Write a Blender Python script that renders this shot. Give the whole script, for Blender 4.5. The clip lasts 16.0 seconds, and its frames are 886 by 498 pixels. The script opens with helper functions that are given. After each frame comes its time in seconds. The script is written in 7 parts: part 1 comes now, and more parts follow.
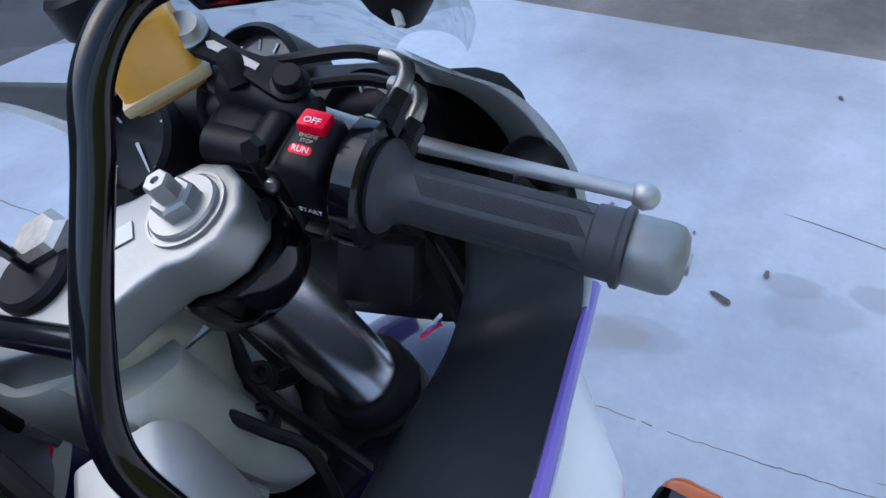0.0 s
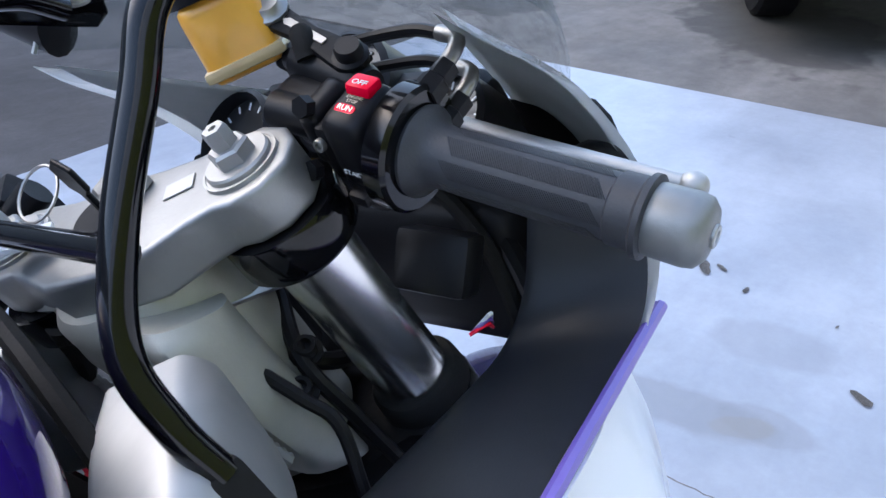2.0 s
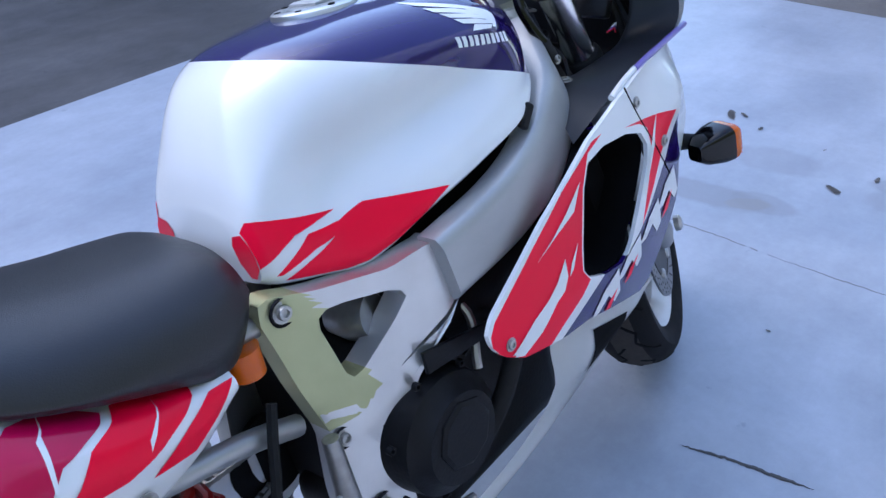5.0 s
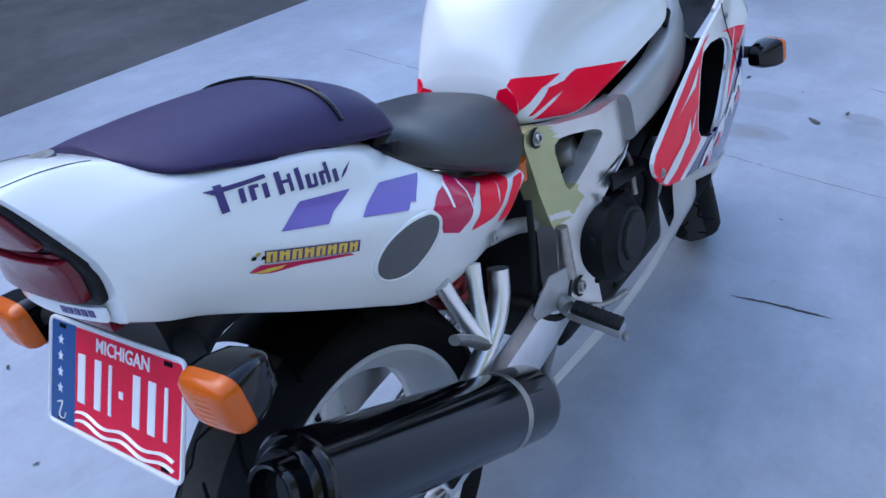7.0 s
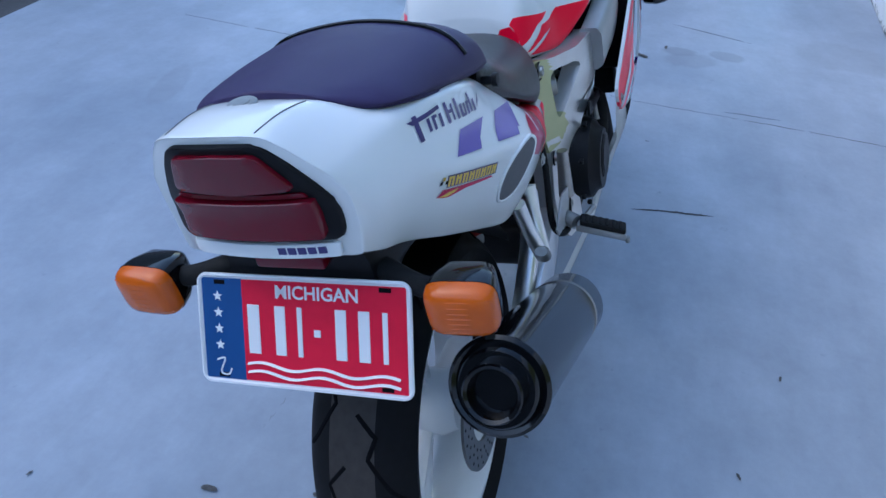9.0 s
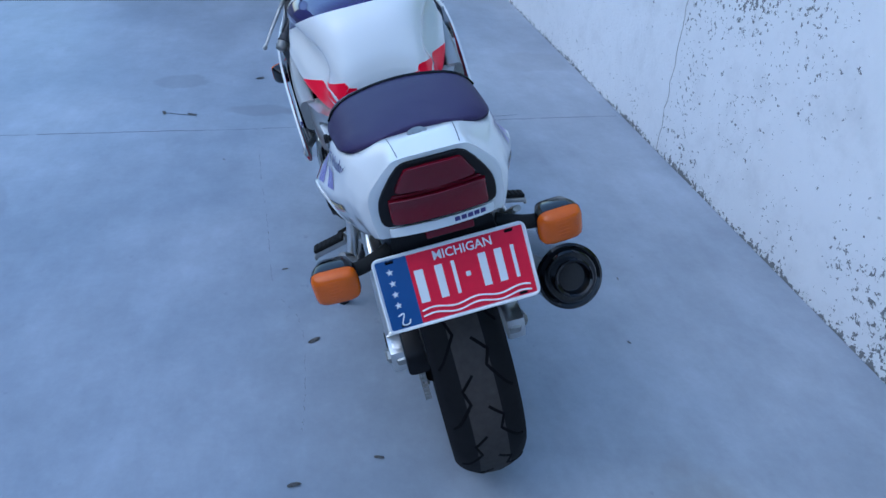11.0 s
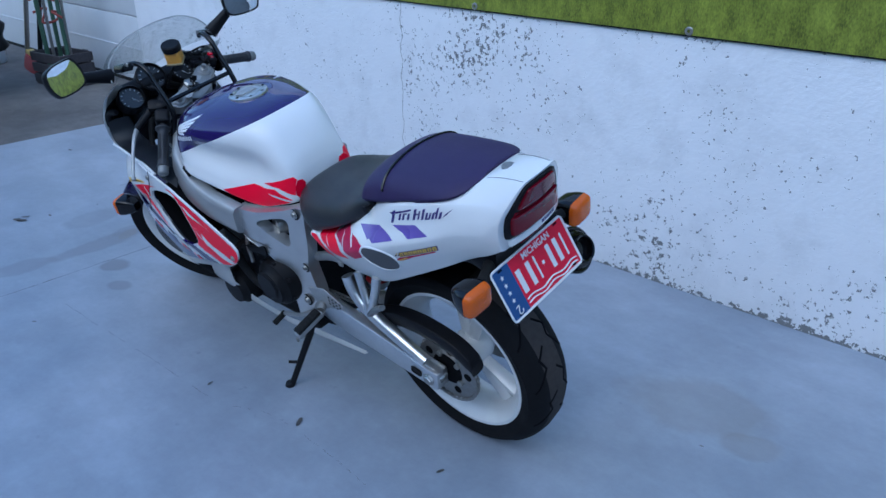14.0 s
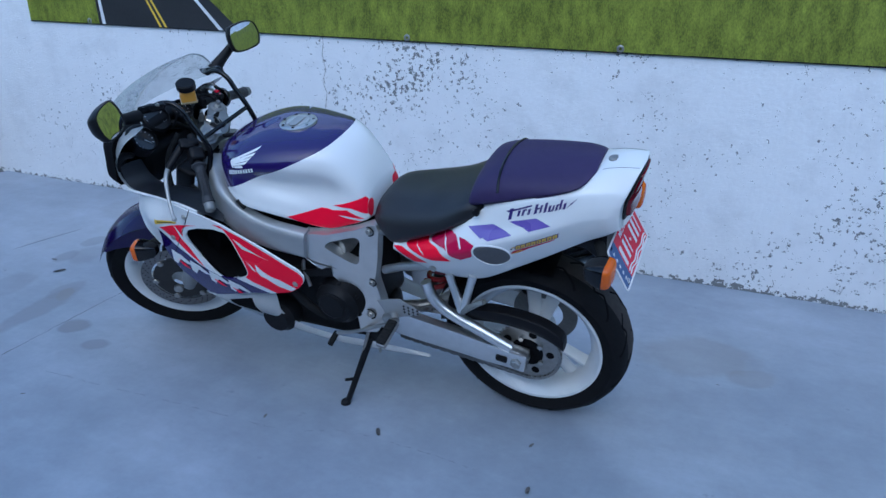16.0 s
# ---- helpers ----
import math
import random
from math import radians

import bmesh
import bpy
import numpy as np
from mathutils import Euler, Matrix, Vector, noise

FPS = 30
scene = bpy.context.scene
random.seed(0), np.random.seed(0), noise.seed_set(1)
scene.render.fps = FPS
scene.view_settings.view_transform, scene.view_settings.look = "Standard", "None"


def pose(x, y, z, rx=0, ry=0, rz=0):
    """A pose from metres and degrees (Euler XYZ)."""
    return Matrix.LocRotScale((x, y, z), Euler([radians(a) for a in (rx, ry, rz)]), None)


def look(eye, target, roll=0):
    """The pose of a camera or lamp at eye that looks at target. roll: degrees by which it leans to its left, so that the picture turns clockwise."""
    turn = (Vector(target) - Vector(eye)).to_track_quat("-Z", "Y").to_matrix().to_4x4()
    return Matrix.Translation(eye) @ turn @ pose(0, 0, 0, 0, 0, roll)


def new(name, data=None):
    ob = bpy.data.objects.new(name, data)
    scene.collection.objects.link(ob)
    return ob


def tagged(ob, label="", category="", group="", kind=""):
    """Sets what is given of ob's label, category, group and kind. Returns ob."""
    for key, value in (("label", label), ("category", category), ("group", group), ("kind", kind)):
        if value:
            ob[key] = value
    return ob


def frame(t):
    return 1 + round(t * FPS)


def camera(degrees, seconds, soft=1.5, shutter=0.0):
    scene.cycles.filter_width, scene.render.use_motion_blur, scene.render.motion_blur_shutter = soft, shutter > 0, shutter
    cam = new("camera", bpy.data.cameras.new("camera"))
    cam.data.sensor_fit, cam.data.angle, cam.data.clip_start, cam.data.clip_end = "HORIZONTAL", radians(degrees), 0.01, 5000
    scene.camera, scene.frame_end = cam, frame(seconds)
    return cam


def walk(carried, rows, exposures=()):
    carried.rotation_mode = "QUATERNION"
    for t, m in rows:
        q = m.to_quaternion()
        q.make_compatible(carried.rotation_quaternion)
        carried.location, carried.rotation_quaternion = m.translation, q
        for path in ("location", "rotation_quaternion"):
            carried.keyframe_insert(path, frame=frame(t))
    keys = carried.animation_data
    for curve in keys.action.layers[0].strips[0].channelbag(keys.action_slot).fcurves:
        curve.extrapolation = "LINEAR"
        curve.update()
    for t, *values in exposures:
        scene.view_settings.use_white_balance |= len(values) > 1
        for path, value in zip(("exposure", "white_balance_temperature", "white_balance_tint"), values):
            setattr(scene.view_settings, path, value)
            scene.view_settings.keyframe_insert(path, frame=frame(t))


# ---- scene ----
cam = camera(60.0, 16.0)
PATH = [
    (0, (0.8661, -0.0900, 1.0670), (2.3656, 0.5947, -0.1527), 0.9),
    (0.5, (0.9388, -0.0777, 1.0127), (2.3882, 0.7485, -0.1794), 0.1),
    (1, (0.9532, -0.0746, 0.9922), (2.4169, 0.8530, -0.1025), -0.7),
    (1.5, (0.9327, -0.1033, 0.9963), (2.3738, 0.9115, -0.0502), -0.7),
    (2, (0.8671, -0.1494, 1.0219), (2.2775, 0.9217, -0.0092), -0.6),
    (2.5, (0.7718, -0.2140, 1.0547), (2.1535, 0.8838, 0.0113), -0.9),
    (3, (0.6611, -0.2724, 1.0865), (2.0048, 0.8366, 0.0061), -1.1),
    (3.5, (0.5647, -0.3185, 1.1142), (1.8675, 0.8008, -0.0051), -1.1),
    (4, (0.4520, -0.3821, 1.1285), (1.7178, 0.7444, -0.0246), -1.4),
    (4.5, (0.2910, -0.4641, 1.1480), (1.5446, 0.6583, -0.0225), -1.8),
    (5, (0.1383, -0.4938, 1.1562), (1.3991, 0.6111, -0.0225), -2.1),
    (5.2, (0.0625, -0.5030, 1.1603), (1.3324, 0.5937, -0.0174), -2.1),
    (7.3, (-0.5320, -0.4518, 1.2105), (0.8445, 0.4748, 0.0061), -0.2),
    (7.5, (-0.5741, -0.4262, 1.2054), (0.8189, 0.4615, -0.0082), 0.0),
    (8, (-0.6407, -0.3606, 1.1798), (0.8087, 0.4031, -0.0523), 0.9),
    (8.5, (-0.6755, -0.2478, 1.1839), (0.8343, 0.3518, -0.0666), 2.7),
    (9, (-0.7411, -0.1484, 1.2044), (0.8312, 0.2698, -0.0430), 4.3),
    (9.5, (-0.8734, -0.0479, 1.2279), (0.7533, 0.1745, 0.0000), 5.4),
    (9.7, (-0.9369, -0.0008, 1.2331), (0.7092, 0.1417, 0.0205), 5.5),
    (11.8, (-1.2475, 0.6460, 1.3602), (0.3946, -0.0541, 0.3505), 1.4),
    (12, (-1.2393, 0.7034, 1.3602), (0.3812, -0.0736, 0.3741), 1.1),
    (12.5, (-1.2014, 0.8643, 1.3622), (0.3505, -0.0910, 0.4233), 0.4),
    (13, (-1.1911, 1.0355, 1.3715), (0.2726, -0.0787, 0.4664), 0.1),
    (13.5, (-1.1798, 1.2415, 1.3756), (0.1865, -0.0059, 0.4920), -0.0),
    (14, (-1.0773, 1.3830, 1.3622), (0.1906, 0.0218, 0.5002), -0.2),
    (14.5, (-0.9369, 1.5449, 1.3612), (0.2265, 0.0792, 0.5227), -0.3),
    (15, (-0.8283, 1.7427, 1.3715), (0.2142, 0.1776, 0.5545), -0.3),
    (15.5, (-0.7155, 1.9170, 1.3694), (0.1978, 0.2616, 0.5781), -0.2),
    (16, (-0.5269, 2.0123, 1.3581), (0.2552, 0.2831, 0.5832), -0.2),
]
UNIT = 1.07  # metres to one unit of the plan
EXPOSURES = [(0, 1.9, 6300, 8), (1, 2.38, 6700, 8), (2, 2.35, 6800, 10), (3, 1.88, 6300, 11), (4, 1.75, 5950, 11), (5, 1.88, 5950, 13), (8, 1.52, 5700, 8), (9.5, 1.28, 5480, 4), (12.5, 1.1, 5200, 2), (16, 1.06, 5280, 2)]
walk(cam, [(t, look(Vector(eye) * UNIT, Vector(target) * UNIT, roll)) for t, eye, target, roll in PATH], EXPOSURES)

# ---- light ----
world = bpy.data.worlds.new("sky")
scene.world = world
world.use_nodes = True
wn = world.node_tree
sky = wn.nodes.new("ShaderNodeTexSky")
sky.sky_type = "NISHITA"
sky.sun_disc = False
sky.sun_elevation, sky.sun_rotation = radians(50), radians(345)
sky.air_density, sky.dust_density, sky.ozone_density = 1.0, 1.2, 1.0
wn.nodes["Background"].inputs["Strength"].default_value = 0.138
wn.links.new(sky.outputs["Color"], wn.nodes["Background"].inputs["Color"])
sun = new("sun", bpy.data.lights.new("sun", "SUN"))
sun.data.energy, sun.data.angle, sun.data.color = 0.10, radians(70), (1.0, 0.97, 0.93)
sun.matrix_world = look((0, 0, 10), (2.0, -7.5, 0))


# ---- materials ----
def mat(name, color, rough=0.5, metal=0.0, coat=0.0, vary=0.08, grain=40.0, bump=0.0, bump_scale=200.0, spec=0.5, trans=0.0, emit=None, stretch=None):
    m = bpy.data.materials.new(name)
    m.use_nodes = True
    nt = m.node_tree
    b = nt.nodes["Principled BSDF"]
    b.inputs["Roughness"].default_value = rough
    b.inputs["Metallic"].default_value = metal
    b.inputs["Coat Weight"].default_value = coat
    b.inputs["Coat Roughness"].default_value = 0.015
    b.inputs["Specular IOR Level"].default_value = spec
    b.inputs["Transmission Weight"].default_value = trans
    tc = nt.nodes.new("ShaderNodeTexCoord")
    src = tc.outputs["Object"]
    if stretch:
        mp = nt.nodes.new("ShaderNodeMapping")
        mp.inputs["Scale"].default_value = stretch
        nt.links.new(src, mp.inputs["Vector"])
        src = mp.outputs["Vector"]
    n1 = nt.nodes.new("ShaderNodeTexNoise")
    n1.inputs["Scale"].default_value, n1.inputs["Detail"].default_value = grain, 6
    n2 = nt.nodes.new("ShaderNodeTexNoise")
    n2.inputs["Scale"].default_value, n2.inputs["Detail"].default_value = grain / 9, 4
    for n in (n1, n2):
        nt.links.new(src, n.inputs["Vector"])
    add = nt.nodes.new("ShaderNodeMath")
    add.operation = "ADD"
    nt.links.new(n1.outputs["Fac"], add.inputs[0])
    nt.links.new(n2.outputs["Fac"], add.inputs[1])
    ramp = nt.nodes.new("ShaderNodeMapRange")
    ramp.inputs["From Min"].default_value, ramp.inputs["From Max"].default_value = 0.6, 1.4
    ramp.inputs["To Min"].default_value, ramp.inputs["To Max"].default_value = 1 - vary, 1 + vary
    nt.links.new(add.outputs[0], ramp.inputs["Value"])
    mul = nt.nodes.new("ShaderNodeVectorMath")
    mul.operation = "SCALE"
    mul.inputs[0].default_value = color
    nt.links.new(ramp.outputs["Result"], mul.inputs["Scale"])
    nt.links.new(mul.outputs[0], b.inputs["Base Color"])
    rr = nt.nodes.new("ShaderNodeMapRange")
    rr.inputs["From Min"].default_value, rr.inputs["From Max"].default_value = 0.3, 0.7
    rr.inputs["To Min"].default_value, rr.inputs["To Max"].default_value = max(0.02, rough * 0.85), min(1, rough * 1.15)
    nt.links.new(n2.outputs["Fac"], rr.inputs["Value"])
    nt.links.new(rr.outputs["Result"], b.inputs["Roughness"])
    if bump:
        nb = nt.nodes.new("ShaderNodeTexNoise")
        nb.inputs["Scale"].default_value, nb.inputs["Detail"].default_value = bump_scale, 4
        nt.links.new(src, nb.inputs["Vector"])
        bp = nt.nodes.new("ShaderNodeBump")
        bp.inputs["Strength"].default_value, bp.inputs["Distance"].default_value = bump, 0.002
        nt.links.new(nb.outputs["Fac"], bp.inputs["Height"])
        nt.links.new(bp.outputs["Normal"], b.inputs["Normal"])
    if emit:
        b.inputs["Emission Color"].default_value = (*emit[0], 1)
        b.inputs["Emission Strength"].default_value = emit[1]
    return m


M_WHITE = mat("white_paint", (0.775, 0.785, 0.775), 0.3, coat=0.8, vary=0.02, grain=12, spec=0.2)
M_PURPLE = mat("purple_paint", (0.015, 0.005, 0.092), 0.12, coat=0.8, vary=0.05, grain=12, spec=0.35)
M_RED = mat("red_paint", (0.93, 0.001, 0.035), 0.3, vary=0.04, grain=12, spec=0.2)
M_LILAC = mat("lilac_film", (0.16, 0.11, 0.42), 0.3, coat=0.5, vary=0.05, grain=20)
M_INK = mat("dark_purple_film", (0.045, 0.03, 0.16), 0.3, coat=0.5, vary=0.04, grain=20)
M_FILMWHITE = mat("white_film", (0.78, 0.79, 0.8), 0.3, coat=0.5, vary=0.03, grain=20)
M_YELLOW = mat("yellow_film", (0.75, 0.5, 0.05), 0.35, coat=0.3, vary=0.05, grain=60)
M_ALU = mat("cast_aluminium", (0.40, 0.40, 0.39), 0.48, 0.85, vary=0.16, grain=30, bump=0.08, bump_scale=400)
M_BRUSH = mat("brushed_aluminium", (0.43, 0.435, 0.43), 0.55, 0.75, vary=0.14, grain=24, bump=0.05, bump_scale=300, stretch=(0.4, 2, 1))
M_YELLOWED = mat("yellowed_clear_coat", (0.45, 0.46, 0.26), 0.44, 0.82, vary=0.18, grain=14, bump=0.04, bump_scale=200)
M_PLATE = mat("satin_frame_metal", (0.60, 0.60, 0.585), 0.36, 0.85, vary=0.14, grain=16, bump=0.04, bump_scale=200)
M_CAST = mat("dull_beige_casting", (0.42, 0.42, 0.37), 0.52, 0.6, vary=0.2, grain=30, bump=0.1, bump_scale=300)
M_POLISH = mat("polished_aluminium", (0.74, 0.74, 0.73), 0.34, 0.95, vary=0.1, grain=40)
M_CLAMP = mat("worn_clamp_metal", (0.32, 0.325, 0.32), 0.5, 0.8, vary=0.25, grain=18, bump=0.1, bump_scale=350)
M_CHROME = mat("chrome", (0.84, 0.84, 0.83), 0.25, 1.0, vary=0.05, grain=20)
M_STEEL = mat("dull_steel", (0.34, 0.33, 0.31), 0.4, 0.9, vary=0.2, grain=80)
M_BOLT = mat("bolt_steel", (0.42, 0.41, 0.38), 0.32, 0.9, vary=0.25, grain=300)
M_BLACK = mat("black_plastic", (0.007, 0.007, 0.0085), 0.42, vary=0.15, grain=60, bump=0.05, bump_scale=600, spec=0.2)
M_SATIN = mat("satin_black_panel", (0.030, 0.034, 0.043), 0.40, vary=0.15, grain=30, bump=0.1, bump_scale=900, spec=0.6)
M_GLOSSBLACK = mat("gloss_black_enamel", (0.003, 0.003, 0.004), 0.09, vary=0.1, grain=30, spec=0.4)
M_RUBBER = mat("rubber", (0.012, 0.012, 0.012), 0.75, vary=0.2, grain=120, bump=0.2, bump_scale=500, spec=0.2)
M_GRIP = mat("grip_rubber", (0.030, 0.032, 0.037), 0.55, vary=0.15, grain=150, bump=0.15, bump_scale=700)
M_TYRE = mat("tyre_rubber", (0.007, 0.007, 0.008), 0.75, spec=0.15, vary=0.2, grain=90, bump=0.15, bump_scale=300)
M_TREAD = mat("worn_tread", (0.045, 0.040, 0.037), 0.8, vary=0.25, grain=70, bump=0.2, bump_scale=250, spec=0.2)
M_ENGINE = mat("dark_engine_paint", (0.008, 0.008, 0.009), 0.5, 0.0, vary=0.3, grain=40, bump=0.25, bump_scale=200, spec=0.16)
M_DARK = mat("dark_void", (0.004, 0.004, 0.005), 0.85, vary=0.2, grain=40, spec=0.1)
M_SEAT = mat("black_vinyl", (0.008, 0.008, 0.010), 0.38, spec=0.6, vary=0.12, grain=50, bump=0.3, bump_scale=700)
M_PAD = mat("purple_vinyl", (0.030, 0.019, 0.074), 0.5, vary=0.1, grain=50, bump=0.3, bump_scale=700, spec=0.35)
M_LENS = mat("red_lens", (0.13, 0.003, 0.012), 0.15, coat=0.25, vary=0.12, grain=30, spec=0.3)
M_ORANGE = mat("orange_lens", (0.60, 0.11, 0.003), 0.22, coat=0.3, vary=0.08, grain=60, spec=0.3)
M_FLUID = mat("brake_fluid_plastic", (0.80, 0.38, 0.05), 0.3, vary=0.18, grain=40, coat=0.3)
M_BLUEPLATE = mat("plate_blue", (0.015, 0.07, 0.23), 0.35, vary=0.08, grain=60)
M_REDPLATE = mat("plate_red", (0.66, 0.012, 0.045), 0.4, vary=0.08, grain=60, spec=0.2)
M_WHITEWHEEL = mat("white_wheel_enamel", (0.72, 0.73, 0.72), 0.3, coat=0.5, vary=0.06, grain=20)
M_DISC = mat("brake_disc_steel", (0.20, 0.195, 0.19), 0.36, 0.9, vary=0.2, grain=90)
M_GOLD = mat("disc_carrier_grey", (0.05, 0.048, 0.045), 0.45, 0.7, vary=0.15, grain=60)
M_REDSPRING = mat("red_spring", (0.35, 0.01, 0.01), 0.4, coat=0.3, vary=0.1, grain=60)
M_GREYMESH = mat("grey_mesh", (0.10, 0.10, 0.105), 0.6, vary=0.2, grain=400)
M_DIAL = mat("dial_face", (0.012, 0.012, 0.013), 0.35, coat=0.6, vary=0.1, grain=60)
M_MIRROR = mat("mirror_glass", (0.85, 0.86, 0.87), 0.02, 1.0, vary=0.0)


def glass(name, color, rough=0.03, alpha=0.25):
    m = bpy.data.materials.new(name)
    m.use_nodes = True
    nt = m.node_tree
    b = nt.nodes["Principled BSDF"]
    b.inputs["Base Color"].default_value = (*color, 1)
    b.inputs["Roughness"].default_value = rough
    tr = nt.nodes.new("ShaderNodeBsdfTransparent")
    tr.inputs["Color"].default_value = (0.86, 0.88, 0.88, 1)
    mx = nt.nodes.new("ShaderNodeMixShader")
    mx.inputs["Fac"].default_value = alpha
    nt.links.new(tr.outputs[0], mx.inputs[1])
    nt.links.new(b.outputs[0], mx.inputs[2])
    nt.links.new(mx.outputs[0], nt.nodes["Material Output"].inputs["Surface"])
    return m


M_SCREEN = glass("screen_acrylic", (0.30, 0.32, 0.33), 0.03, 0.14)


# ---- mesh tools ----
def part(name, bm, material, parent, label="", smooth=True, angle=38):
    me = bpy.data.meshes.new(name)
    bmesh.ops.recalc_face_normals(bm, faces=bm.faces)
    bm.to_mesh(me)
    bm.free()
    for m in material if isinstance(material, (list, tuple)) else [material]:
        me.materials.append(m)
    if smooth:
        me.shade_smooth()
        me.set_sharp_from_angle(angle=radians(angle))
    ob = new(name, me)
    ob.parent = parent
    if label:
        ob["label"] = label
    return ob


def spline(pts, n, closed=False):
    """n points at even parameter steps on a Catmull-Rom curve through pts."""
    p = np.array([tuple(q) for q in pts], float)
    k = len(p)
    out = []
    for i in range(n):
        u = i * k / n if closed else i * (k - 1) / (n - 1)
        a = min(int(u), k - 1 if closed else k - 2)
        f = u - a
        if closed:
            p0, p1, p2, p3 = p[(a - 1) % k], p[a % k], p[(a + 1) % k], p[(a + 2) % k]
        else:
            p1, p2 = p[a], p[a + 1]
            p0 = p[a - 1] if a > 0 else 2 * p1 - p2
            p3 = p[a + 2] if a + 2 < k else 2 * p2 - p1
        out.append(0.5 * (2 * p1 + (p2 - p0) * f + (2 * p0 - 5 * p1 + 4 * p2 - p3) * f * f + (3 * p1 - p0 - 3 * p2 + p3) * f ** 3))
    return out


def skin(rings, closed=True, caps=True, bm=None):
    bm = bm or bmesh.new()
    vs = [[bm.verts.new(tuple(p)) for p in r] for r in rings]
    n = len(rings[0])
    for a, b in zip(vs, vs[1:]):
        for i in range(n if closed else n - 1):
            j = (i + 1) % n
            bm.faces.new((a[i], a[j], b[j], b[i]))
    if caps and closed:
        bm.faces.new(vs[0][::-1])
        bm.faces.new(vs[-1])
    return bm


def loft(sections, nu, nv, closed=True, caps=True):
    """A smooth skin over cross sections, each a list of the same number of points."""
    rs = [spline(s, nv, closed) for s in sections]
    cols = [spline([r[i] for r in rs], nu) for i in range(nv)]
    return skin([[cols[i][j] for i in range(nv)] for j in range(nu)], closed, caps)


def crisp(sections, nu, cut=0.14, caps=True):
    """A skin over cross sections that keeps their corners as narrow rounded edges."""
    rs = []
    for s in sections:
        r, q = [Vector(p) for p in s], cut
        for _ in range(2):
            r = [p for a, b in zip(r, r[1:] + r[:1]) for p in (a.lerp(b, q), b.lerp(a, q))]
            q = 0.25
        rs.append(r)
    nv = len(rs[0])
    cols = [spline([r[i] for r in rs], nu) for i in range(nv)]
    return skin([[cols[i][j] for i in range(nv)] for j in range(nu)], True, caps)


def tube(path, r, n=10, samples=0, caps=True, bm=None, flat=1.0):
    pts = [Vector(p) for p in (spline(path, samples) if samples else path)]
    k = len(pts)
    rad = [r] * k if not isinstance(r, (list, tuple)) else [float(np.interp(i / (k - 1), np.linspace(0, 1, len(r)), r)) for i in range(k)]
    tang = [(pts[min(i + 1, k - 1)] - pts[max(i - 1, 0)]).normalized() for i in range(k)]
    up = Vector((0, 0, 1)) if abs(tang[0].z) < 0.9 else Vector((0, 1, 0))
    rings = []
    for p, t, q in zip(pts, tang, rad):
        side = t.cross(up).normalized()
        up = side.cross(t).normalized()
        rings.append([p + (side * math.cos(a) + up * math.sin(a) * flat) * q for a in (2 * math.pi * i / n for i in range(n))])
    return skin(rings, True, caps, bm)


def lathe(profile, at, axis, n=32, closed=False, bm=None):
    """Turns (radius, height) pairs about an axis through at."""
    bm = bm or bmesh.new()
    ax = Vector(axis).normalized()
    s = ax.orthogonal().normalized()
    t = ax.cross(s)
    rings = []
    for r, h in profile:
        c = Vector(at) + ax * h
        rings.append([bm.verts.new(c + (s * math.cos(a) + t * math.sin(a)) * max(r, 1e-4)) for a in (2 * math.pi * i / n for i in range(n))])
    if closed:
        rings.append(rings[0])
    for a, b in zip(rings, rings[1:]):
        for i in range(n):
            bm.faces.new((a[i], a[(i + 1) % n], b[(i + 1) % n], b[i]))
    if not closed:
        for ring in (rings[0], rings[-1]):
            bm.faces.new(ring)
    return bm


def rbox(size, m, bevel=0.004, seg=2, bm=None):
    """A box of that size with rounded edges at pose m."""
    b = bmesh.new()
    bmesh.ops.create_cube(b, size=1.0, matrix=Matrix.Diagonal((*size, 1)))
    if bevel:
        bmesh.ops.bevel(b, geom=b.edges[:] + b.verts[:], offset=bevel, segments=seg, profile=0.6, affect="EDGES")
    b.transform(m)
    return join(bm, b) if bm else b


def join(*bms):
    base = bms[0]
    for b in bms[1:]:
        me = bpy.data.meshes.new("tmp")
        b.to_mesh(me)
        b.free()
        base.from_mesh(me)
        bpy.data.meshes.remove(me)
    return base


def slab(outline, thick, m, bevel=0.003, seg=2):
    """An outline in its own xy plane, raised by thick along z, with rounded rims, at pose m."""
    bm = bmesh.new()
    f = bm.faces.new([bm.verts.new((x, y, 0)) for x, y in outline])
    up = bmesh.ops.extrude_face_region(bm, geom=[f])
    bmesh.ops.translate(bm, verts=[v for v in up["geom"] if isinstance(v, bmesh.types.BMVert)], vec=(0, 0, thick))
    if bevel:
        rim = [e for e in bm.edges if abs(e.verts[0].co.z - e.verts[1].co.z) < 1e-6]
        bmesh.ops.bevel(bm, geom=rim, offset=bevel, segments=seg, profile=0.6, affect="EDGES")
    bm.transform(m)
    return bm


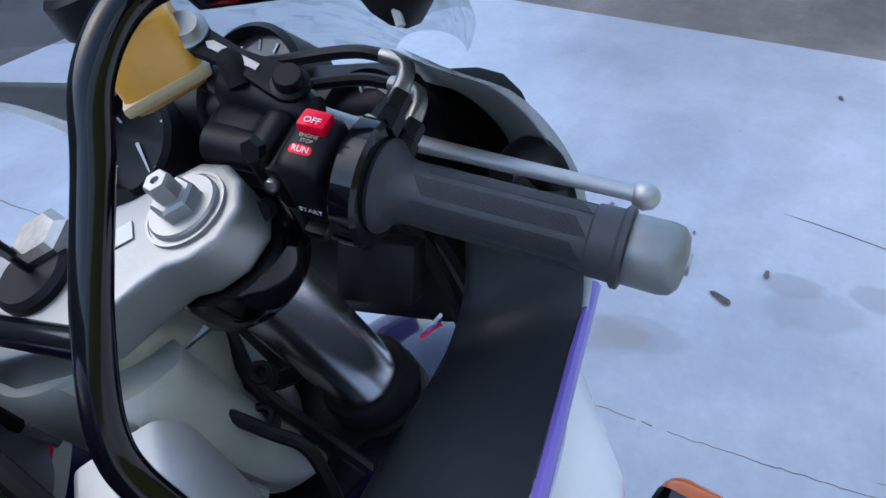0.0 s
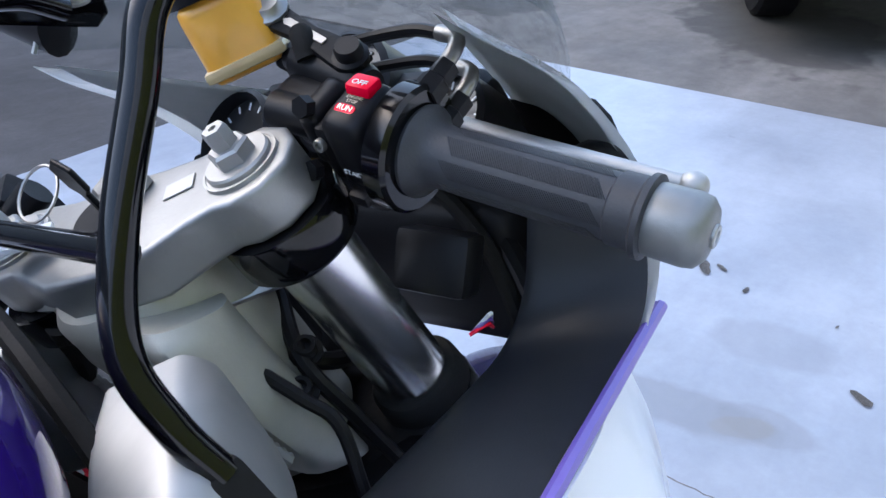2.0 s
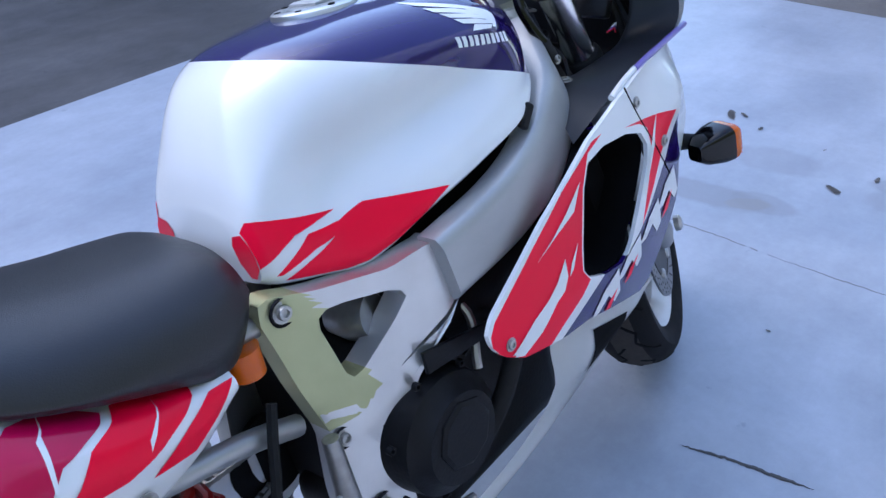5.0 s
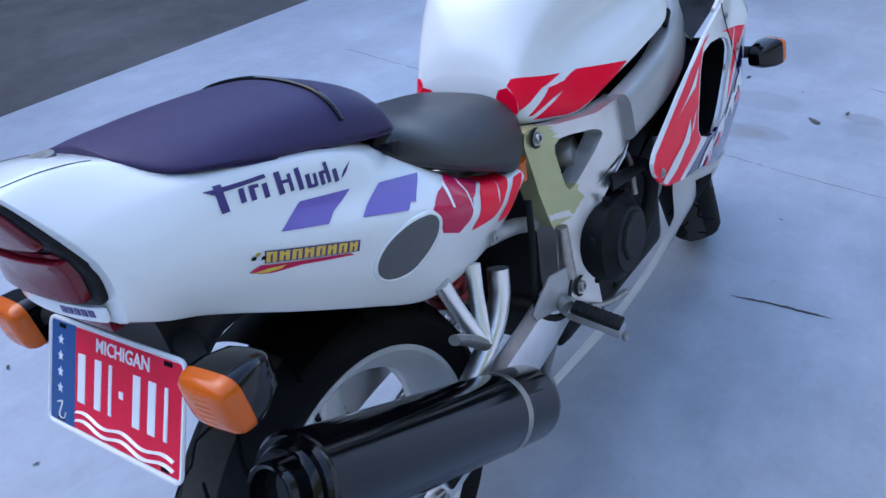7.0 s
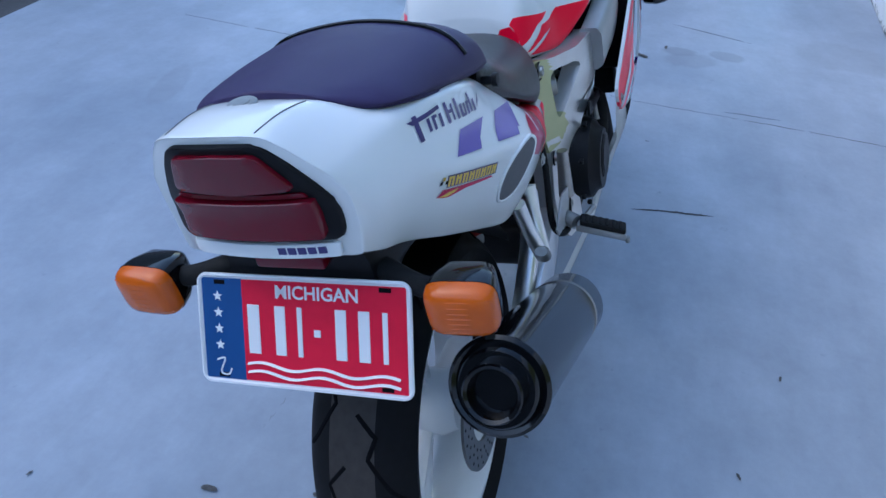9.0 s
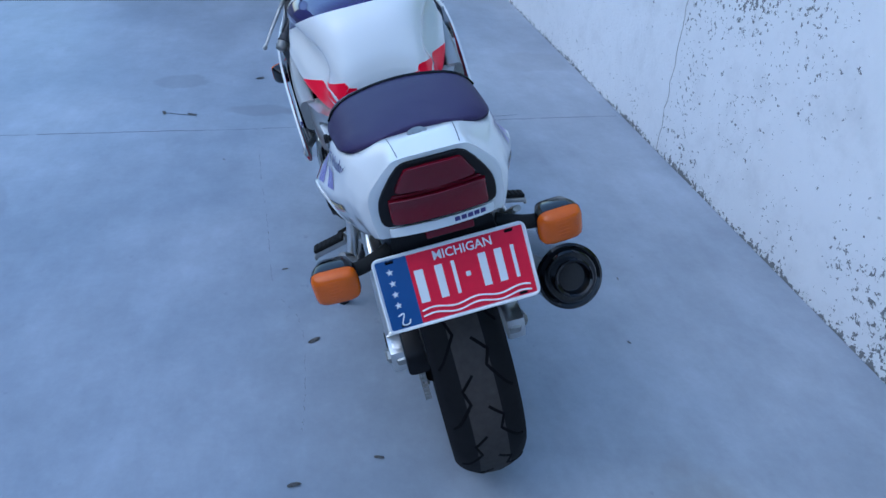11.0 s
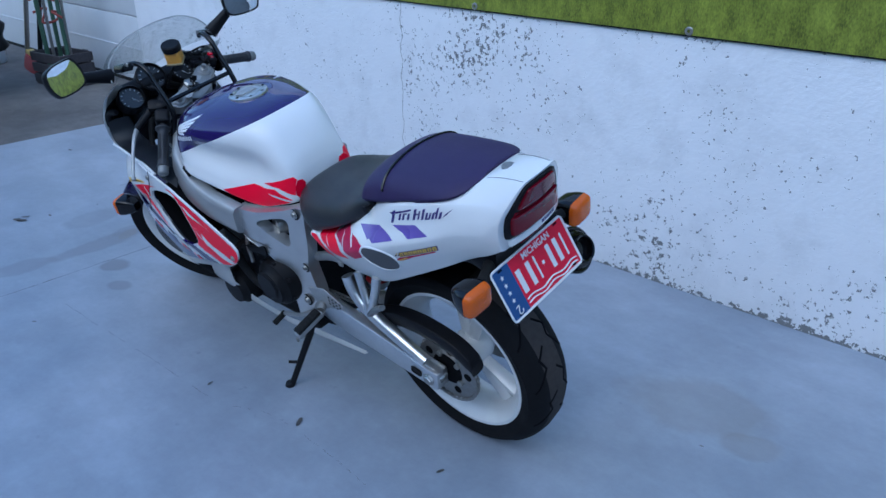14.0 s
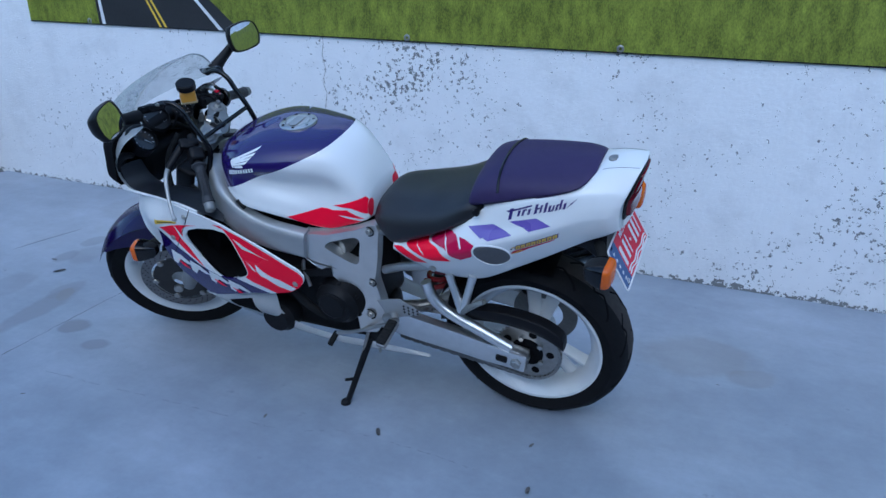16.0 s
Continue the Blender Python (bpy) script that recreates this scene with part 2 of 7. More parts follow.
def ringplate(outer, inner, place, thick, levels=4, belly=0.0):
    """A panel between two loops of equal count in (x, z), laid on place(x, z) and thick towards the inside."""
    n = len(outer)
    loops = []
    for k in range(levels + 1):
        f = k / levels
        loops.append([(o[0] * (1 - f) + i[0] * f, o[1] * (1 - f) + i[1] * f) for o, i in zip(outer, inner)])
    bm = bmesh.new()
    front = [[bm.verts.new(place(x, z, 0)) for x, z in lp] for lp in loops]
    back = [[bm.verts.new(place(x, z, thick)) for x, z in lp] for lp in loops]
    for a, b in zip(front, front[1:]):
        for i in range(n):
            bm.faces.new((a[i], a[(i + 1) % n], b[(i + 1) % n], b[i]))
    for a, b in zip(back, back[1:]):
        for i in range(n):
            bm.faces.new((a[i], b[i], b[(i + 1) % n], a[(i + 1) % n]))
    for a, b in ((front[0], back[0]), (back[-1], front[-1])):
        for i in range(n):
            bm.faces.new((a[i], b[i], b[(i + 1) % n], a[(i + 1) % n]))
    return bm


def resample(loop, n):
    """n points evenly along a closed outline."""
    p = [Vector(q) for q in loop]
    d = [0]
    for a, b in zip(p, p[1:] + p[:1]):
        d.append(d[-1] + (b - a).length)
    out = []
    for i in range(n):
        s = d[-1] * i / n
        k = max(j for j in range(len(p)) if d[j] <= s + 1e-9)
        f = (s - d[k]) / max(d[k + 1] - d[k], 1e-9)
        out.append(tuple(p[k].lerp(p[(k + 1) % len(p)], f)))
    return out


def inside(x, z, poly):
    hit = False
    for (x1, z1), (x2, z2) in zip(poly, poly[1:] + poly[:1]):
        if (z1 > z) != (z2 > z) and x < (x2 - x1) * (z - z1) / (z2 - z1) + x1:
            hit = not hit
    return hit


def dye(bm, poly, index, test=None):
    """Cuts a mesh along an outline in (x, z) and gives what lies inside it another material."""
    xs, zs = [p[0] for p in poly], [p[1] for p in poly]
    for (x1, z1), (x2, z2) in zip(poly, poly[1:] + poly[:1]):
        fs = [f for f in bm.faces if any(min(xs) - 0.03 < v.co.x < max(xs) + 0.03 and min(zs) - 0.03 < v.co.z < max(zs) + 0.03 for v in f.verts)]
        geom = list({e for f in fs for e in f.edges}) + list({v for f in fs for v in f.verts}) + fs
        bmesh.ops.bisect_plane(bm, geom=geom, dist=1e-5, plane_co=(x1, 0, z1), plane_no=Vector((z2 - z1, 0, x1 - x2)).normalized())
    for f in bm.faces:
        c = f.calc_center_median()
        if inside(c.x, c.z, poly) and (test is None or test(c, f.normal)):
            f.material_index = index


def tree_of(ob):
    from mathutils.bvhtree import BVHTree
    return BVHTree.FromPolygons([v.co.copy() for v in ob.data.vertices], [tuple(p.vertices) for p in ob.data.polygons])


def decal(polys, tree, side, lift=0.0010, step=0.006):
    """Film on a painted panel: outlines in (x, z) laid on it from the side (-1: the bike's right)."""
    bm = bmesh.new()
    for poly in polys:
        f = bm.faces.new([bm.verts.new((x, 0, z)) for x, z in poly])
        bmesh.ops.triangulate(bm, faces=[f])
    for _ in range(7):
        long = [e for e in bm.edges if e.calc_length() > step]
        if not long:
            break
        bmesh.ops.subdivide_edges(bm, edges=long, cuts=1)
        bmesh.ops.triangulate(bm, faces=[f for f in bm.faces if len(f.verts) > 3])
    for v in bm.verts:
        o = Vector((v.co.x, side * 0.6, v.co.z))
        p, nrm, *_ = tree.ray_cast(o, Vector((0, -side, 0)))
        if p is None:
            p, nrm, *_ = tree.find_nearest(Vector((v.co.x, side * 0.2, v.co.z)))
        if nrm.y * side < 0:
            nrm = -nrm
        v.co = p + nrm * lift
    return bm


def letters(body, size, m, depth=0.0006, bold=0.0):
    """Raised letters of the built-in font, centred, in the xy plane of pose m."""
    cu = bpy.data.curves.new("letters", "FONT")
    cu.body, cu.size, cu.align_x, cu.align_y, cu.extrude, cu.offset, cu.resolution_u = body, size, "CENTER", "CENTER", depth, bold, 3
    ob = bpy.data.objects.new("letters", cu)
    me = bpy.data.meshes.new_from_object(ob)
    bm = bmesh.new()
    bm.from_mesh(me)
    bpy.data.objects.remove(ob)
    bpy.data.curves.remove(cu)
    bpy.data.meshes.remove(me)
    bm.transform(m)
    return bm


def bolt(at, axis, r=0.006, h=0.004, washer=True):
    """A socket-head screw."""
    prof = [(0.0005, h * 0.35), (r * 0.5, h * 0.35), (r * 0.55, h), (r * 0.9, h), (r, h * 0.8), (r, 0)]
    if washer:
        prof += [(r * 1.5, 0), (r * 1.5, -h * 0.4)]
    return lathe(prof + [(0.0005, -h * 0.4)], at, axis, 14)


# ---- setting ----
def node(nt, kind, **inputs):
    n = nt.nodes.new(kind)
    for k, v in inputs.items():
        n.inputs[k.replace("_", " ")].default_value = v
    return n


def ground_mat(name, base, dark, light, spots=(), rough=0.6, speck=0.5, bump=0.2, grit=0.09):
    """Painted or bare paving: two scales of mottling, specks, and stains of their own shape."""
    m = mat(name, base, rough, vary=0.0, grain=20)
    nt = m.node_tree
    b = nt.nodes["Principled BSDF"]
    tc = nt.nodes.new("ShaderNodeTexCoord")
    big = node(nt, "ShaderNodeTexNoise", Scale=1.1, Detail=5.0, Roughness=0.6)
    fine = node(nt, "ShaderNodeTexNoise", Scale=45.0, Detail=5.0, Roughness=0.7)
    dots = node(nt, "ShaderNodeTexNoise", Scale=17.0, Detail=3.0, Roughness=0.55)
    for n in (big, fine, dots):
        nt.links.new(tc.outputs["Object"], n.inputs["Vector"])
    mixa = nt.nodes.new("ShaderNodeMix")
    mixa.data_type = "RGBA"
    mixa.inputs["A"].default_value, mixa.inputs["B"].default_value = (*dark, 1), (*light, 1)
    r1 = node(nt, "ShaderNodeMapRange", From_Min=0.35, From_Max=0.68)
    nt.links.new(big.outputs["Fac"], r1.inputs["Value"])
    nt.links.new(r1.outputs[0], mixa.inputs["Factor"])
    r2 = node(nt, "ShaderNodeMapRange", From_Min=0.3, From_Max=0.75, To_Min=1 - grit, To_Max=1 + grit)
    nt.links.new(fine.outputs["Fac"], r2.inputs["Value"])
    sc = nt.nodes.new("ShaderNodeVectorMath")
    sc.operation = "SCALE"
    nt.links.new(mixa.outputs["Result"], sc.inputs[0])
    nt.links.new(r2.outputs[0], sc.inputs["Scale"])
    cur = sc.outputs[0]
    # wiped and scuffed streaks, and blotches between the two scales
    for scale, stretch, turn, lo, hi, amount in ((7.0, (1, 1, 1), 0, 0.35, 0.7, grit * 2.2), (1.6, (1, 3, 1), 25, 0.45, 0.72, grit * 2.4)):
        mp = nt.nodes.new("ShaderNodeMapping")
        mp.inputs["Scale"].default_value, mp.inputs["Rotation"].default_value = stretch, (0, 0, radians(turn))
        nt.links.new(tc.outputs["Object"], mp.inputs["Vector"])
        sn = node(nt, "ShaderNodeTexNoise", Scale=scale, Detail=7.0, Roughness=0.62)
        nt.links.new(mp.outputs[0], sn.inputs["Vector"])
        rs = node(nt, "ShaderNodeMapRange", From_Min=lo, From_Max=hi, To_Min=1 - amount * 0.5, To_Max=1 + amount)
        nt.links.new(sn.outputs["Fac"], rs.inputs["Value"])
        s2 = nt.nodes.new("ShaderNodeVectorMath")
        s2.operation = "SCALE"
        nt.links.new(cur, s2.inputs[0])
        nt.links.new(rs.outputs[0], s2.inputs["Scale"])
        cur = s2.outputs[0]
    r3 = node(nt, "ShaderNodeMapRange", From_Min=0.70, From_Max=0.76, To_Min=0.0, To_Max=speck)
    nt.links.new(dots.outputs["Fac"], r3.inputs["Value"])
    mx = nt.nodes.new("ShaderNodeMix")
    mx.data_type = "RGBA"
    mx.inputs["B"].default_value = (*[c * 0.35 for c in dark], 1)
    nt.links.new(cur, mx.inputs["A"])
    nt.links.new(r3.outputs[0], mx.inputs["Factor"])
    cur = mx.outputs["Result"]
    warp = node(nt, "ShaderNodeTexNoise", Scale=5.0, Detail=4.0)
    nt.links.new(tc.outputs["Object"], warp.inputs["Vector"])
    for (x, y, rx, ry, turn, amount, tint) in spots:
        mp = nt.nodes.new("ShaderNodeMapping")
        mp.vector_type = "TEXTURE"
        mp.inputs["Location"].default_value = (x, y, 0)
        mp.inputs["Rotation"].default_value = (0, 0, radians(turn))
        mp.inputs["Scale"].default_value = (rx, ry, 1)
        nt.links.new(tc.outputs["Object"], mp.inputs["Vector"])
        ln = nt.nodes.new("ShaderNodeVectorMath")
        ln.operation = "LENGTH"
        nt.links.new(mp.outputs[0], ln.inputs[0])
        ad = nt.nodes.new("ShaderNodeMath")
        ad.operation = "MULTIPLY_ADD"
        nt.links.new(warp.outputs["Fac"], ad.inputs[0])
        ad.inputs[1].default_value = 1.3
        nt.links.new(ln.outputs["Value"], ad.inputs[2])
        rg = node(nt, "ShaderNodeMapRange", From_Min=1.68, From_Max=1.44, To_Min=0.0, To_Max=amount)
        nt.links.new(ad.outputs[0], rg.inputs["Value"])
        ms = nt.nodes.new("ShaderNodeMix")
        ms.data_type = "RGBA"
        ms.inputs["B"].default_value = (*tint, 1)
        nt.links.new(cur, ms.inputs["A"])
        nt.links.new(rg.outputs[0], ms.inputs["Factor"])
        cur = ms.outputs["Result"]
    nt.links.new(cur, b.inputs["Base Color"])
    bp = nt.nodes.new("ShaderNodeBump")
    bp.inputs["Strength"].default_value, bp.inputs["Distance"].default_value = bump, 0.004
    nt.links.new(fine.outputs["Fac"], bp.inputs["Height"])
    nt.links.new(bp.outputs["Normal"], b.inputs["Normal"])
    return m


STAIN, RUST = (0.17, 0.18, 0.2), (0.2, 0.19, 0.17)
M_PAVE = ground_mat("painted_concrete", (0.4, 0.42, 0.45), (0.240, 0.275, 0.33), (0.350, 0.385, 0.44),
                    spots=((2.05, 0.22, 0.07, 0.22, 4, 0.55, STAIN), (2.06, 0.52, 0.06, 0.17, -6, 0.45, STAIN), (1.80, 0.25, 0.07, 0.065, 10, 0.75, STAIN), (1.62, 0.316, 0.06, 0.045, 10, 0.55, STAIN), (2.09, 0.02, 0.05, 0.10, 0, 0.4, STAIN),
                           (-0.39, -0.48, 0.24, 0.15, 15, 0.35, RUST), (-0.55, -0.40, 0.10, 0.06, 30, 0.35, RUST), (2.39, -0.25, 0.05, 0.08, 10, 0.5, STAIN), (2.42, -0.42, 0.05, 0.07, 0, 0.45, STAIN), (2.36, 0.08, 0.10, 0.13, -10, 0.3, STAIN),
                           (2.43, 0.88, 0.10, 0.12, 0, 0.4, STAIN), (2.33, -0.30, 0.08, 0.11, 20, 0.35, STAIN), (1.30, 1.40, 0.18, 0.05, 10, 0.25, STAIN), (2.06, 0.06, 0.03, 0.06, 30, 0.4, RUST), (2.63, -0.9, 0.16, 0.2, 0, 0.25, STAIN)),
                    rough=0.36, speck=0.25, bump=0.05, grit=0.045)
M_ASPHALT = ground_mat("old_asphalt", (0.05, 0.05, 0.05), (0.036, 0.037, 0.040), (0.072, 0.072, 0.075), rough=0.85, speck=0.5, bump=0.7)
M_DRIVE = ground_mat("stained_concrete_drive", (0.15, 0.14, 0.13), (0.10, 0.095, 0.09), (0.17, 0.16, 0.15),
                     spots=((5.2, 0.9, 0.9, 0.5, 30, 0.75, (0.03, 0.03, 0.03)), (4.9, 2.4, 0.5, 0.35, 0, 0.7, (0.04, 0.04, 0.04))), rough=0.8, speck=0.4, bump=0.5)


def wall_mat():
    """White masonry paint, flaking off in small dark chips that gather in patches and along the foot."""
    m = mat("flaking_white_wall_paint", (0.86, 0.865, 0.87), 0.75, vary=0.03, grain=10)
    nt = m.node_tree
    b = nt.nodes["Principled BSDF"]
    cur = b.inputs["Base Color"].links[0].from_socket
    tc = nt.nodes.new("ShaderNodeTexCoord")
    chips = node(nt, "ShaderNodeTexNoise", Scale=62.0, Detail=5.0, Roughness=0.62)
    patch = node(nt, "ShaderNodeTexNoise", Scale=3.2, Detail=5.0, Roughness=0.6)
    relief = node(nt, "ShaderNodeTexNoise", Scale=60.0, Detail=5.0, Roughness=0.6)
    for n in (chips, patch, relief):
        nt.links.new(tc.outputs["Object"], n.inputs["Vector"])
    sp = nt.nodes.new("ShaderNodeSeparateXYZ")
    nt.links.new(tc.outputs["Object"], sp.inputs[0])
    foot = node(nt, "ShaderNodeMapRange", From_Min=0.0, From_Max=0.035, To_Min=0.19, To_Max=0.0)
    nt.links.new(sp.outputs["Z"], foot.inputs["Value"])
    # where the paint has come away: under the banner past the crack, and crumbling at the foot
    both = None
    for x, z, near, far, more in ((1.06, 0.74, 0.02, 0.62, 0.105), (0.74, 0.55, 0.0, 0.20, 0.07), (-0.50, 0.10, 0.02, 0.26, 0.11), (0.22, 0.12, 0.02, 0.24, 0.10), (0.62, 0.05, 0.0, 0.20, 0.07), (1.34, 0.12, 0.02, 0.24, 0.07), (-0.20, 0.42, 0.0, 0.42, 0.055), (-0.85, 0.30, 0.0, 0.40, 0.07), (0.12, 0.86, 0.0, 0.14, 0.06)):
        away = nt.nodes.new("ShaderNodeVectorMath")
        away.operation = "DISTANCE"
        away.inputs[1].default_value = (x, WALL_Y, z)
        nt.links.new(tc.outputs["Object"], away.inputs[0])
        zone = node(nt, "ShaderNodeMapRange", From_Min=near, From_Max=far, To_Min=more, To_Max=0.0)
        nt.links.new(away.outputs["Value"], zone.inputs["Value"])
        if both is None:
            both = zone
        else:
            mx2 = nt.nodes.new("ShaderNodeMath")
            mx2.operation = "MAXIMUM"
            nt.links.new(both.outputs[0], mx2.inputs[0])
            nt.links.new(zone.outputs[0], mx2.inputs[1])
            both = mx2
    th = nt.nodes.new("ShaderNodeMath")
    th.operation = "MULTIPLY_ADD"
    nt.links.new(patch.outputs["Fac"], th.inputs[0])
    th.inputs[1].default_value = 0.36
    nt.links.new(chips.outputs["Fac"], th.inputs[2])
    th2 = nt.nodes.new("ShaderNodeMath")
    nt.links.new(th.outputs[0], th2.inputs[0])
    nt.links.new(foot.outputs[0], th2.inputs[1])
    th3 = nt.nodes.new("ShaderNodeMath")
    nt.links.new(th2.outputs[0], th3.inputs[0])
    nt.links.new(both.outputs[0], th3.inputs[1])
    cut = node(nt, "ShaderNodeMapRange", From_Min=0.847, From_Max=0.865)
    nt.links.new(th3.outputs[0], cut.inputs["Value"])
    mx = nt.nodes.new("ShaderNodeMix")
    mx.data_type = "RGBA"
    mx.inputs["B"].default_value = (0.22, 0.225, 0.225, 1)
    # grey grime in soft drifts near the foot and over the bare stretch
    drift = node(nt, "ShaderNodeTexNoise", Scale=6.0, Detail=6.0, Roughness=0.7)
    nt.links.new(tc.outputs["Object"], drift.inputs["Vector"])
    grime = node(nt, "ShaderNodeMapRange", From_Min=0.50, From_Max=0.75, To_Min=1.0, To_Max=0.88)
    nt.links.new(drift.outputs["Fac"], grime.inputs["Value"])
    dirty = nt.nodes.new("ShaderNodeVectorMath")
    dirty.operation = "SCALE"
    nt.links.new(cur, dirty.inputs[0])
    nt.links.new(grime.outputs[0], dirty.inputs["Scale"])
    cur = dirty.outputs[0]
    nt.links.new(cur, mx.inputs["A"])
    nt.links.new(cut.outputs[0], mx.inputs["Factor"])
    nt.links.new(mx.outputs["Result"], b.inputs["Base Color"])
    h = nt.nodes.new("ShaderNodeMath")
    h.operation = "MULTIPLY_ADD"
    nt.links.new(cut.outputs[0], h.inputs[0])
    h.inputs[1].default_value = -0.6
    nt.links.new(relief.outputs["Fac"], h.inputs[2])
    bp = nt.nodes.new("ShaderNodeBump")
    bp.inputs["Strength"].default_value, bp.inputs["Distance"].default_value = 0.7, 0.005
    nt.links.new(h.outputs[0], bp.inputs["Height"])
    nt.links.new(bp.outputs["Normal"], b.inputs["Normal"])
    return m


WALL_Y, BANNER = -1.105, 0.925
M_SKYPRINT = mat("printed_sky", (0.66, 0.74, 0.84), 0.5, vary=0.28, grain=7)
M_WALL = wall_mat()
M_GRASS = mat("printed_grass", (0.185, 0.215, 0.022), 0.45, vary=0.75, grain=240, bump=0.05, bump_scale=30, stretch=(1.0, 1, 0.45))
M_ROADPRINT = mat("printed_road", (0.03, 0.03, 0.032), 0.4, vary=0.2, grain=60)
M_DOORWHITE = mat("garage_door_enamel", (0.62, 0.65, 0.68), 0.5, vary=0.05, grain=8)



def sheet(name, x0, x1, y0, y1, z, thick, material, label, bevel=0.003):
    ob = part(name, rbox((x1 - x0, y1 - y0, thick), pose((x0 + x1) / 2, (y0 + y1) / 2, z - thick / 2), bevel, 1), material, None, label, smooth=False)
    # object coordinates stay world coordinates
    return tagged(ob, label, name.split("_")[0], kind="structure")


bm = bmesh.new()
bmesh.ops.create_grid(bm, x_segments=8, y_segments=8, size=120)
bm.transform(Matrix.Translation((0, 0, -0.02)))
tagged(part("ground", bm, M_ASPHALT, None, smooth=False), "dark worn asphalt yard reaching to the horizon", "ground", kind="structure")
sheet("driveway", 3.9, 12.5, -8.0, 14.0, -0.008, 0.05, M_DRIVE, "stained brownish concrete drive beyond the painted pad")
pad = new("pavement")
tagged(pad, "concrete pad painted pale blue-grey, stained and scuffed", "pavement", kind="structure")
part("concrete_slab", rbox((12.89, 3.405, 0.06), pose(-2.555, 0.5975, -0.03), 0.002, 1), M_PAVE, pad, smooth=False)
M_CRACK = mat("dirty_crack", (0.13, 0.125, 0.12), 0.85, vary=0.5, grain=120)
crack_rnd = random.Random(11)


def pad_crack(pts, width, gaps):
    """A hairline crack in the paint, uneven in width and here and there closed."""
    line = spline([(x, y, 0.0004) for x, y in pts], 160)
    run = []
    for i, p in enumerate(line):
        run.append(Vector(p) + Vector((crack_rnd.uniform(-1, 1) * 0.0025, crack_rnd.uniform(-1, 1) * 0.0025, 0)))
        if crack_rnd.random() < gaps or i == len(line) - 1:
            if len(run) > 2:
                part("crack", tube(run, [width * crack_rnd.uniform(0.3, 1.0) for _ in range(5)], 5, flat=0.3), M_CRACK, pad, "hairline crack in the painted concrete")
            run = []


pad_crack([(1.875, 1.7), (1.864, 0.95), (1.855, 0.60), (1.863, 0.10), (1.858, -0.16), (1.866, -0.40), (1.872, -0.75), (1.868, -1.08)], 0.0021, 0.05)
pad_crack([(1.62, 0.52), (1.10, 0.49), (0.70, 0.468), (0.52, 0.40), (0.30, 0.395), (0.10, 0.41)], 0.0006, 0.35)

wall = part("wall_side", rbox((13.0, 0.22, 2.6), pose(-2.47, WALL_Y - 0.11, 1.26), 0.006, 2), M_WALL, None)
tagged(wall, "white painted masonry wall, paint chipped and flaking", "wall", kind="structure")
crack = []
for i in range(26):
    crack.append((1.495 + 0.006 * math.sin(i * 1.7) + 0.004 * math.sin(i * 4.1), WALL_Y + 0.0005, i * 0.037))
part("crack", tube(crack, 0.0012, 5), M_STEEL, wall, "thin vertical crack in the paint")

banner = part("banner", rbox((11.6, 0.003, 1.3), pose(-2.4, WALL_Y + 0.006, BANNER + 0.65), 0.001, 1), M_GRASS, None)
tagged(banner, "vinyl banner printed with a road through green grass", "banner")
YB = WALL_Y + 0.0085


def on_banner(pts, lift):
    bm = bmesh.new()
    bm.faces.new([bm.verts.new((x, YB + lift, z)) for x, z in pts])
    return bm


def strip(a, b, wa, wb):
    return [(a[0] - wa, a[1]), (a[0] + wa, a[1]), (b[0] + wb, b[1]), (b[0] - wb, b[1])]


part("road_print", on_banner([(2.88, BANNER + 0.003), (1.95, BANNER + 0.003), (2.55, BANNER + 0.5), (2.9, BANNER + 0.5)], 0.0004), M_ROADPRINT, banner, "printed grey road", smooth=False)
for a, b, w, m in (((2.845, BANNER + 0.003), (2.89, BANNER + 0.5), 0.012, M_FILMWHITE), ((2.07, BANNER + 0.003), (2.56, BANNER + 0.5), 0.014, M_FILMWHITE),
                   ((2.42, BANNER + 0.003), (2.72, BANNER + 0.5), 0.008, M_YELLOW), ((2.455, BANNER + 0.003), (2.735, BANNER + 0.5), 0.008, M_YELLOW)):
    part("line_print", on_banner(strip(a, b, w, w * 0.5), 0.0008), m, banner, smooth=False)
horizon = [(3.38 - 11.56 * k / 40, 1.60 + 0.012 * math.sin(k * 0.9) + 0.008 * math.sin(k * 2.3)) for k in range(41)]
part("sky_print", on_banner(horizon + [(-8.18, BANNER + 1.296), (3.38, BANNER + 1.296)], 0.0004), M_SKYPRINT, banner, "printed pale sky with white clouds", smooth=False)
for k, (w, h) in enumerate(((0.10, 0.20), (0.12, 0.17), (0.09, 0.20), (0.12, 0.16))):
    part("print_bar", on_banner([(-1.25 - 0.17 * k, 1.93), (-1.25 - 0.17 * k - w, 1.93), (-1.25 - 0.17 * k - w, 1.93 + h), (-1.25 - 0.17 * k, 1.93 + h)], 0.0010), M_INK, banner, "dark printed bar", smooth=False)
for x in (-1.79, -0.84, 0.109, 1.05, 2.0, 2.95):
    part("grommet", lathe([(0.006, 0), (0.006, 0.0025), (0.012, 0.003), (0.015, 0.0015), (0.015, 0)], (x, YB, BANNER + 0.018), (0, 1, 0), 20, True), M_BOLT, banner, "steel grommet ring")
part("hem", rbox((11.6, 0.002, 0.005), pose(-2.4, YB + 0.001, BANNER + 0.003), 0.0005, 1), M_BLACK, banner, "dark hem")

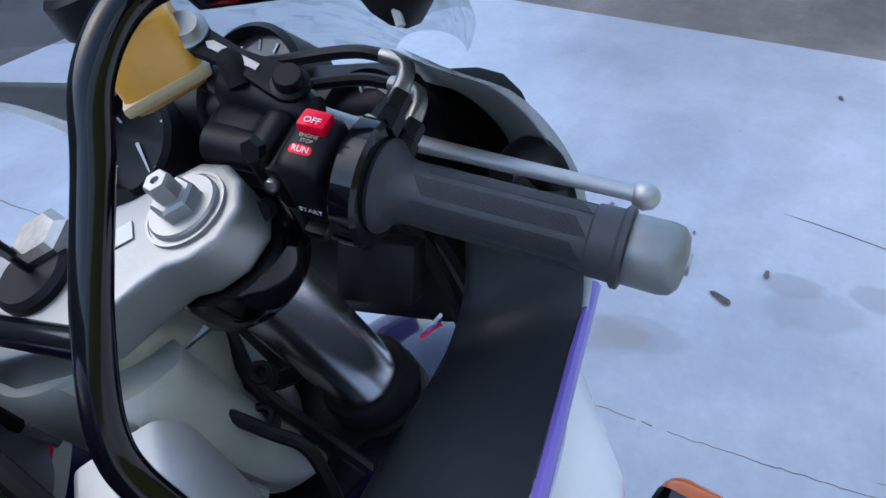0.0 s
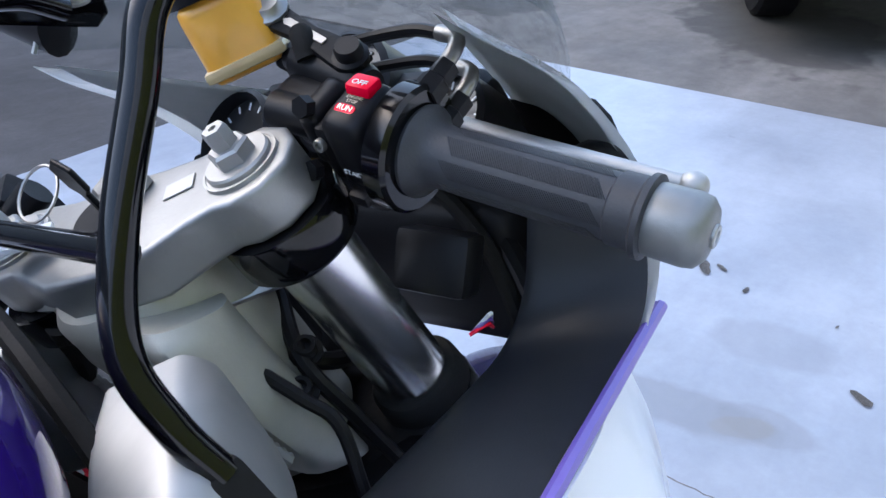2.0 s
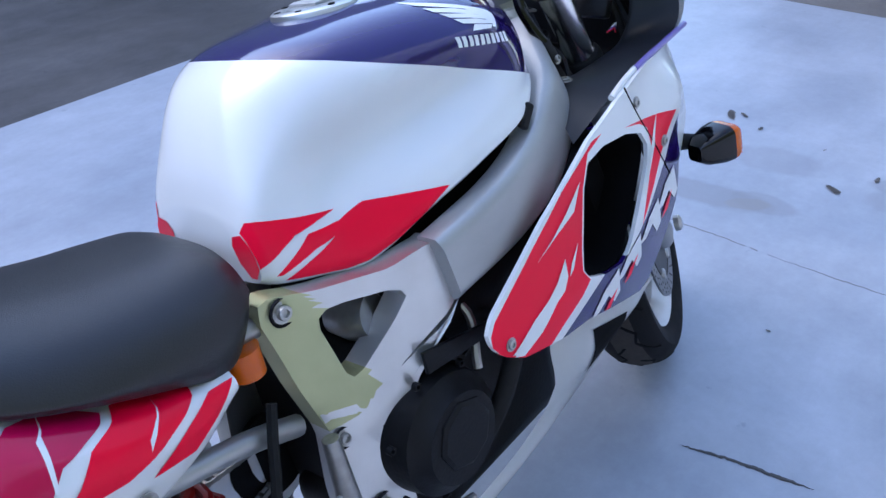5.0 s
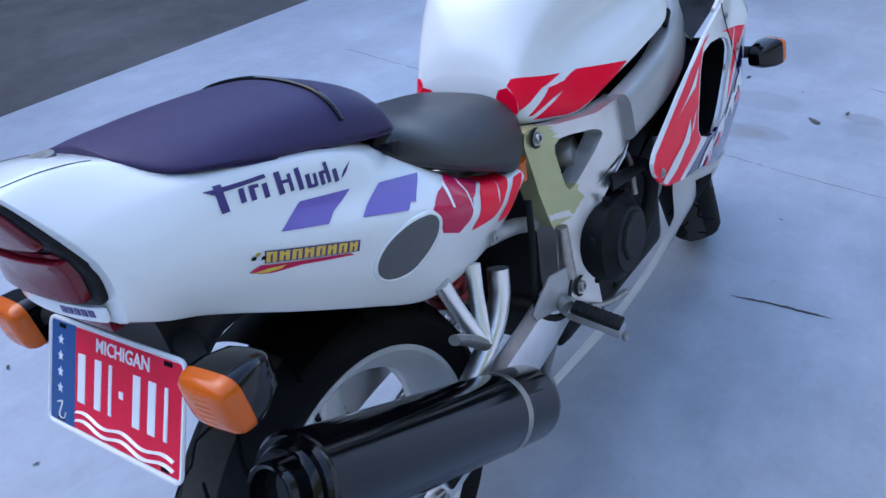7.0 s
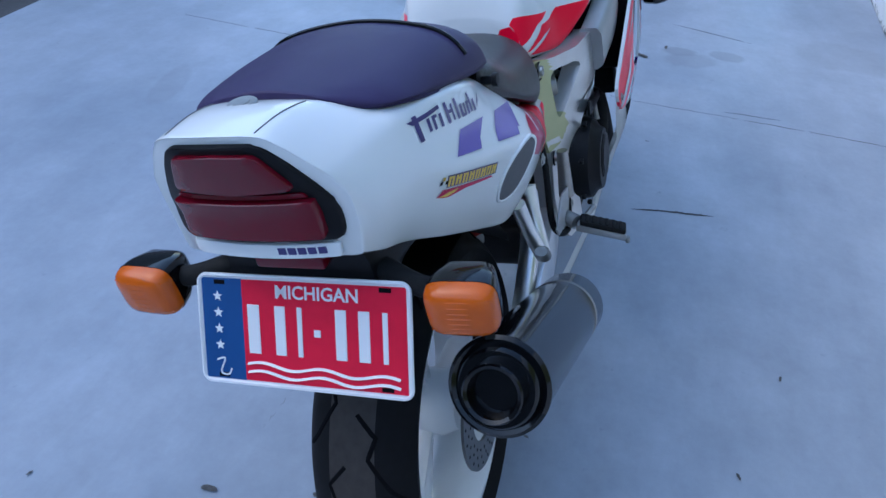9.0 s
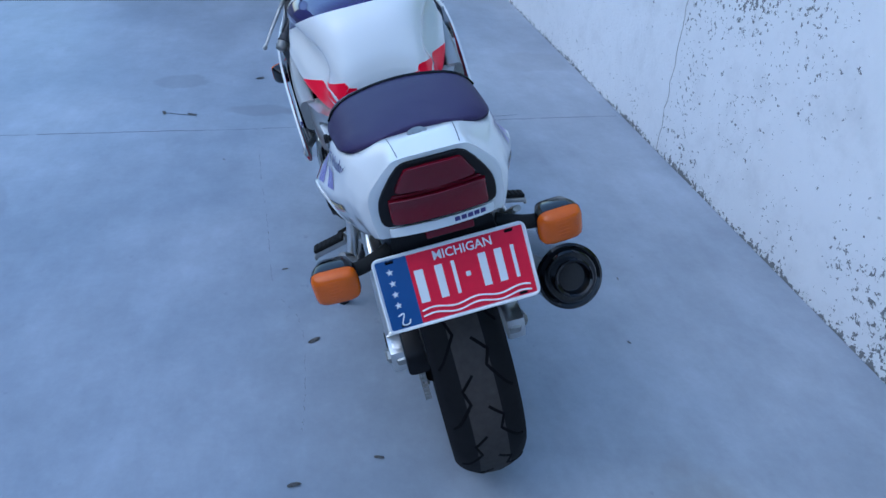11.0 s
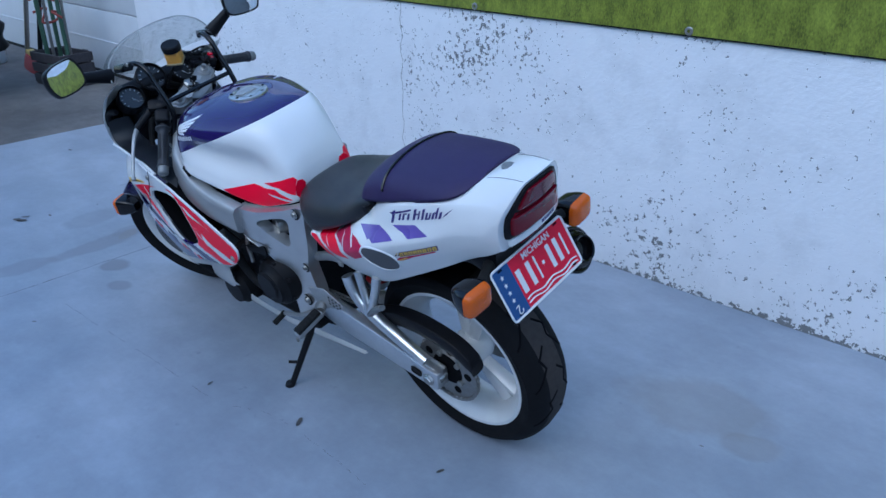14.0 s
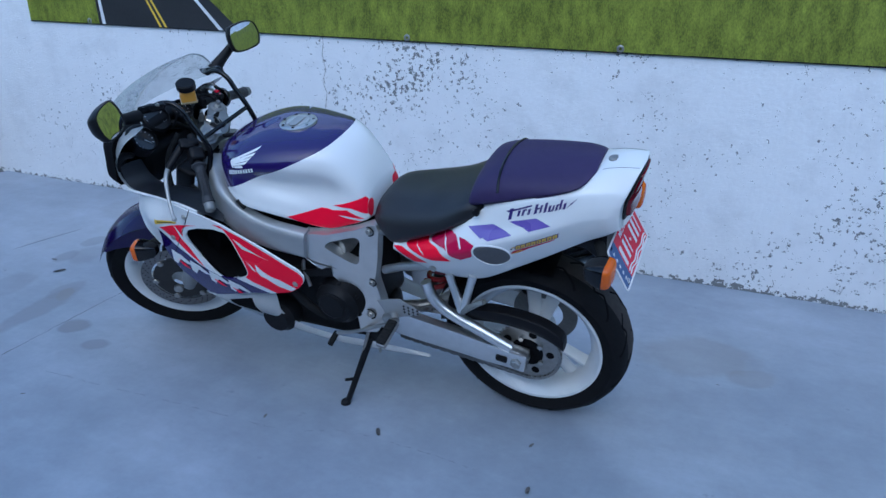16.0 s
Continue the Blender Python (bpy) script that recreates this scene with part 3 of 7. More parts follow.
# garage front beyond the end of the wall, set back from it
door = new("door_garage")
tagged(door, "white sectional garage door with ribbed panels", "garage door", kind="structure")
for i in range(5):
    part("panel", rbox((3.9, 0.05, 0.50), pose(6.05, -1.475, 0.265 + 0.505 * i), 0.010, 2), M_DOORWHITE, door)
    part("panel_rib", rbox((3.9, 0.012, 0.02), pose(6.05, -1.452, 0.265 + 0.505 * i), 0.004, 1), M_DOORWHITE, door)
part("window_pane", rbox((0.16, 0.01, 0.14), pose(5.62, -1.448, 0.80), 0.004, 1), M_GLOSSBLACK, door, "small dark vent")
part("door_seal", rbox((3.9, 0.05, 0.03), pose(6.05, -1.47, 0.0), 0.006, 1), M_RUBBER, door, "black rubber bottom seal")
gw = part("wall_garage", rbox((5.2, 4.0, 3.2), pose(6.6, -3.55, 1.59), 0.01, 1), M_DOORWHITE, None)
tagged(gw, "white painted garage block behind the wall", "wall", kind="structure")

# unseen plain walls close the place behind the camera, added to block low sky
M_SKYBLOCK = mat("plain_skyblock_grey", (0.20, 0.20, 0.205), 0.8, vary=0.15, grain=4, bump=0.2, bump_scale=40)
for wname, sx, sy, x, y in (("skyblock_north", 24.0, 0.25, 1.0, 8.0), ("skyblock_west", 0.25, 22.0, -9.3, 2.5)):
    tagged(part(wname, rbox((sx, sy, 4.2), pose(x, y, 2.1), 0.01, 1), M_SKYBLOCK, None), "plain grey wall out of view, added to block low sky and darken reflections", "wall", kind="structure")


# ---- motorcycle ----
# its own axes: x ahead, y to its left, z up; the rear axle stands over the origin
bike = new("motorcycle")
bike.matrix_world = pose(0, 0, 0, -13.5, 0, 0.71)
tagged(bike, "white sport motorcycle with purple and red graphics on its stand", "motorcycle")
REAR = Vector((0.050, 0, 0.283))
# steering head: an axis leaning back, turned to the left
HEAD, RAKE, TURNED = Vector((1.105, 0, 0.80)), 25.0, 25.0
STEER = Matrix.Translation(HEAD) @ Matrix.Rotation(radians(-RAKE), 4, "Y") @ Matrix.Rotation(radians(TURNED), 4, "Z")


def steered(name, bm, material, parent=None, label="", **k):
    """A part given in the fork's own axes: x ahead of the stem, y left, z along it."""
    bm.transform(STEER)
    return part(name, bm, material, parent or bike, label, **k)


def sym(half):
    """A closed ring in (y, z) from its left half, listed from the bottom centre line to the top one."""
    return half + [(-y, z) for y, z in reversed(half) if y > 1e-6]


def rings(table):
    return [[(x(y, z) if callable(x) else x, y, z) for y, z in sym(half)] for x, half in table]


# fuel tank
TANK = [
    (0.496, [(0, 0.664), (0.080, 0.664), (0.096, 0.683), (0.092, 0.706), (0.078, 0.725), (0.04, 0.736), (0, 0.738)]),
    (0.513, [(0, 0.656), (0.095, 0.656), (0.112, 0.686), (0.107, 0.722), (0.090, 0.760), (0.046, 0.783), (0, 0.788)]),
    (0.553, [(0, 0.645), (0.115, 0.648), (0.131, 0.69), (0.115, 0.745), (0.109, 0.800), (0.070, 0.841), (0, 0.849)]),
    (0.606, [(0, 0.638), (0.135, 0.640), (0.142, 0.69), (0.114, 0.756), (0.132, 0.821), (0.097, 0.869), (0, 0.882)]),
    (0.680, [(0, 0.668), (0.163, 0.672), (0.171, 0.712), (0.136, 0.770), (0.157, 0.832), (0.113, 0.878), (0, 0.892)]),
    (0.760, [(0, 0.694), (0.180, 0.697), (0.189, 0.735), (0.156, 0.786), (0.177, 0.836), (0.125, 0.881), (0, 0.895)]),
    (0.830, [(0, 0.718), (0.188, 0.721), (0.200, 0.752), (0.186, 0.797), (0.177, 0.844), (0.122, 0.880), (0, 0.893)]),
    (0.890, [(0, 0.745), (0.165, 0.748), (0.178, 0.77), (0.172, 0.806), (0.150, 0.843), (0.104, 0.870), (0, 0.881)]),
    (0.940, [(0, 0.785), (0.110, 0.786), (0.125, 0.80), (0.122, 0.822), (0.105, 0.843), (0.07, 0.855), (0, 0.861)]),
    (0.962, [(0, 0.805), (0.05, 0.806), (0.06, 0.812), (0.058, 0.82), (0.05, 0.830), (0.03, 0.837), (0, 0.840)]),
]
bm = loft(rings(TANK), 64, 72)
dye(bm, [(1.1, 0.690), (0.910, 0.756), (0.868, 0.772), (0.795, 0.800), (0.765, 0.812), (0.702, 0.835), (0.636, 0.860), (0.590, 0.876), (0.555, 0.90), (0.50, 1.0), (1.1, 1.0)], 1)
tank = part("fuel_tank", bm, [M_WHITE, M_PURPLE], bike, "white fuel tank with a deep purple top")
TT = tree_of(tank)
for s in (-1, 1):
    part("red_flash", decal([[(0.705, 0.696), (0.617, 0.711), (0.584, 0.703), (0.546, 0.705), (0.533, 0.694), (0.507, 0.672), (0.512, 0.671), (0.548, 0.687), (0.597, 0.695), (0.559, 0.682), (0.536, 0.675), (0.514, 0.664), (0.575, 0.650), (0.600, 0.649), (0.640, 0.661), (0.662, 0.675)]], TT, s), M_RED, tank, "red painted flash")
    part("red_flash", decal([[(0.586, 0.715), (0.545, 0.724), (0.508, 0.734), (0.502, 0.734), (0.4967, 0.724), (0.4967, 0.684), (0.519, 0.700), (0.516, 0.707), (0.534, 0.7085), (0.561, 0.713)]], TT, s), M_RED, tank, "red painted flash")
for s in (-1, 1):
    bm = bmesh.new()
    bm.faces.new([bm.verts.new((0.4952, s * y, z)) for y, z in ((0.0965, 0.700), (0.093, 0.710), (0.083, 0.722), (0.066, 0.718), (0.060, 0.706), (0.064, 0.686), (0.076, 0.670), (0.086, 0.670), (0.0975, 0.684))])
    part("red_flash", bm, M_RED, tank, "red painted flash")
cap_at = Vector((0.737, 0, 0.8905))
part("filler_cap", lathe([(0.002, 0.0085), (0.034, 0.0085), (0.0355, 0.0050), (0.0370, 0.0050), (0.0385, 0.0080), (0.050, 0.0075), (0.0535, 0.0055), (0.055, 0.0), (0.055, -0.01)], cap_at, (0.03, 0, 1), 56), M_PLATE, tank, "round aluminium filler cap")

# tail cowl
def rear_face(y, z):
    """How far back the tail ends: the lamp leans out at its top and bows in plan."""
    return -0.213 - 0.30 * max(0.0, z - 0.80) + 1.3 * y * y


# half sections from the bottom centre: floor, hem, lower flank, crest, shelf, shoulder, deck
TAIL = [
    (0.404, [(0, 0.612), (0.128, 0.606), (0.140, 0.607), (0.147, 0.613), (0.149, 0.620), (0.147, 0.626), (0.140, 0.631), (0.11, 0.634), (0, 0.636)]),
    (0.350, [(0, 0.600), (0.130, 0.577), (0.142, 0.576), (0.153, 0.592), (0.160, 0.612), (0.158, 0.628), (0.150, 0.640), (0.11, 0.646), (0, 0.648)]),
    (0.280, [(0, 0.590), (0.132, 0.560), (0.145, 0.558), (0.163, 0.590), (0.178, 0.628), (0.172, 0.650), (0.156, 0.668), (0.11, 0.676), (0, 0.680)]),
    (0.200, [(0, 0.590), (0.128, 0.552), (0.141, 0.550), (0.170, 0.602), (0.193, 0.665), (0.176, 0.698), (0.147, 0.722), (0.11, 0.730), (0, 0.735)]),
    (0.140, [(0, 0.600), (0.124, 0.562), (0.138, 0.560), (0.170, 0.620), (0.195, 0.694), (0.165, 0.728), (0.130, 0.775), (0.11, 0.782), (0, 0.785)]),
    (0.060, [(0, 0.635), (0.118, 0.604), (0.132, 0.602), (0.160, 0.654), (0.182, 0.722), (0.158, 0.752), (0.142, 0.806), (0.115, 0.816), (0, 0.818)]),
    (-0.030, [(0, 0.68), (0.110, 0.654), (0.123, 0.652), (0.146, 0.698), (0.162, 0.750), (0.147, 0.780), (0.133, 0.830), (0.108, 0.838), (0, 0.843)]),
    (-0.100, [(0, 0.72), (0.102, 0.694), (0.114, 0.693), (0.130, 0.732), (0.140, 0.776), (0.133, 0.804), (0.119, 0.842), (0.085, 0.858), (0, 0.863)]),
    (-0.138, [(0, 0.735), (0.100, 0.715), (0.111, 0.714), (0.123, 0.746), (0.129, 0.782), (0.124, 0.808), (0.108, 0.844), (0.062, 0.878), (0, 0.880)]),
    (lambda y, z: -0.170 - 0.10 * (z - 0.755), [(0, 0.745), (0.098, 0.727), (0.108, 0.727), (0.116, 0.758), (0.120, 0.787), (0.115, 0.811), (0.099, 0.844), (0.053, 0.889), (0, 0.8925)]),
    (lambda y, z: rear_face(y, z) + 0.004, [(0, 0.752), (0.092, 0.741), (0.102, 0.743), (0.107, 0.772), (0.107, 0.794), (0.106, 0.814), (0.097, 0.838), (0.056, 0.890), (0, 0.8925)]),
    (rear_face, [(0, 0.755), (0.090, 0.744), (0.099, 0.746), (0.104, 0.773), (0.104, 0.793), (0.104, 0.812), (0.095, 0.836), (0.055, 0.888), (0, 0.8900)]),
]
bm = crisp(rings(TAIL), 72)
dye(bm, [(0.41, 0.5), (0.41, 0.95), (-0.24, 0.95), (-0.24, 0.5)], 1, lambda c, n: abs(n.z) > 0.6 and abs(c.y) < 0.118 and c.z < 0.645 + max(0.0, 0.16 - c.x) * 0.42 and c.z < 0.76)
tail = part("tail_cowl", bm, [M_WHITE, M_BLACK], bike, "white tail cowl with purple, red and yellow graphics")
TL = tree_of(tail)

# seats
SEAT = [
    (0.468, [(0, 0.680), (0.090, 0.673), (0.110, 0.675), (0.112, 0.682), (0.096, 0.704), (0.06, 0.719), (0, 0.722)]),
    (0.446, [(0, 0.678), (0.105, 0.648), (0.126, 0.654), (0.128, 0.676), (0.112, 0.707), (0.07, 0.728), (0, 0.732)]),
    (0.405, [(0, 0.678), (0.118, 0.630), (0.142, 0.637), (0.145, 0.670), (0.126, 0.709), (0.08, 0.734), (0, 0.739)]),
    (0.340, [(0, 0.680), (0.128, 0.655), (0.152, 0.662), (0.154, 0.684), (0.132, 0.722), (0.08, 0.746), (0, 0.751)]),
    (0.260, [(0, 0.690), (0.136, 0.693), (0.155, 0.697), (0.155, 0.709), (0.133, 0.742), (0.08, 0.767), (0, 0.773)]),
    (0.190, [(0, 0.710), (0.13, 0.727), (0.147, 0.733), (0.147, 0.750), (0.13, 0.777), (0.08, 0.794), (0, 0.799)]),
    (0.150, [(0, 0.730), (0.12, 0.745), (0.135, 0.752), (0.135, 0.766), (0.12, 0.789), (0.07, 0.803), (0, 0.807)]),
]
part("rider_seat", loft(rings(SEAT), 40, 48), M_SEAT, bike, "black vinyl rider seat")
PAD = [
    (0.172, [(0, 0.777), (0.115, 0.780), (0.130, 0.785), (0.133, 0.790), (0.122, 0.806), (0.08, 0.820), (0, 0.827)]),
    (0.156, [(0, 0.777), (0.12, 0.783), (0.135, 0.789), (0.138, 0.797), (0.124, 0.825), (0.085, 0.844), (0, 0.852)]),
    (0.100, [(0, 0.787), (0.12, 0.796), (0.136, 0.802), (0.140, 0.811), (0.123, 0.842), (0.084, 0.862), (0, 0.872)]),
    (0.000, [(0, 0.807), (0.12, 0.820), (0.130, 0.826), (0.133, 0.834), (0.116, 0.856), (0.080, 0.872), (0, 0.883)]),
    (-0.070, [(0, 0.827), (0.112, 0.840), (0.122, 0.845), (0.124, 0.850), (0.106, 0.864), (0.072, 0.876), (0, 0.886)]),
    (-0.108, [(0, 0.845), (0.092, 0.852), (0.101, 0.855), (0.103, 0.859), (0.090, 0.868), (0.060, 0.879), (0, 0.887)]),
    (-0.130, [(0, 0.860), (0.058, 0.868), (0.066, 0.870), (0.068, 0.873), (0.060, 0.878), (0.038, 0.883), (0, 0.887)]),
    (-0.134, [(0, 0.865), (0.048, 0.874), (0.055, 0.876), (0.057, 0.878), (0.050, 0.880), (0.032, 0.883), (0, 0.885)]),
]
pad_seat = part("passenger_seat", loft(rings(PAD), 40, 48), M_PAD, bike, "dark purple vinyl passenger pad")
TP = tree_of(pad_seat)
piping = []
for i in range(33):
    a = -1 + 2 * i / 32
    y = 0.143 * a
    p, n, *_ = TP.ray_cast(Vector((0.092 + 0.012 * (1 - a * a), y, 1.2)), Vector((0, 0, -1)))
    if p:
        piping.append(p + Vector((0, 0, 0.001)))
part("piping", tube(piping, 0.0035, 8), M_GLOSSBLACK, pad_seat, "dark welt across the pad")


# wheels
def wheel(name, at, turn, radius, width, rim_r, rim_w, tread_label, spoke_w):
    """A cast three-spoke wheel about the y axis of its own pose, with its tyre."""
    m = turn @ Matrix.Translation(at) if turn is None else turn
    rim_prof = [(rim_r, -rim_w), (rim_r + 0.008, -rim_w), (rim_r + 0.008, -rim_w + 0.006), (rim_r - 0.006, -rim_w + 0.014), (rim_r - 0.020, -rim_w * 0.4),
                (rim_r - 0.020, rim_w * 0.4), (rim_r - 0.006, rim_w - 0.014), (rim_r + 0.008, rim_w - 0.006), (rim_r + 0.008, rim_w), (rim_r, rim_w),
                (rim_r - 0.016, rim_w * 0.75), (rim_r - 0.034, rim_w * 0.35), (rim_r - 0.034, -rim_w * 0.35), (rim_r - 0.016, -rim_w * 0.75)]
    bm = lathe(rim_prof, (0, 0, 0), (0, 1, 0), 72, True)
    bm.transform(m)
    rim = part(name, bm, M_WHITEWHEEL, bike, "white cast three-spoke wheel")
    bm = lathe([(0.018, -rim_w * 0.9), (0.040, -rim_w * 0.9), (0.052, -rim_w * 0.5), (0.052, rim_w * 0.5), (0.040, rim_w * 0.9), (0.018, rim_w * 0.9)], (0, 0, 0), (0, 1, 0), 32)
    bm.transform(m)
    part("hub", bm, M_WHITEWHEEL, rim)
    for k in range(3):
        a = radians(100 + 120 * k)
        for off in (-0.20, 0.20):
            d0, d1 = Vector((math.cos(a), 0, math.sin(a))), Vector((math.cos(a + off), 0, math.sin(a + off)))
            bm = tube([d0 * 0.045, d0 * 0.05 + (d1 - d0) * 0.05, d1 * (rim_r - 0.028)], [0.015, 0.009, spoke_w], 10, 10, flat=1.9)
            bm.transform(m)
            part("spoke", bm, M_WHITEWHEEL, rim)
    prof = []
    crown = width / 2
    for i in range(25):
        u = -1 + i / 12
        prof.append((radius - crown * 0.72 * (1 - math.sqrt(max(0, 1 - (u * 0.96) ** 2))), crown * u))
    prof = [(rim_r + 0.004, -rim_w + 0.004), (rim_r + 0.022, -crown * 0.93)] + prof + [(rim_r + 0.022, crown * 0.93), (rim_r + 0.004, rim_w - 0.004)]
    bm = lathe(prof, (0, 0, 0), (0, 1, 0), 96, True)
    for f in bm.faces:
        c = f.calc_center_median()
        f.material_index = 1 if abs(c.y) < crown * 0.42 and math.hypot(c.x, c.z) > radius - 0.02 else 0
    bm.transform(m)
    part("tyre", bm, [M_TYRE, M_TREAD], rim, tread_label)
    # tread grooves: zigzag sipes let into the crown
    g = bmesh.new()
    count = 13
    for k in range(count):
        for s in (-1, 1):
            base = 2 * math.pi * (k + (0.5 if s > 0 else 0)) / count
            zig = [(0.10, 0.0), (0.42, 0.10), (0.30, 0.20), (0.66, 0.36), (0.85, 0.42)]
            pts = []
            for (u0, a0), (u1, a1) in zip(zig, zig[1:]):
                for i in range(5):
                    f = i / 5
                    u, an = u0 + (u1 - u0) * f, base + (a0 + (a1 - a0) * f)
                    rr = radius - crown * 0.72 * (1 - math.sqrt(max(0, 1 - (u * 0.96) ** 2))) - 0.0026
                    pts.append(Vector((rr * math.cos(an), s * u * crown, rr * math.sin(an))))
            tube(pts, 0.0042, 6, 0, True, g)
    g.transform(m)
    part("tread_groove", g, M_DARK, rim, "zigzag tread grooves")
    return rim


rear_wheel = wheel("rear_wheel", None, Matrix.Translation(REAR), 0.280, 0.150, 0.202, 0.062, "black sport tyre with a worn brown crown", 0.012)
FORK_X, FORK_Y, AXLE_X, AXLE_Z = -0.020, 0.078, 0.010, -0.588
FW = STEER @ Matrix.Translation((AXLE_X, 0, AXLE_Z)) @ Matrix.Rotation(radians(RAKE), 4, "Y")
front_wheel = wheel("front_wheel", None, FW, 0.268, 0.12, 0.190, 0.046, "black sport front tyre", 0.011)

# frame: twin spars and pivot plates
for s in (-1, 1):
    path = [(1.022, 0.070, 0.752), (1.003, 0.095, 0.747), (0.974, 0.131, 0.732), (0.932, 0.172, 0.708), (0.86, 0.196, 0.665), (0.77, 0.200, 0.635), (0.655, 0.192, 0.615)]
    hts = [0.100, 0.098, 0.094, 0.096, 0.098, 0.092, 0.088]
    sec = []
    for i, (x, y, z) in enumerate(path):
        a, b = Vector(path[max(i - 1, 0)]), Vector(path[min(i + 1, len(path) - 1)])
        t = (b - a).normalized()
        up = Vector((-t.z, 0, t.x)).normalized()
        if up.z < 0:
            up = -up
        out = t.cross(up).normalized()
        if out.y < 0:
            out = -out
        c, h, w = Vector((x, y, z)), hts[i] / 2, (0.028, 0.030, 0.027, 0.023, 0.021, 0.021, 0.021)[i]
        pts = [c - up * h + out * w * 0.3, c - up * h * 0.75 + out * w, c + up * h * 0.72 + out * w, c + up * h + out * w * 0.62,
               c + up * h - out * w * 0.8, c + up * h * 0.75 - out * w, c - up * h - out * w]
        sec.append([(p.x, s * p.y, p.z) for p in pts])
    bm = crisp(sec, 40, 0.12)
    part("frame_spar", bm, M_BRUSH, bike, "bare brushed aluminium frame spar")

    def plate_y(x, z, t, s=s):
        y = 0.118 + 0.075 * max(0, min(1, (x - 0.46) / 0.19)) + 0.02 * max(0, min(1, (0.5 - z) / 0.2))
        return (x, s * (y - t), z)

    outer = resample([(0.662, 0.653), (0.635, 0.650), (0.60, 0.643), (0.523, 0.653), (0.478, 0.666), (0.466, 0.661), (0.462, 0.641), (0.469, 0.600), (0.476, 0.551), (0.49, 0.485), (0.53, 0.488), (0.60, 0.532), (0.676, 0.575)], 60)
    inner = resample([(0.610, 0.603), (0.606, 0.612), (0.592, 0.619), (0.546, 0.627), (0.527, 0.628), (0.517, 0.621), (0.515, 0.608), (0.521, 0.575), (0.526, 0.545), (0.533, 0.536), (0.545, 0.540), (0.590, 0.580)], 60)
    bm = ringplate(outer, inner, plate_y, 0.034, 4)
    for f in bm.faces:
        c = f.calc_center_median()
        f.material_index = 1 if s < 0 and c.x + 0.3 * (c.z - 0.55) < 0.545 else 0
    fp = part("frame_plate", bm, [M_PLATE, M_YELLOWED], bike, "aluminium frame plate with yellowed clear coat")
    leg = resample([(0.487, 0.51), (0.535, 0.50), (0.64, 0.547), (0.676, 0.570), (0.632, 0.530), (0.600, 0.497), (0.572, 0.458), (0.556, 0.41), (0.550, 0.345), (0.548, 0.30), (0.50, 0.295), (0.475, 0.34), (0.479, 0.40), (0.492, 0.473)], 56)
    cx, cz = 0.545, 0.46
    bm = ringplate(leg, [(cx + (x - cx) * 0.02, cz + (z - cz) * 0.02) for x, z in leg], plate_y, 0.036, 3)
    part("pivot_plate", bm, M_PLATE, bike, "cast aluminium swingarm pivot plate")
    for (x, z, r) in ((0.486, 0.645, 0.014), (0.500, 0.470, 0.012), (0.515, 0.362, 0.016)):
        p = Vector(plate_y(x, z, 0.0))
        part("bolt_recess", lathe([(0.002, 0.0005), (r * 0.95, 0.0005), (r * 1.1, 0.0022), (r * 1.2, 0.0)], p, (0, s, 0), 28), M_ENGINE, fp, "dark round bolt recess")
        part("frame_bolt", bolt(p + Vector((0, s * 0.001, 0)), (0, s, 0), r * 0.6, 0.006), M_BOLT, fp, "steel frame bolt")
    weld = [plate_y(0.655 + 0.012 * f, 0.656 - 0.078 * f, -0.003) for f in np.linspace(0, 1, 14)]
    part("weld_bead", tube(weld, [0.0055, 0.007, 0.0055, 0.007, 0.0055, 0.007, 0.0055, 0.007, 0.0055], 8), M_ALU, fp, "rippled weld bead")


# fairing side panels
def side_y(x, z, t, s=1):
    y = 0.236 - 1.6 * max(0, x - 1.12) ** 2 - 0.10 * max(0, x - 1.0) * max(0, min(1, (z - 0.60) / 0.10)) + 0.022 * math.exp(-((x - 1.155) / 0.055) ** 2 - ((z - 0.652) / 0.042) ** 2) - 0.35 * max(0, 0.50 - z) ** 1.3 + 0.012 * math.sin(max(0, min(1, (x - 0.66) / 0.5)) * math.pi)
    return (x, s * (y - t), z)


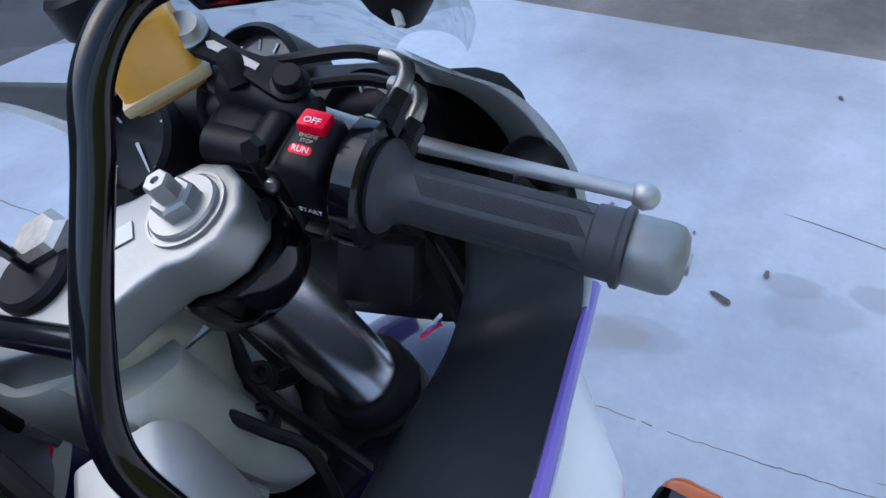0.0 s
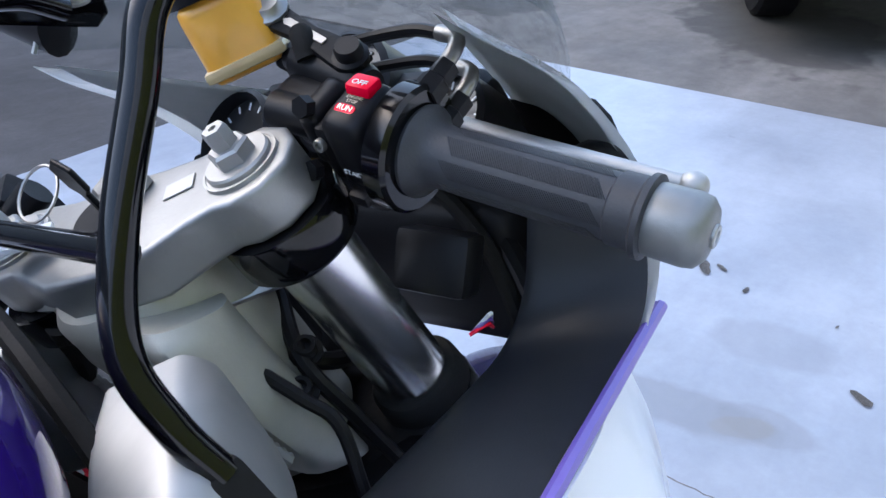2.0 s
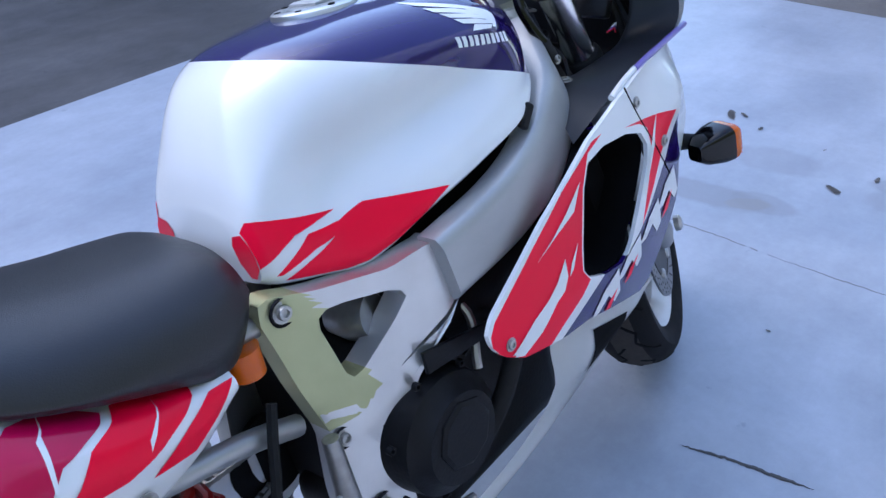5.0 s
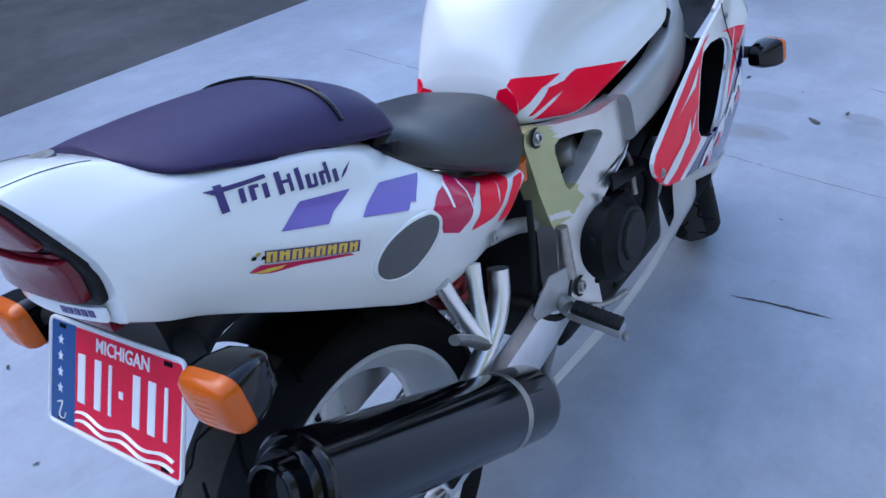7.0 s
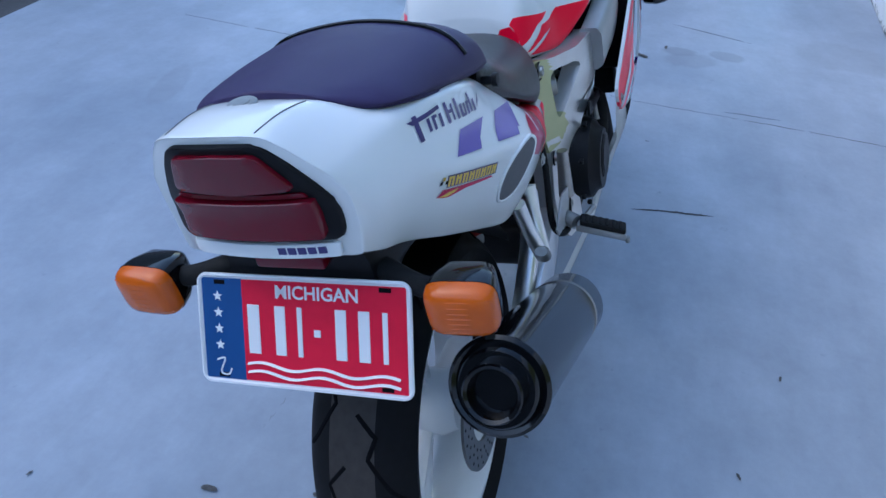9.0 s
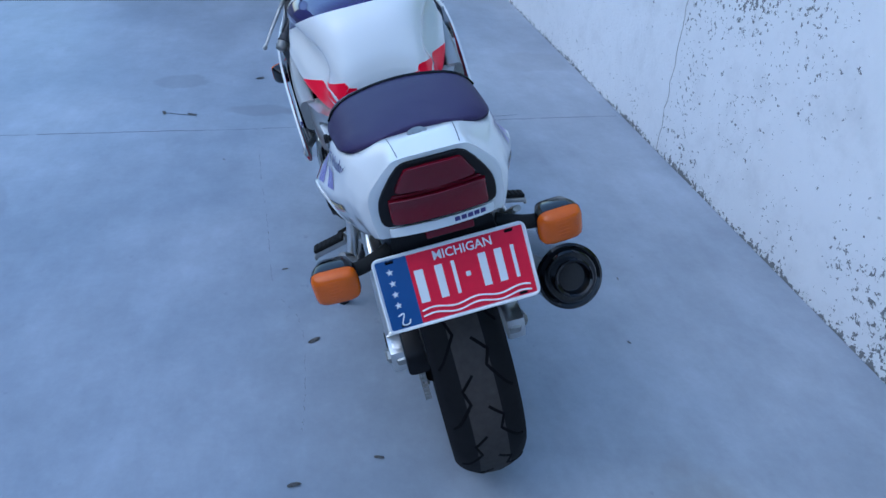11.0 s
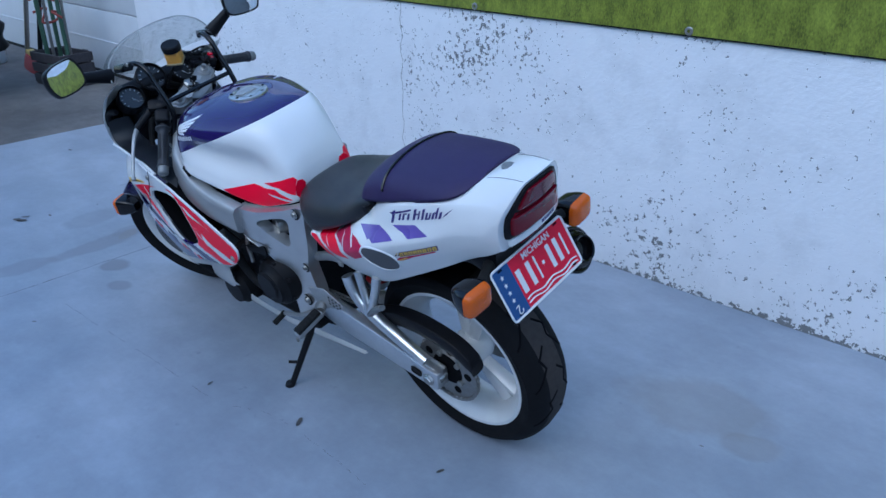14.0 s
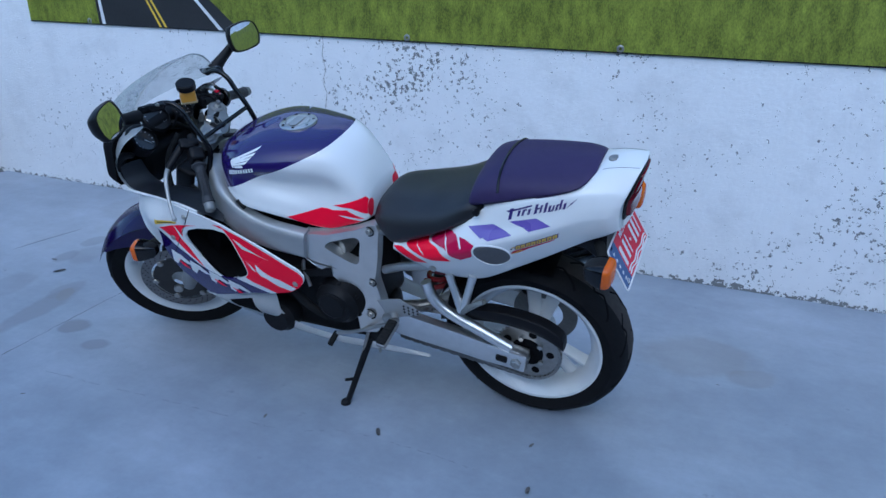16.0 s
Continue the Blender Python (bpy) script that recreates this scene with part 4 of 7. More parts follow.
for s in (-1, 1):
    place = lambda x, z, t, s=s: side_y(x, z, t, s)
    outer = resample([(1.235, 0.70), (1.19, 0.712), (1.085, 0.714), (0.99, 0.702), (0.90, 0.676), (0.78, 0.615), (0.672, 0.548), (0.661, 0.53), (0.664, 0.51), (0.682, 0.488), (0.72, 0.462), (0.80, 0.44),
                      (0.86, 0.432), (0.96, 0.40), (1.04, 0.375), (1.13, 0.475), (1.16, 0.54), (1.22, 0.59), (1.255, 0.645)], 110)
    inner = resample([(1.035, 0.632), (0.99, 0.648), (0.93, 0.655), (0.89, 0.648), (0.875, 0.62), (0.855, 0.545), (0.85, 0.515), (0.86, 0.50), (0.90, 0.482), (0.945, 0.474), (0.965, 0.482), (1.00, 0.525), (1.045, 0.585), (1.05, 0.61)], 110)
    # start both loops at the same bearing
    o0 = max(range(110), key=lambda i: outer[i][0] + outer[i][1])
    i0 = max(range(110), key=lambda i: inner[i][0] + inner[i][1])
    outer, inner = outer[o0:] + outer[:o0], inner[i0:] + inner[:i0]
    bm = ringplate(outer, inner, place, 0.006, 8)
    dye(bm, [(0.700, 0.474), (0.680, 0.488), (0.665, 0.512), (0.665, 0.526), (0.676, 0.541), (0.757, 0.593), (0.83, 0.637), (0.905, 0.671), (0.930, 0.672), (0.893, 0.660), (0.872, 0.62), (0.852, 0.545), (0.848, 0.515), (0.862, 0.495), (0.84, 0.480), (0.801, 0.463), (0.752, 0.438)], 1)
    dye(bm, [(0.990, 0.657), (1.10, 0.638), (1.138, 0.629), (1.098, 0.585), (1.06, 0.545), (1.01, 0.50), (1.045, 0.56), (1.062, 0.60), (1.056, 0.632), (1.035, 0.645)], 1)
    dye(bm, [(0.77, 0.43), (0.845, 0.462), (0.91, 0.488), (0.965, 0.478), (1.025, 0.508), (1.105, 0.565), (1.15, 0.62), (1.17, 0.53), (1.04, 0.36), (0.85, 0.42)], 2)
    side = part("side_fairing", bm, [M_WHITE, M_RED, M_PURPLE], bike, "white side fairing with red and purple stripes")
    # belly pan
    top = spline([(1.06, 0.385), (0.98, 0.405), (0.90, 0.425), (0.815, 0.440), (0.797, 0.418), (0.796, 0.37), (0.785, 0.318), (0.745, 0.288), (0.68, 0.270), (0.56, 0.258), (0.46, 0.240), (0.352, 0.215)], 60)
    bot = spline([(1.065, 0.380), (1.02, 0.345), (0.975, 0.318), (0.93, 0.292), (0.89, 0.270), (0.85, 0.254), (0.80, 0.240), (0.74, 0.232), (0.68, 0.225), (0.58, 0.213), (0.46, 0.203), (0.350, 0.208)], 60)
    rows = []
    for k in range(9):
        f = k / 8
        row = []
        for (x0, z0), (x1, z1) in zip(top, bot):
            x, z = x0 + (x1 - x0) * f, z0 + (z1 - z0) * f
            row.append((x, s * (0.212 - 0.42 * max(0, 0.36 - z) - 0.12 * max(0, 0.62 - x) + 0.012 * math.sin(math.pi * f)), z))
        rows.append(row)
    bm = skin(rows, False, False)
    bmesh.ops.solidify(bm, geom=bm.faces[:], thickness=0.004)
    belly = part("belly_pan", bm, M_WHITE, bike, "white belly pan")
    part("belly_vent", decal([[(0.885, 0.395), (0.872, 0.325), (0.955, 0.342), (0.975, 0.372)]], tree_of(belly), s, 0.0012), M_DARK, belly, "black triangular vent")

# engine
bm = rbox((0.34, 0.30, 0.30), pose(0.72, 0, 0.40), 0.03, 3)
join(bm, rbox((0.30, 0.34, 0.10), pose(0.80, 0, 0.56, 0, -20, 0), 0.02, 2))
engine = part("engine", bm, M_ENGINE, bike, "black inline four engine")
part("radiator", rbox((0.05, 0.36, 0.30), pose(1.03, 0, 0.50, 0, -18, 0), 0.01, 2), M_DARK, bike, "black radiator")
for s, (x, z, r) in ((-1, (0.612, 0.41, 0.078)), (1, (0.60, 0.41, 0.07)), (1, (0.83, 0.31, 0.058))):
    part("engine_cover", lathe([(0.01, 0.055), (r * 0.75, 0.055), (r * 0.82, 0.045), (r, 0.035), (r * 1.08, 0.0), (r * 1.08, -0.02)], (x, s * 0.155, z), (0, s, 0), 40), M_ENGINE, engine, "round black engine cover")

# swingarm
for s in (-1, 1):
    low = [[(x, s * (y + dy), z + dz * h) for dy, dz in ((0.016, -0.8), (0.016, 0.8), (0.008, 1), (-0.012, 1), (-0.016, 0.7), (-0.016, -0.7), (-0.012, -1), (0.008, -1))]
           for x, y, z, h in ((0.50, 0.115, 0.335, 0.042), (0.40, 0.125, 0.328, 0.042), (0.25, 0.128, 0.308, 0.038), (0.14, 0.128, 0.290, 0.034), (0.07, 0.126, 0.285, 0.033), (0.045, 0.126, 0.285, 0.026))]
    arm = part("swingarm", loft(low, 24, 24), M_POLISH, bike, "polished aluminium swingarm")
    part("arm_brace", tube([(0.33, s * 0.125, 0.50), (0.315, s * 0.128, 0.455), (0.27, s * 0.13, 0.41), (0.17, s * 0.132, 0.362), (0.085, s * 0.130, 0.318)], 0.017, 12, 24), M_POLISH, arm, "curved upper brace")
    part("axle_block", rbox((0.095, 0.042, 0.062), pose(0.085, s * 0.128, 0.286, 0, -8, 0), 0.008, 2), M_POLISH, arm, "polished chain adjuster block")
    part("adjuster_slot", rbox((0.034, 0.002, 0.022), pose(0.108, s * 0.1495, 0.290, 0, -8, 0), 0.004, 1), M_ENGINE, arm, "dark adjuster slot")
    part("adjuster_nut", lathe([(0.003, 0.010), (0.011, 0.010), (0.013, 0.007), (0.017, 0.006), (0.017, 0.0)], (0.066, s * 0.149, 0.282), (0, s, 0), 6), M_BOLT, arm, "axle nut")
    part("axle_nut", lathe([(0.004, 0.03), (0.012, 0.03), (0.018, 0.022), (0.018, 0.0)], (0.050, s * 0.112, 0.284), (0, s, 0), 6), M_BOLT, arm)

# silencer
EX0, EX1 = Vector((0.265, -0.195, 0.320)), Vector((-0.165, -0.201, 0.546))
EXD = (EX1 - EX0).normalized()
L0 = (EX1 - EX0).length
can = part("silencer", lathe([(0.02, 0), (0.042, 0.004), (0.054, 0.02), (0.056, 0.03), (0.056, L0 - 0.012), (0.0585, L0 - 0.008), (0.0585, L0), (0.054, L0 + 0.004), (0.048, L0 + 0.002), (0.046, L0 + 0.010), (0.043, L0 + 0.013), (0.03, L0 + 0.013)], EX0, EXD, 56), M_GLOSSBLACK, bike, "gloss black round silencer")
part("tail_pipe", lathe([(0.034, L0 + 0.010), (0.034, L0 + 0.030), (0.032, L0 + 0.032), (0.028, L0 + 0.030), (0.025, L0 + 0.020), (0.024, L0 - 0.06), (0.030, L0 - 0.06)], EX0, EXD, 40, True), M_GLOSSBLACK, can, "stepped black outlet")

# rear lamp and number plate
def face_plate(outline, d0, d1, round_by=0.004):
    """A plate on the tail's rear face, from depth d0 to d1 outwards; outline in (y, z)."""
    cy, cz = sum(p[0] for p in outline) / len(outline), sum(p[1] for p in outline) / len(outline)
    pts = resample(outline, 72)
    span = max(math.hypot(y - cy, z - cz) for y, z in pts)
    levels = [(1.0, d0), (1.0, d1 - round_by), (1 - 0.3 * round_by / span, d1 - 0.3 * round_by), (1 - round_by / span, d1), (0.7, d1), (0.4, d1), (0.05, d1)]
    return skin([[(rear_face(cy + (y - cy) * f, cz + (z - cz) * f) - d, cy + (y - cy) * f, cz + (z - cz) * f) for y, z in pts] for f, d in levels])


half = [(0.040, 0.8805), (0.050, 0.8765), (0.064, 0.858), (0.079, 0.832), (0.088, 0.813), (0.092, 0.795), (0.0915, 0.777), (0.088, 0.768), (0.082, 0.7655)]
lamp = part("tail_lamp", face_plate([(-y, z) for y, z in half] + [(y, z) for y, z in reversed(half)], -0.004, 0.004, 0.003), M_BLACK, bike, "wide rear lamp in a black surround")
part("lens", face_plate([(-0.074, 0.7725), (0.074, 0.7725), (0.076, 0.776), (0.075, 0.8165), (-0.075, 0.8165), (-0.076, 0.776)], 0.0, 0.013, 0.004), M_LENS, lamp, "dark red lens")
half = [(0.0, 0.8735), (0.040, 0.872), (0.045, 0.867), (0.060, 0.838), (0.062, 0.832), (0.058, 0.8285), (0.0, 0.8255)]
part("lens", face_plate([(-y, z) for y, z in half] + [(y, z) for y, z in reversed(half[1:-1])], 0.0, 0.010, 0.003), M_LENS, lamp, "dark red lens")
part("lens_ledge", face_plate([(-0.070, 0.8185), (0.070, 0.8185), (0.067, 0.8240), (-0.067, 0.8240)], 0.0, 0.0065, 0.001), M_LENS, lamp, "red ledge between the lenses")
TILT_P = math.degrees(math.atan2(0.055, 0.112))
PL = Matrix.Translation((-0.204, -0.003, 0.638)) @ Matrix.Rotation(radians(-TILT_P), 4, "Y").inverted() @ pose(0, 0, 0, 90, 0, -90)
def round_rect(w, h, r, n=6):
    """A rectangle with rounded corners, anticlockwise from the right."""
    return [(sx * (w / 2 - r) + r * math.cos(a0 + math.pi / 2 * k / n), sy * (h / 2 - r) + r * math.sin(a0 + math.pi / 2 * k / n))
            for sx, sy, a0 in ((1, 1, 0), (-1, 1, math.pi / 2), (-1, -1, math.pi), (1, -1, 1.5 * math.pi)) for k in range(n + 1)]


plate = part("number_plate", slab(round_rect(0.257, 0.125, 0.011), 0.002, PL @ pose(0, 0, -0.001), 0.0005, 1), M_FILMWHITE, bike, "red, white and blue metal number plate")
part("plate_field", rbox((0.195, 0.114, 0.001), PL @ pose(0.0255, 0, 0.0012), 0.0003, 1), M_REDPLATE, plate, "red field")
part("plate_band", rbox((0.052, 0.115, 0.001), PL @ pose(-0.0975, 0, 0.0012), 0.0003, 1), M_BLUEPLATE, plate, "blue band")
for i, w in enumerate((0.015, 0.013, 0.006, 0.008, 0.013, 0.013, 0.006)):
    x = (-0.058, -0.025, -0.001, 0.02, 0.048, 0.075, 0.099)[i]
    part("plate_bar", rbox((w, 0.008 if i == 3 else 0.055, 0.0016), PL @ pose(x, 0.002, 0.0018), 0.0005, 1), M_FILMWHITE, plate)
part("plate_word", letters("MICHIGAN", 0.0205, PL @ pose(0.02, 0.0445, 0.002), 0.0004, 0.0003), M_FILMWHITE, plate, "raised white word")

M_WEIGHT = mat("scuffed_grey_metal", (0.24, 0.245, 0.24), 0.5, 0.7, vary=0.2, grain=60, bump=0.1, bump_scale=300)
# plate details
for i in range(4):
    star = []
    for k in range(10):
        a, r = radians(90 + 36 * k), 0.0062 if k % 2 == 0 else 0.0026
        star.append((r * math.cos(a), r * math.sin(a)))
    part("star", slab(star, 0.0006, PL @ pose(-0.103, 0.037 - 0.0185 * i, 0.0017), 0, 1), M_FILMWHITE, plate, "white star")
part("badge", tube([PL @ Vector((-0.108, -0.036, 0.002)), PL @ Vector((-0.098, -0.034, 0.002)), PL @ Vector((-0.104, -0.05, 0.002)), PL @ Vector((-0.094, -0.052, 0.002)), PL @ Vector((-0.090, -0.045, 0.002))], 0.0012, 6, 14), M_FILMWHITE, plate, "white looped emblem")
for z in (-0.0375, -0.0470):
    wave = [PL @ Vector((-0.068 + 0.0059 * k, z + 0.0030 * math.sin(k * 0.50) - 0.00012 * k, 0.0017)) for k in range(32)]
    part("wave_stripe", tube(wave, 0.0031, 6, flat=0.3), M_FILMWHITE, plate, "white wavy stripe")
for x, y in ((-0.10, 0.053), (0.10, 0.053), (0.10, -0.053), (-0.10, -0.053)):
    part("plate_slot", rbox((0.014, 0.005, 0.0012), PL @ pose(x, y, 0.0016), 0.0004, 1), M_DARK, plate)
rim = [PL @ Vector((x, y, 0.0012)) for x, y in round_rect(0.254, 0.122, 0.010)]
part("plate_rim", tube(rim + [rim[0]], 0.0024, 6), M_FILMWHITE, plate, "raised white rim")

# undertray behind the plate
part("rear_mudguard", loft([[(x, y, z) for y, z in ((-w, zb), (w, zb), (w, zt), (-w, zt))] for x, w, zb, zt in
     ((0.20, 0.10, 0.60, 0.62), (0.0, 0.095, 0.66, 0.69), (-0.10, 0.085, 0.67, 0.735), (-0.150, 0.075, 0.63, 0.745), (-0.168, 0.07, 0.64, 0.74))], 20, 24), M_BLACK, bike, "black plastic rear mudguard")
part("plate_lamp", rbox((0.03, 0.08, 0.02), pose(-0.180, -0.01, 0.728), 0.004, 2), M_LENS, bike, "small red lamp over the plate")
part("trim_strip", face_plate([(-0.081, 0.7465), (0.081, 0.7465), (0.083, 0.750), (0.083, 0.7625), (-0.083, 0.7625), (-0.083, 0.750)], 0.0, 0.0035, 0.002), M_WHITE, bike, "white strip under the rear lamp")
for k in range(5):
    y = -0.0225 - 0.0105 * k
    part("lettering", face_plate([(y - 0.0042, 0.7515), (y + 0.0042, 0.7515), (y + 0.0042, 0.7590), (y - 0.0042, 0.7590)], 0.0030, 0.0042, 0.0003), M_INK, tail)
part("seat_lock", lathe([(0.004, 0.0022), (0.008, 0.0022), (0.0085, 0.0012), (0.0135, 0.0016), (0.0155, 0.0), (0.0155, -0.004)], TL.ray_cast(Vector((-0.165, 0.005, 1.2)), Vector((0, 0, -1)))[0], (-0.05, 0, 1), 24), M_STEEL, tail, "round seat lock")
for y in (-0.052, 0.052):
    seam = [TL.ray_cast(Vector((-0.146 - 0.085 * f, y - math.copysign(0.006, y) * f, 1.2)), Vector((0, 0, -1)))[0] for f in np.linspace(0, 1, 14)]
    part("cowl_seam", tube([p + Vector((0, 0, 0.0002)) for p in seam if p], 0.0007, 5), M_GREYMESH, tail, "panel seam")


# turn signals
def signal(name, base, tip, size, lens_dir, label):
    """A box lamp on a rubber stalk; lens_dir: the way its amber lens looks."""
    base, tip = Vector(base), Vector(tip)
    d = Vector(lens_dir).normalized()
    body_m = Matrix.Translation(tip) @ d.to_track_quat("Z", "Y").to_matrix().to_4x4()
    w, h, dep = size
    sq = [(0.5 * math.copysign(abs(math.cos(a)) ** 0.45, math.cos(a)), 0.5 * math.copysign(abs(math.sin(a)) ** 0.45, math.sin(a))) for a in (2 * math.pi * k / 28 for k in range(28))]
    prof = []
    for z, f in ((-dep, 0.45), (-dep * 0.8, 0.72), (-dep * 0.3, 0.95), (0, 1.0)):
        prof.append([body_m @ Vector((x * w * f, y * h * f, z)) for x, y in sq])
    ob = part(name, skin(prof), M_GLOSSBLACK, bike, label)
    lens = []
    for z, f in ((0, 0.98), (0.006, 0.975), (0.012, 0.93), (0.017, 0.82), (0.020, 0.62), (0.021, 0.3)):
        lens.append([body_m @ Vector((x * w * f, y * h * f, z)) for x, y in sq])
    ln = part("lens", skin(lens), M_ORANGE, ob, "ribbed amber lens")
    for k in range(7):
        y = (-0.40 + 0.8 * k / 6) * h * 0.8
        part("rib", tube([body_m @ Vector((w * q, y, 0.0212 - 0.030 * q * q - 4.0 * y * y)) for q in (-0.42, -0.28, -0.1, 0.1, 0.28, 0.42)], 0.0009, 5), M_ORANGE, ob)
    part("stalk", tube([base, base.lerp(tip, 0.5), tip - d * dep * 0.4], [0.014, 0.012, 0.013], 12, 8), M_RUBBER, ob, "rubber stalk")
    return ob


for s in (-1, 1):
    signal("rear_signal", (-0.15, s * 0.09, 0.690), (-0.188, s * 0.187, 0.678), (0.076, 0.063, 0.05), (-1, s * 0.05, -0.08), "rear turn signal with an amber lens")
    signal("front_signal", (1.185, s * 0.21, 0.556), (1.228, s * 0.272, 0.545), (0.062, 0.058, 0.055), (0.93, s * 0.38, 0.05), "front turn signal with black back and amber lens")

# tail graphics
def along(s, start, end, zc, slope):
    """Text line on the tail side: u along the reading direction, v up, in (x, z)."""
    x0, x1 = (start, end) if s < 0 else (-0.026 - start, -0.026 - end)
    return lambda u, v: (x0 + (x1 - x0) * u, zc + slope * (x0 + (x1 - x0) * u) + v)


CRIMSON = mat("crimson_paint", (0.50, 0.002, 0.06), 0.3, coat=0.5, vary=0.06, grain=12, spec=0.15)
for s in (-1, 1):
    # slanted brush strokes of a model name, as plain shapes
    line = along(s, -0.092, 0.064, 0.7885, -0.25)
    lean = 0.016
    bar = lambda u, w, v0, v1: [line(u - lean * 0.5 + v0 * 0.9, v0), line(u + w - lean * 0.5 + v0 * 0.9, v0 + 0.001), line(u + w + v1 * 0.9, v1), line(u + v1 * 0.9, v1 - 0.001)]
    strokes = [bar(0.035, 0.055, -0.006, 0.022), [line(-0.02, 0.017), line(0.22, 0.0205), line(0.40, 0.024), line(0.40, 0.020), line(0.20, 0.016), line(0.03, 0.013)]]
    for u, w, h in ((0.175, 0.040, 0.015), (0.245, 0.038, 0.016), (0.335, 0.040, 0.0155), (0.440, 0.044, 0.024), (0.590, 0.040, 0.024), (0.655, 0.038, 0.0155), (0.765, 0.036, 0.0155), (0.880, 0.040, 0.015)):
        strokes.append(bar(u, w, 0.0, h))
    for u, w, h in ((0.525, 0.030, 0.020), (0.715, 0.030, 0.015), (0.822, 0.034, 0.024)):
        strokes.append(bar(u, w, 0.001, h))
    for u, w, v in ((0.27, 0.055, 0.012), (0.455, 0.09, 0.0105), (0.67, 0.06, 0.0), (0.785, 0.05, 0.0115)):
        strokes.append([line(u, v), line(u + w, v + 0.0005), line(u + w + 0.004, v + 0.004), line(u + 0.004, v + 0.0035)])
    strokes.append([line(0.93, 0.002), line(0.99, 0.011), line(1.09, 0.019), line(1.00, 0.008)])
    for one in strokes:
        part("name_stroke", decal([one], TL, s, 0.0009), M_INK, tail, "dark purple brush stroke")
    part("lilac_block", decal([[(0.170, 0.732), (0.101, 0.751), (0.076, 0.742), (0.064, 0.741), (0.049, 0.735), (0.110, 0.714), (0.119, 0.721), (0.130, 0.715)]], TL, s), M_LILAC, tail, "lilac block")
    part("lilac_block", decal([[(0.058, 0.764), (-0.008, 0.780), (-0.045, 0.765), (0.007, 0.748), (0.023, 0.755), (0.026, 0.759), (0.040, 0.758)]], TL, s), M_LILAC, tail, "lilac block")
    part("red_stripe", decal([[(0.402, 0.627), (0.374, 0.631), (0.324, 0.615), (0.294, 0.602), (0.340, 0.590), (0.372, 0.606)]], TL, s), M_RED, tail, "red slash")
    part("red_stripe", decal([[(0.368, 0.640), (0.330, 0.651), (0.297, 0.664), (0.259, 0.662), (0.235, 0.645), (0.216, 0.632), (0.273, 0.620), (0.309, 0.623), (0.345, 0.631)]], TL, s), M_RED, tail, "red slash")
    part("crimson_stripe", decal([[(0.286, 0.668), (0.250, 0.692), (0.220, 0.707), (0.174, 0.706), (0.145, 0.698), (0.164, 0.678), (0.155, 0.662), (0.187, 0.645), (0.209, 0.651), (0.235, 0.668)]], TL, s), CRIMSON, tail, "crimson slash")
    for one in ([(0.247, 0.696), (0.236, 0.690), (0.225, 0.660), (0.217, 0.648), (0.222, 0.662), (0.230, 0.690)], [(0.205, 0.709), (0.196, 0.703), (0.185, 0.680), (0.181, 0.684), (0.190, 0.706)], [(0.330, 0.650), (0.322, 0.646), (0.300, 0.628), (0.304, 0.637)]):
        part("torn_slash", decal([one], TL, s, 0.0013), M_FILMWHITE, tail, "white torn slash")
    duct = [(0.150, 0.680), (0.144, 0.694), (0.128, 0.701), (0.100, 0.703), (0.073, 0.694), (0.058, 0.674), (0.060, 0.652), (0.078, 0.635), (0.106, 0.630), (0.130, 0.643), (0.146, 0.662)]
    duct = [tuple(p) for p in spline(duct, 44, True)]
    part("side_grille", decal([duct], TL, s, 0.0012, 0.008), M_GREYMESH, tail, "oval grey mesh duct")
    rimp = []
    for x, z in duct + duct[:1]:
        p = TL.ray_cast(Vector((x, s * 0.6, z)), Vector((0, -s, 0)))[0]
        if p:
            rimp.append(p)
    part("grille_rim", tube(rimp, 0.003, 6), M_WHITE, tail, "raised white rim")
    # a two-colour dealer sticker, its lettering as plain bars
    line = along(s, -0.068, 0.034, 0.7213 if s < 0 else 0.7130, -0.385)
    quad = lambda u0, u1, v0, v1: [line(u0, v0), line(u1, v0), line(u1 + 0.02, v1), line(u0 + 0.02, v1)]
    part("sticker_edge", decal([quad(-0.01, 1.01, -0.0068, 0.0078)], TL, s, 0.0008), M_INK, tail, "dark outline of a sticker")
    for k in range(8):
        u = 0.005 + 0.125 * k
        for one in (quad(u, u + 0.040, -0.0056, 0.0064), quad(u + 0.060, u + 0.100, -0.0056, 0.0064), quad(u + 0.035, u + 0.065, 0.0008 if k % 2 else 0.0034, 0.0040 if k % 2 else 0.0064)):
            part("sticker_bar", decal([one], TL, s, 0.0012), M_YELLOW, tail, "yellow sticker lettering, worn")
    for k in range(6):
        part("checker", decal([quad(-0.13 + 0.045 * (k % 3), -0.13 + 0.045 * (k % 3) + 0.042, -0.002 + 0.0045 * ((k + k // 3) % 2), 0.002 + 0.0045 * ((k + k // 3) % 2))], TL, s, 0.0011), M_DARK if k % 2 else M_YELLOW, tail)
    part("sticker", decal([[line(-0.17, -0.016), line(-0.05, -0.0085), line(0.30, -0.0085), line(0.90, -0.0078), line(0.95, -0.0105), line(0.35, -0.0135), line(0.05, -0.0190), line(-0.05, -0.0185)]], TL, s, 0.0011), CRIMSON, tail, "red sticker flash")
    part("sticker", decal([[line(-0.14, -0.0165), line(0.04, -0.0125), line(0.20, -0.0105), line(0.14, -0.0145), line(0.0, -0.0175)]], TL, s, 0.0015), M_YELLOW, tail, "yellow sticker flash")
    hook = Vector((0.148, s * 0.124, 0.771))
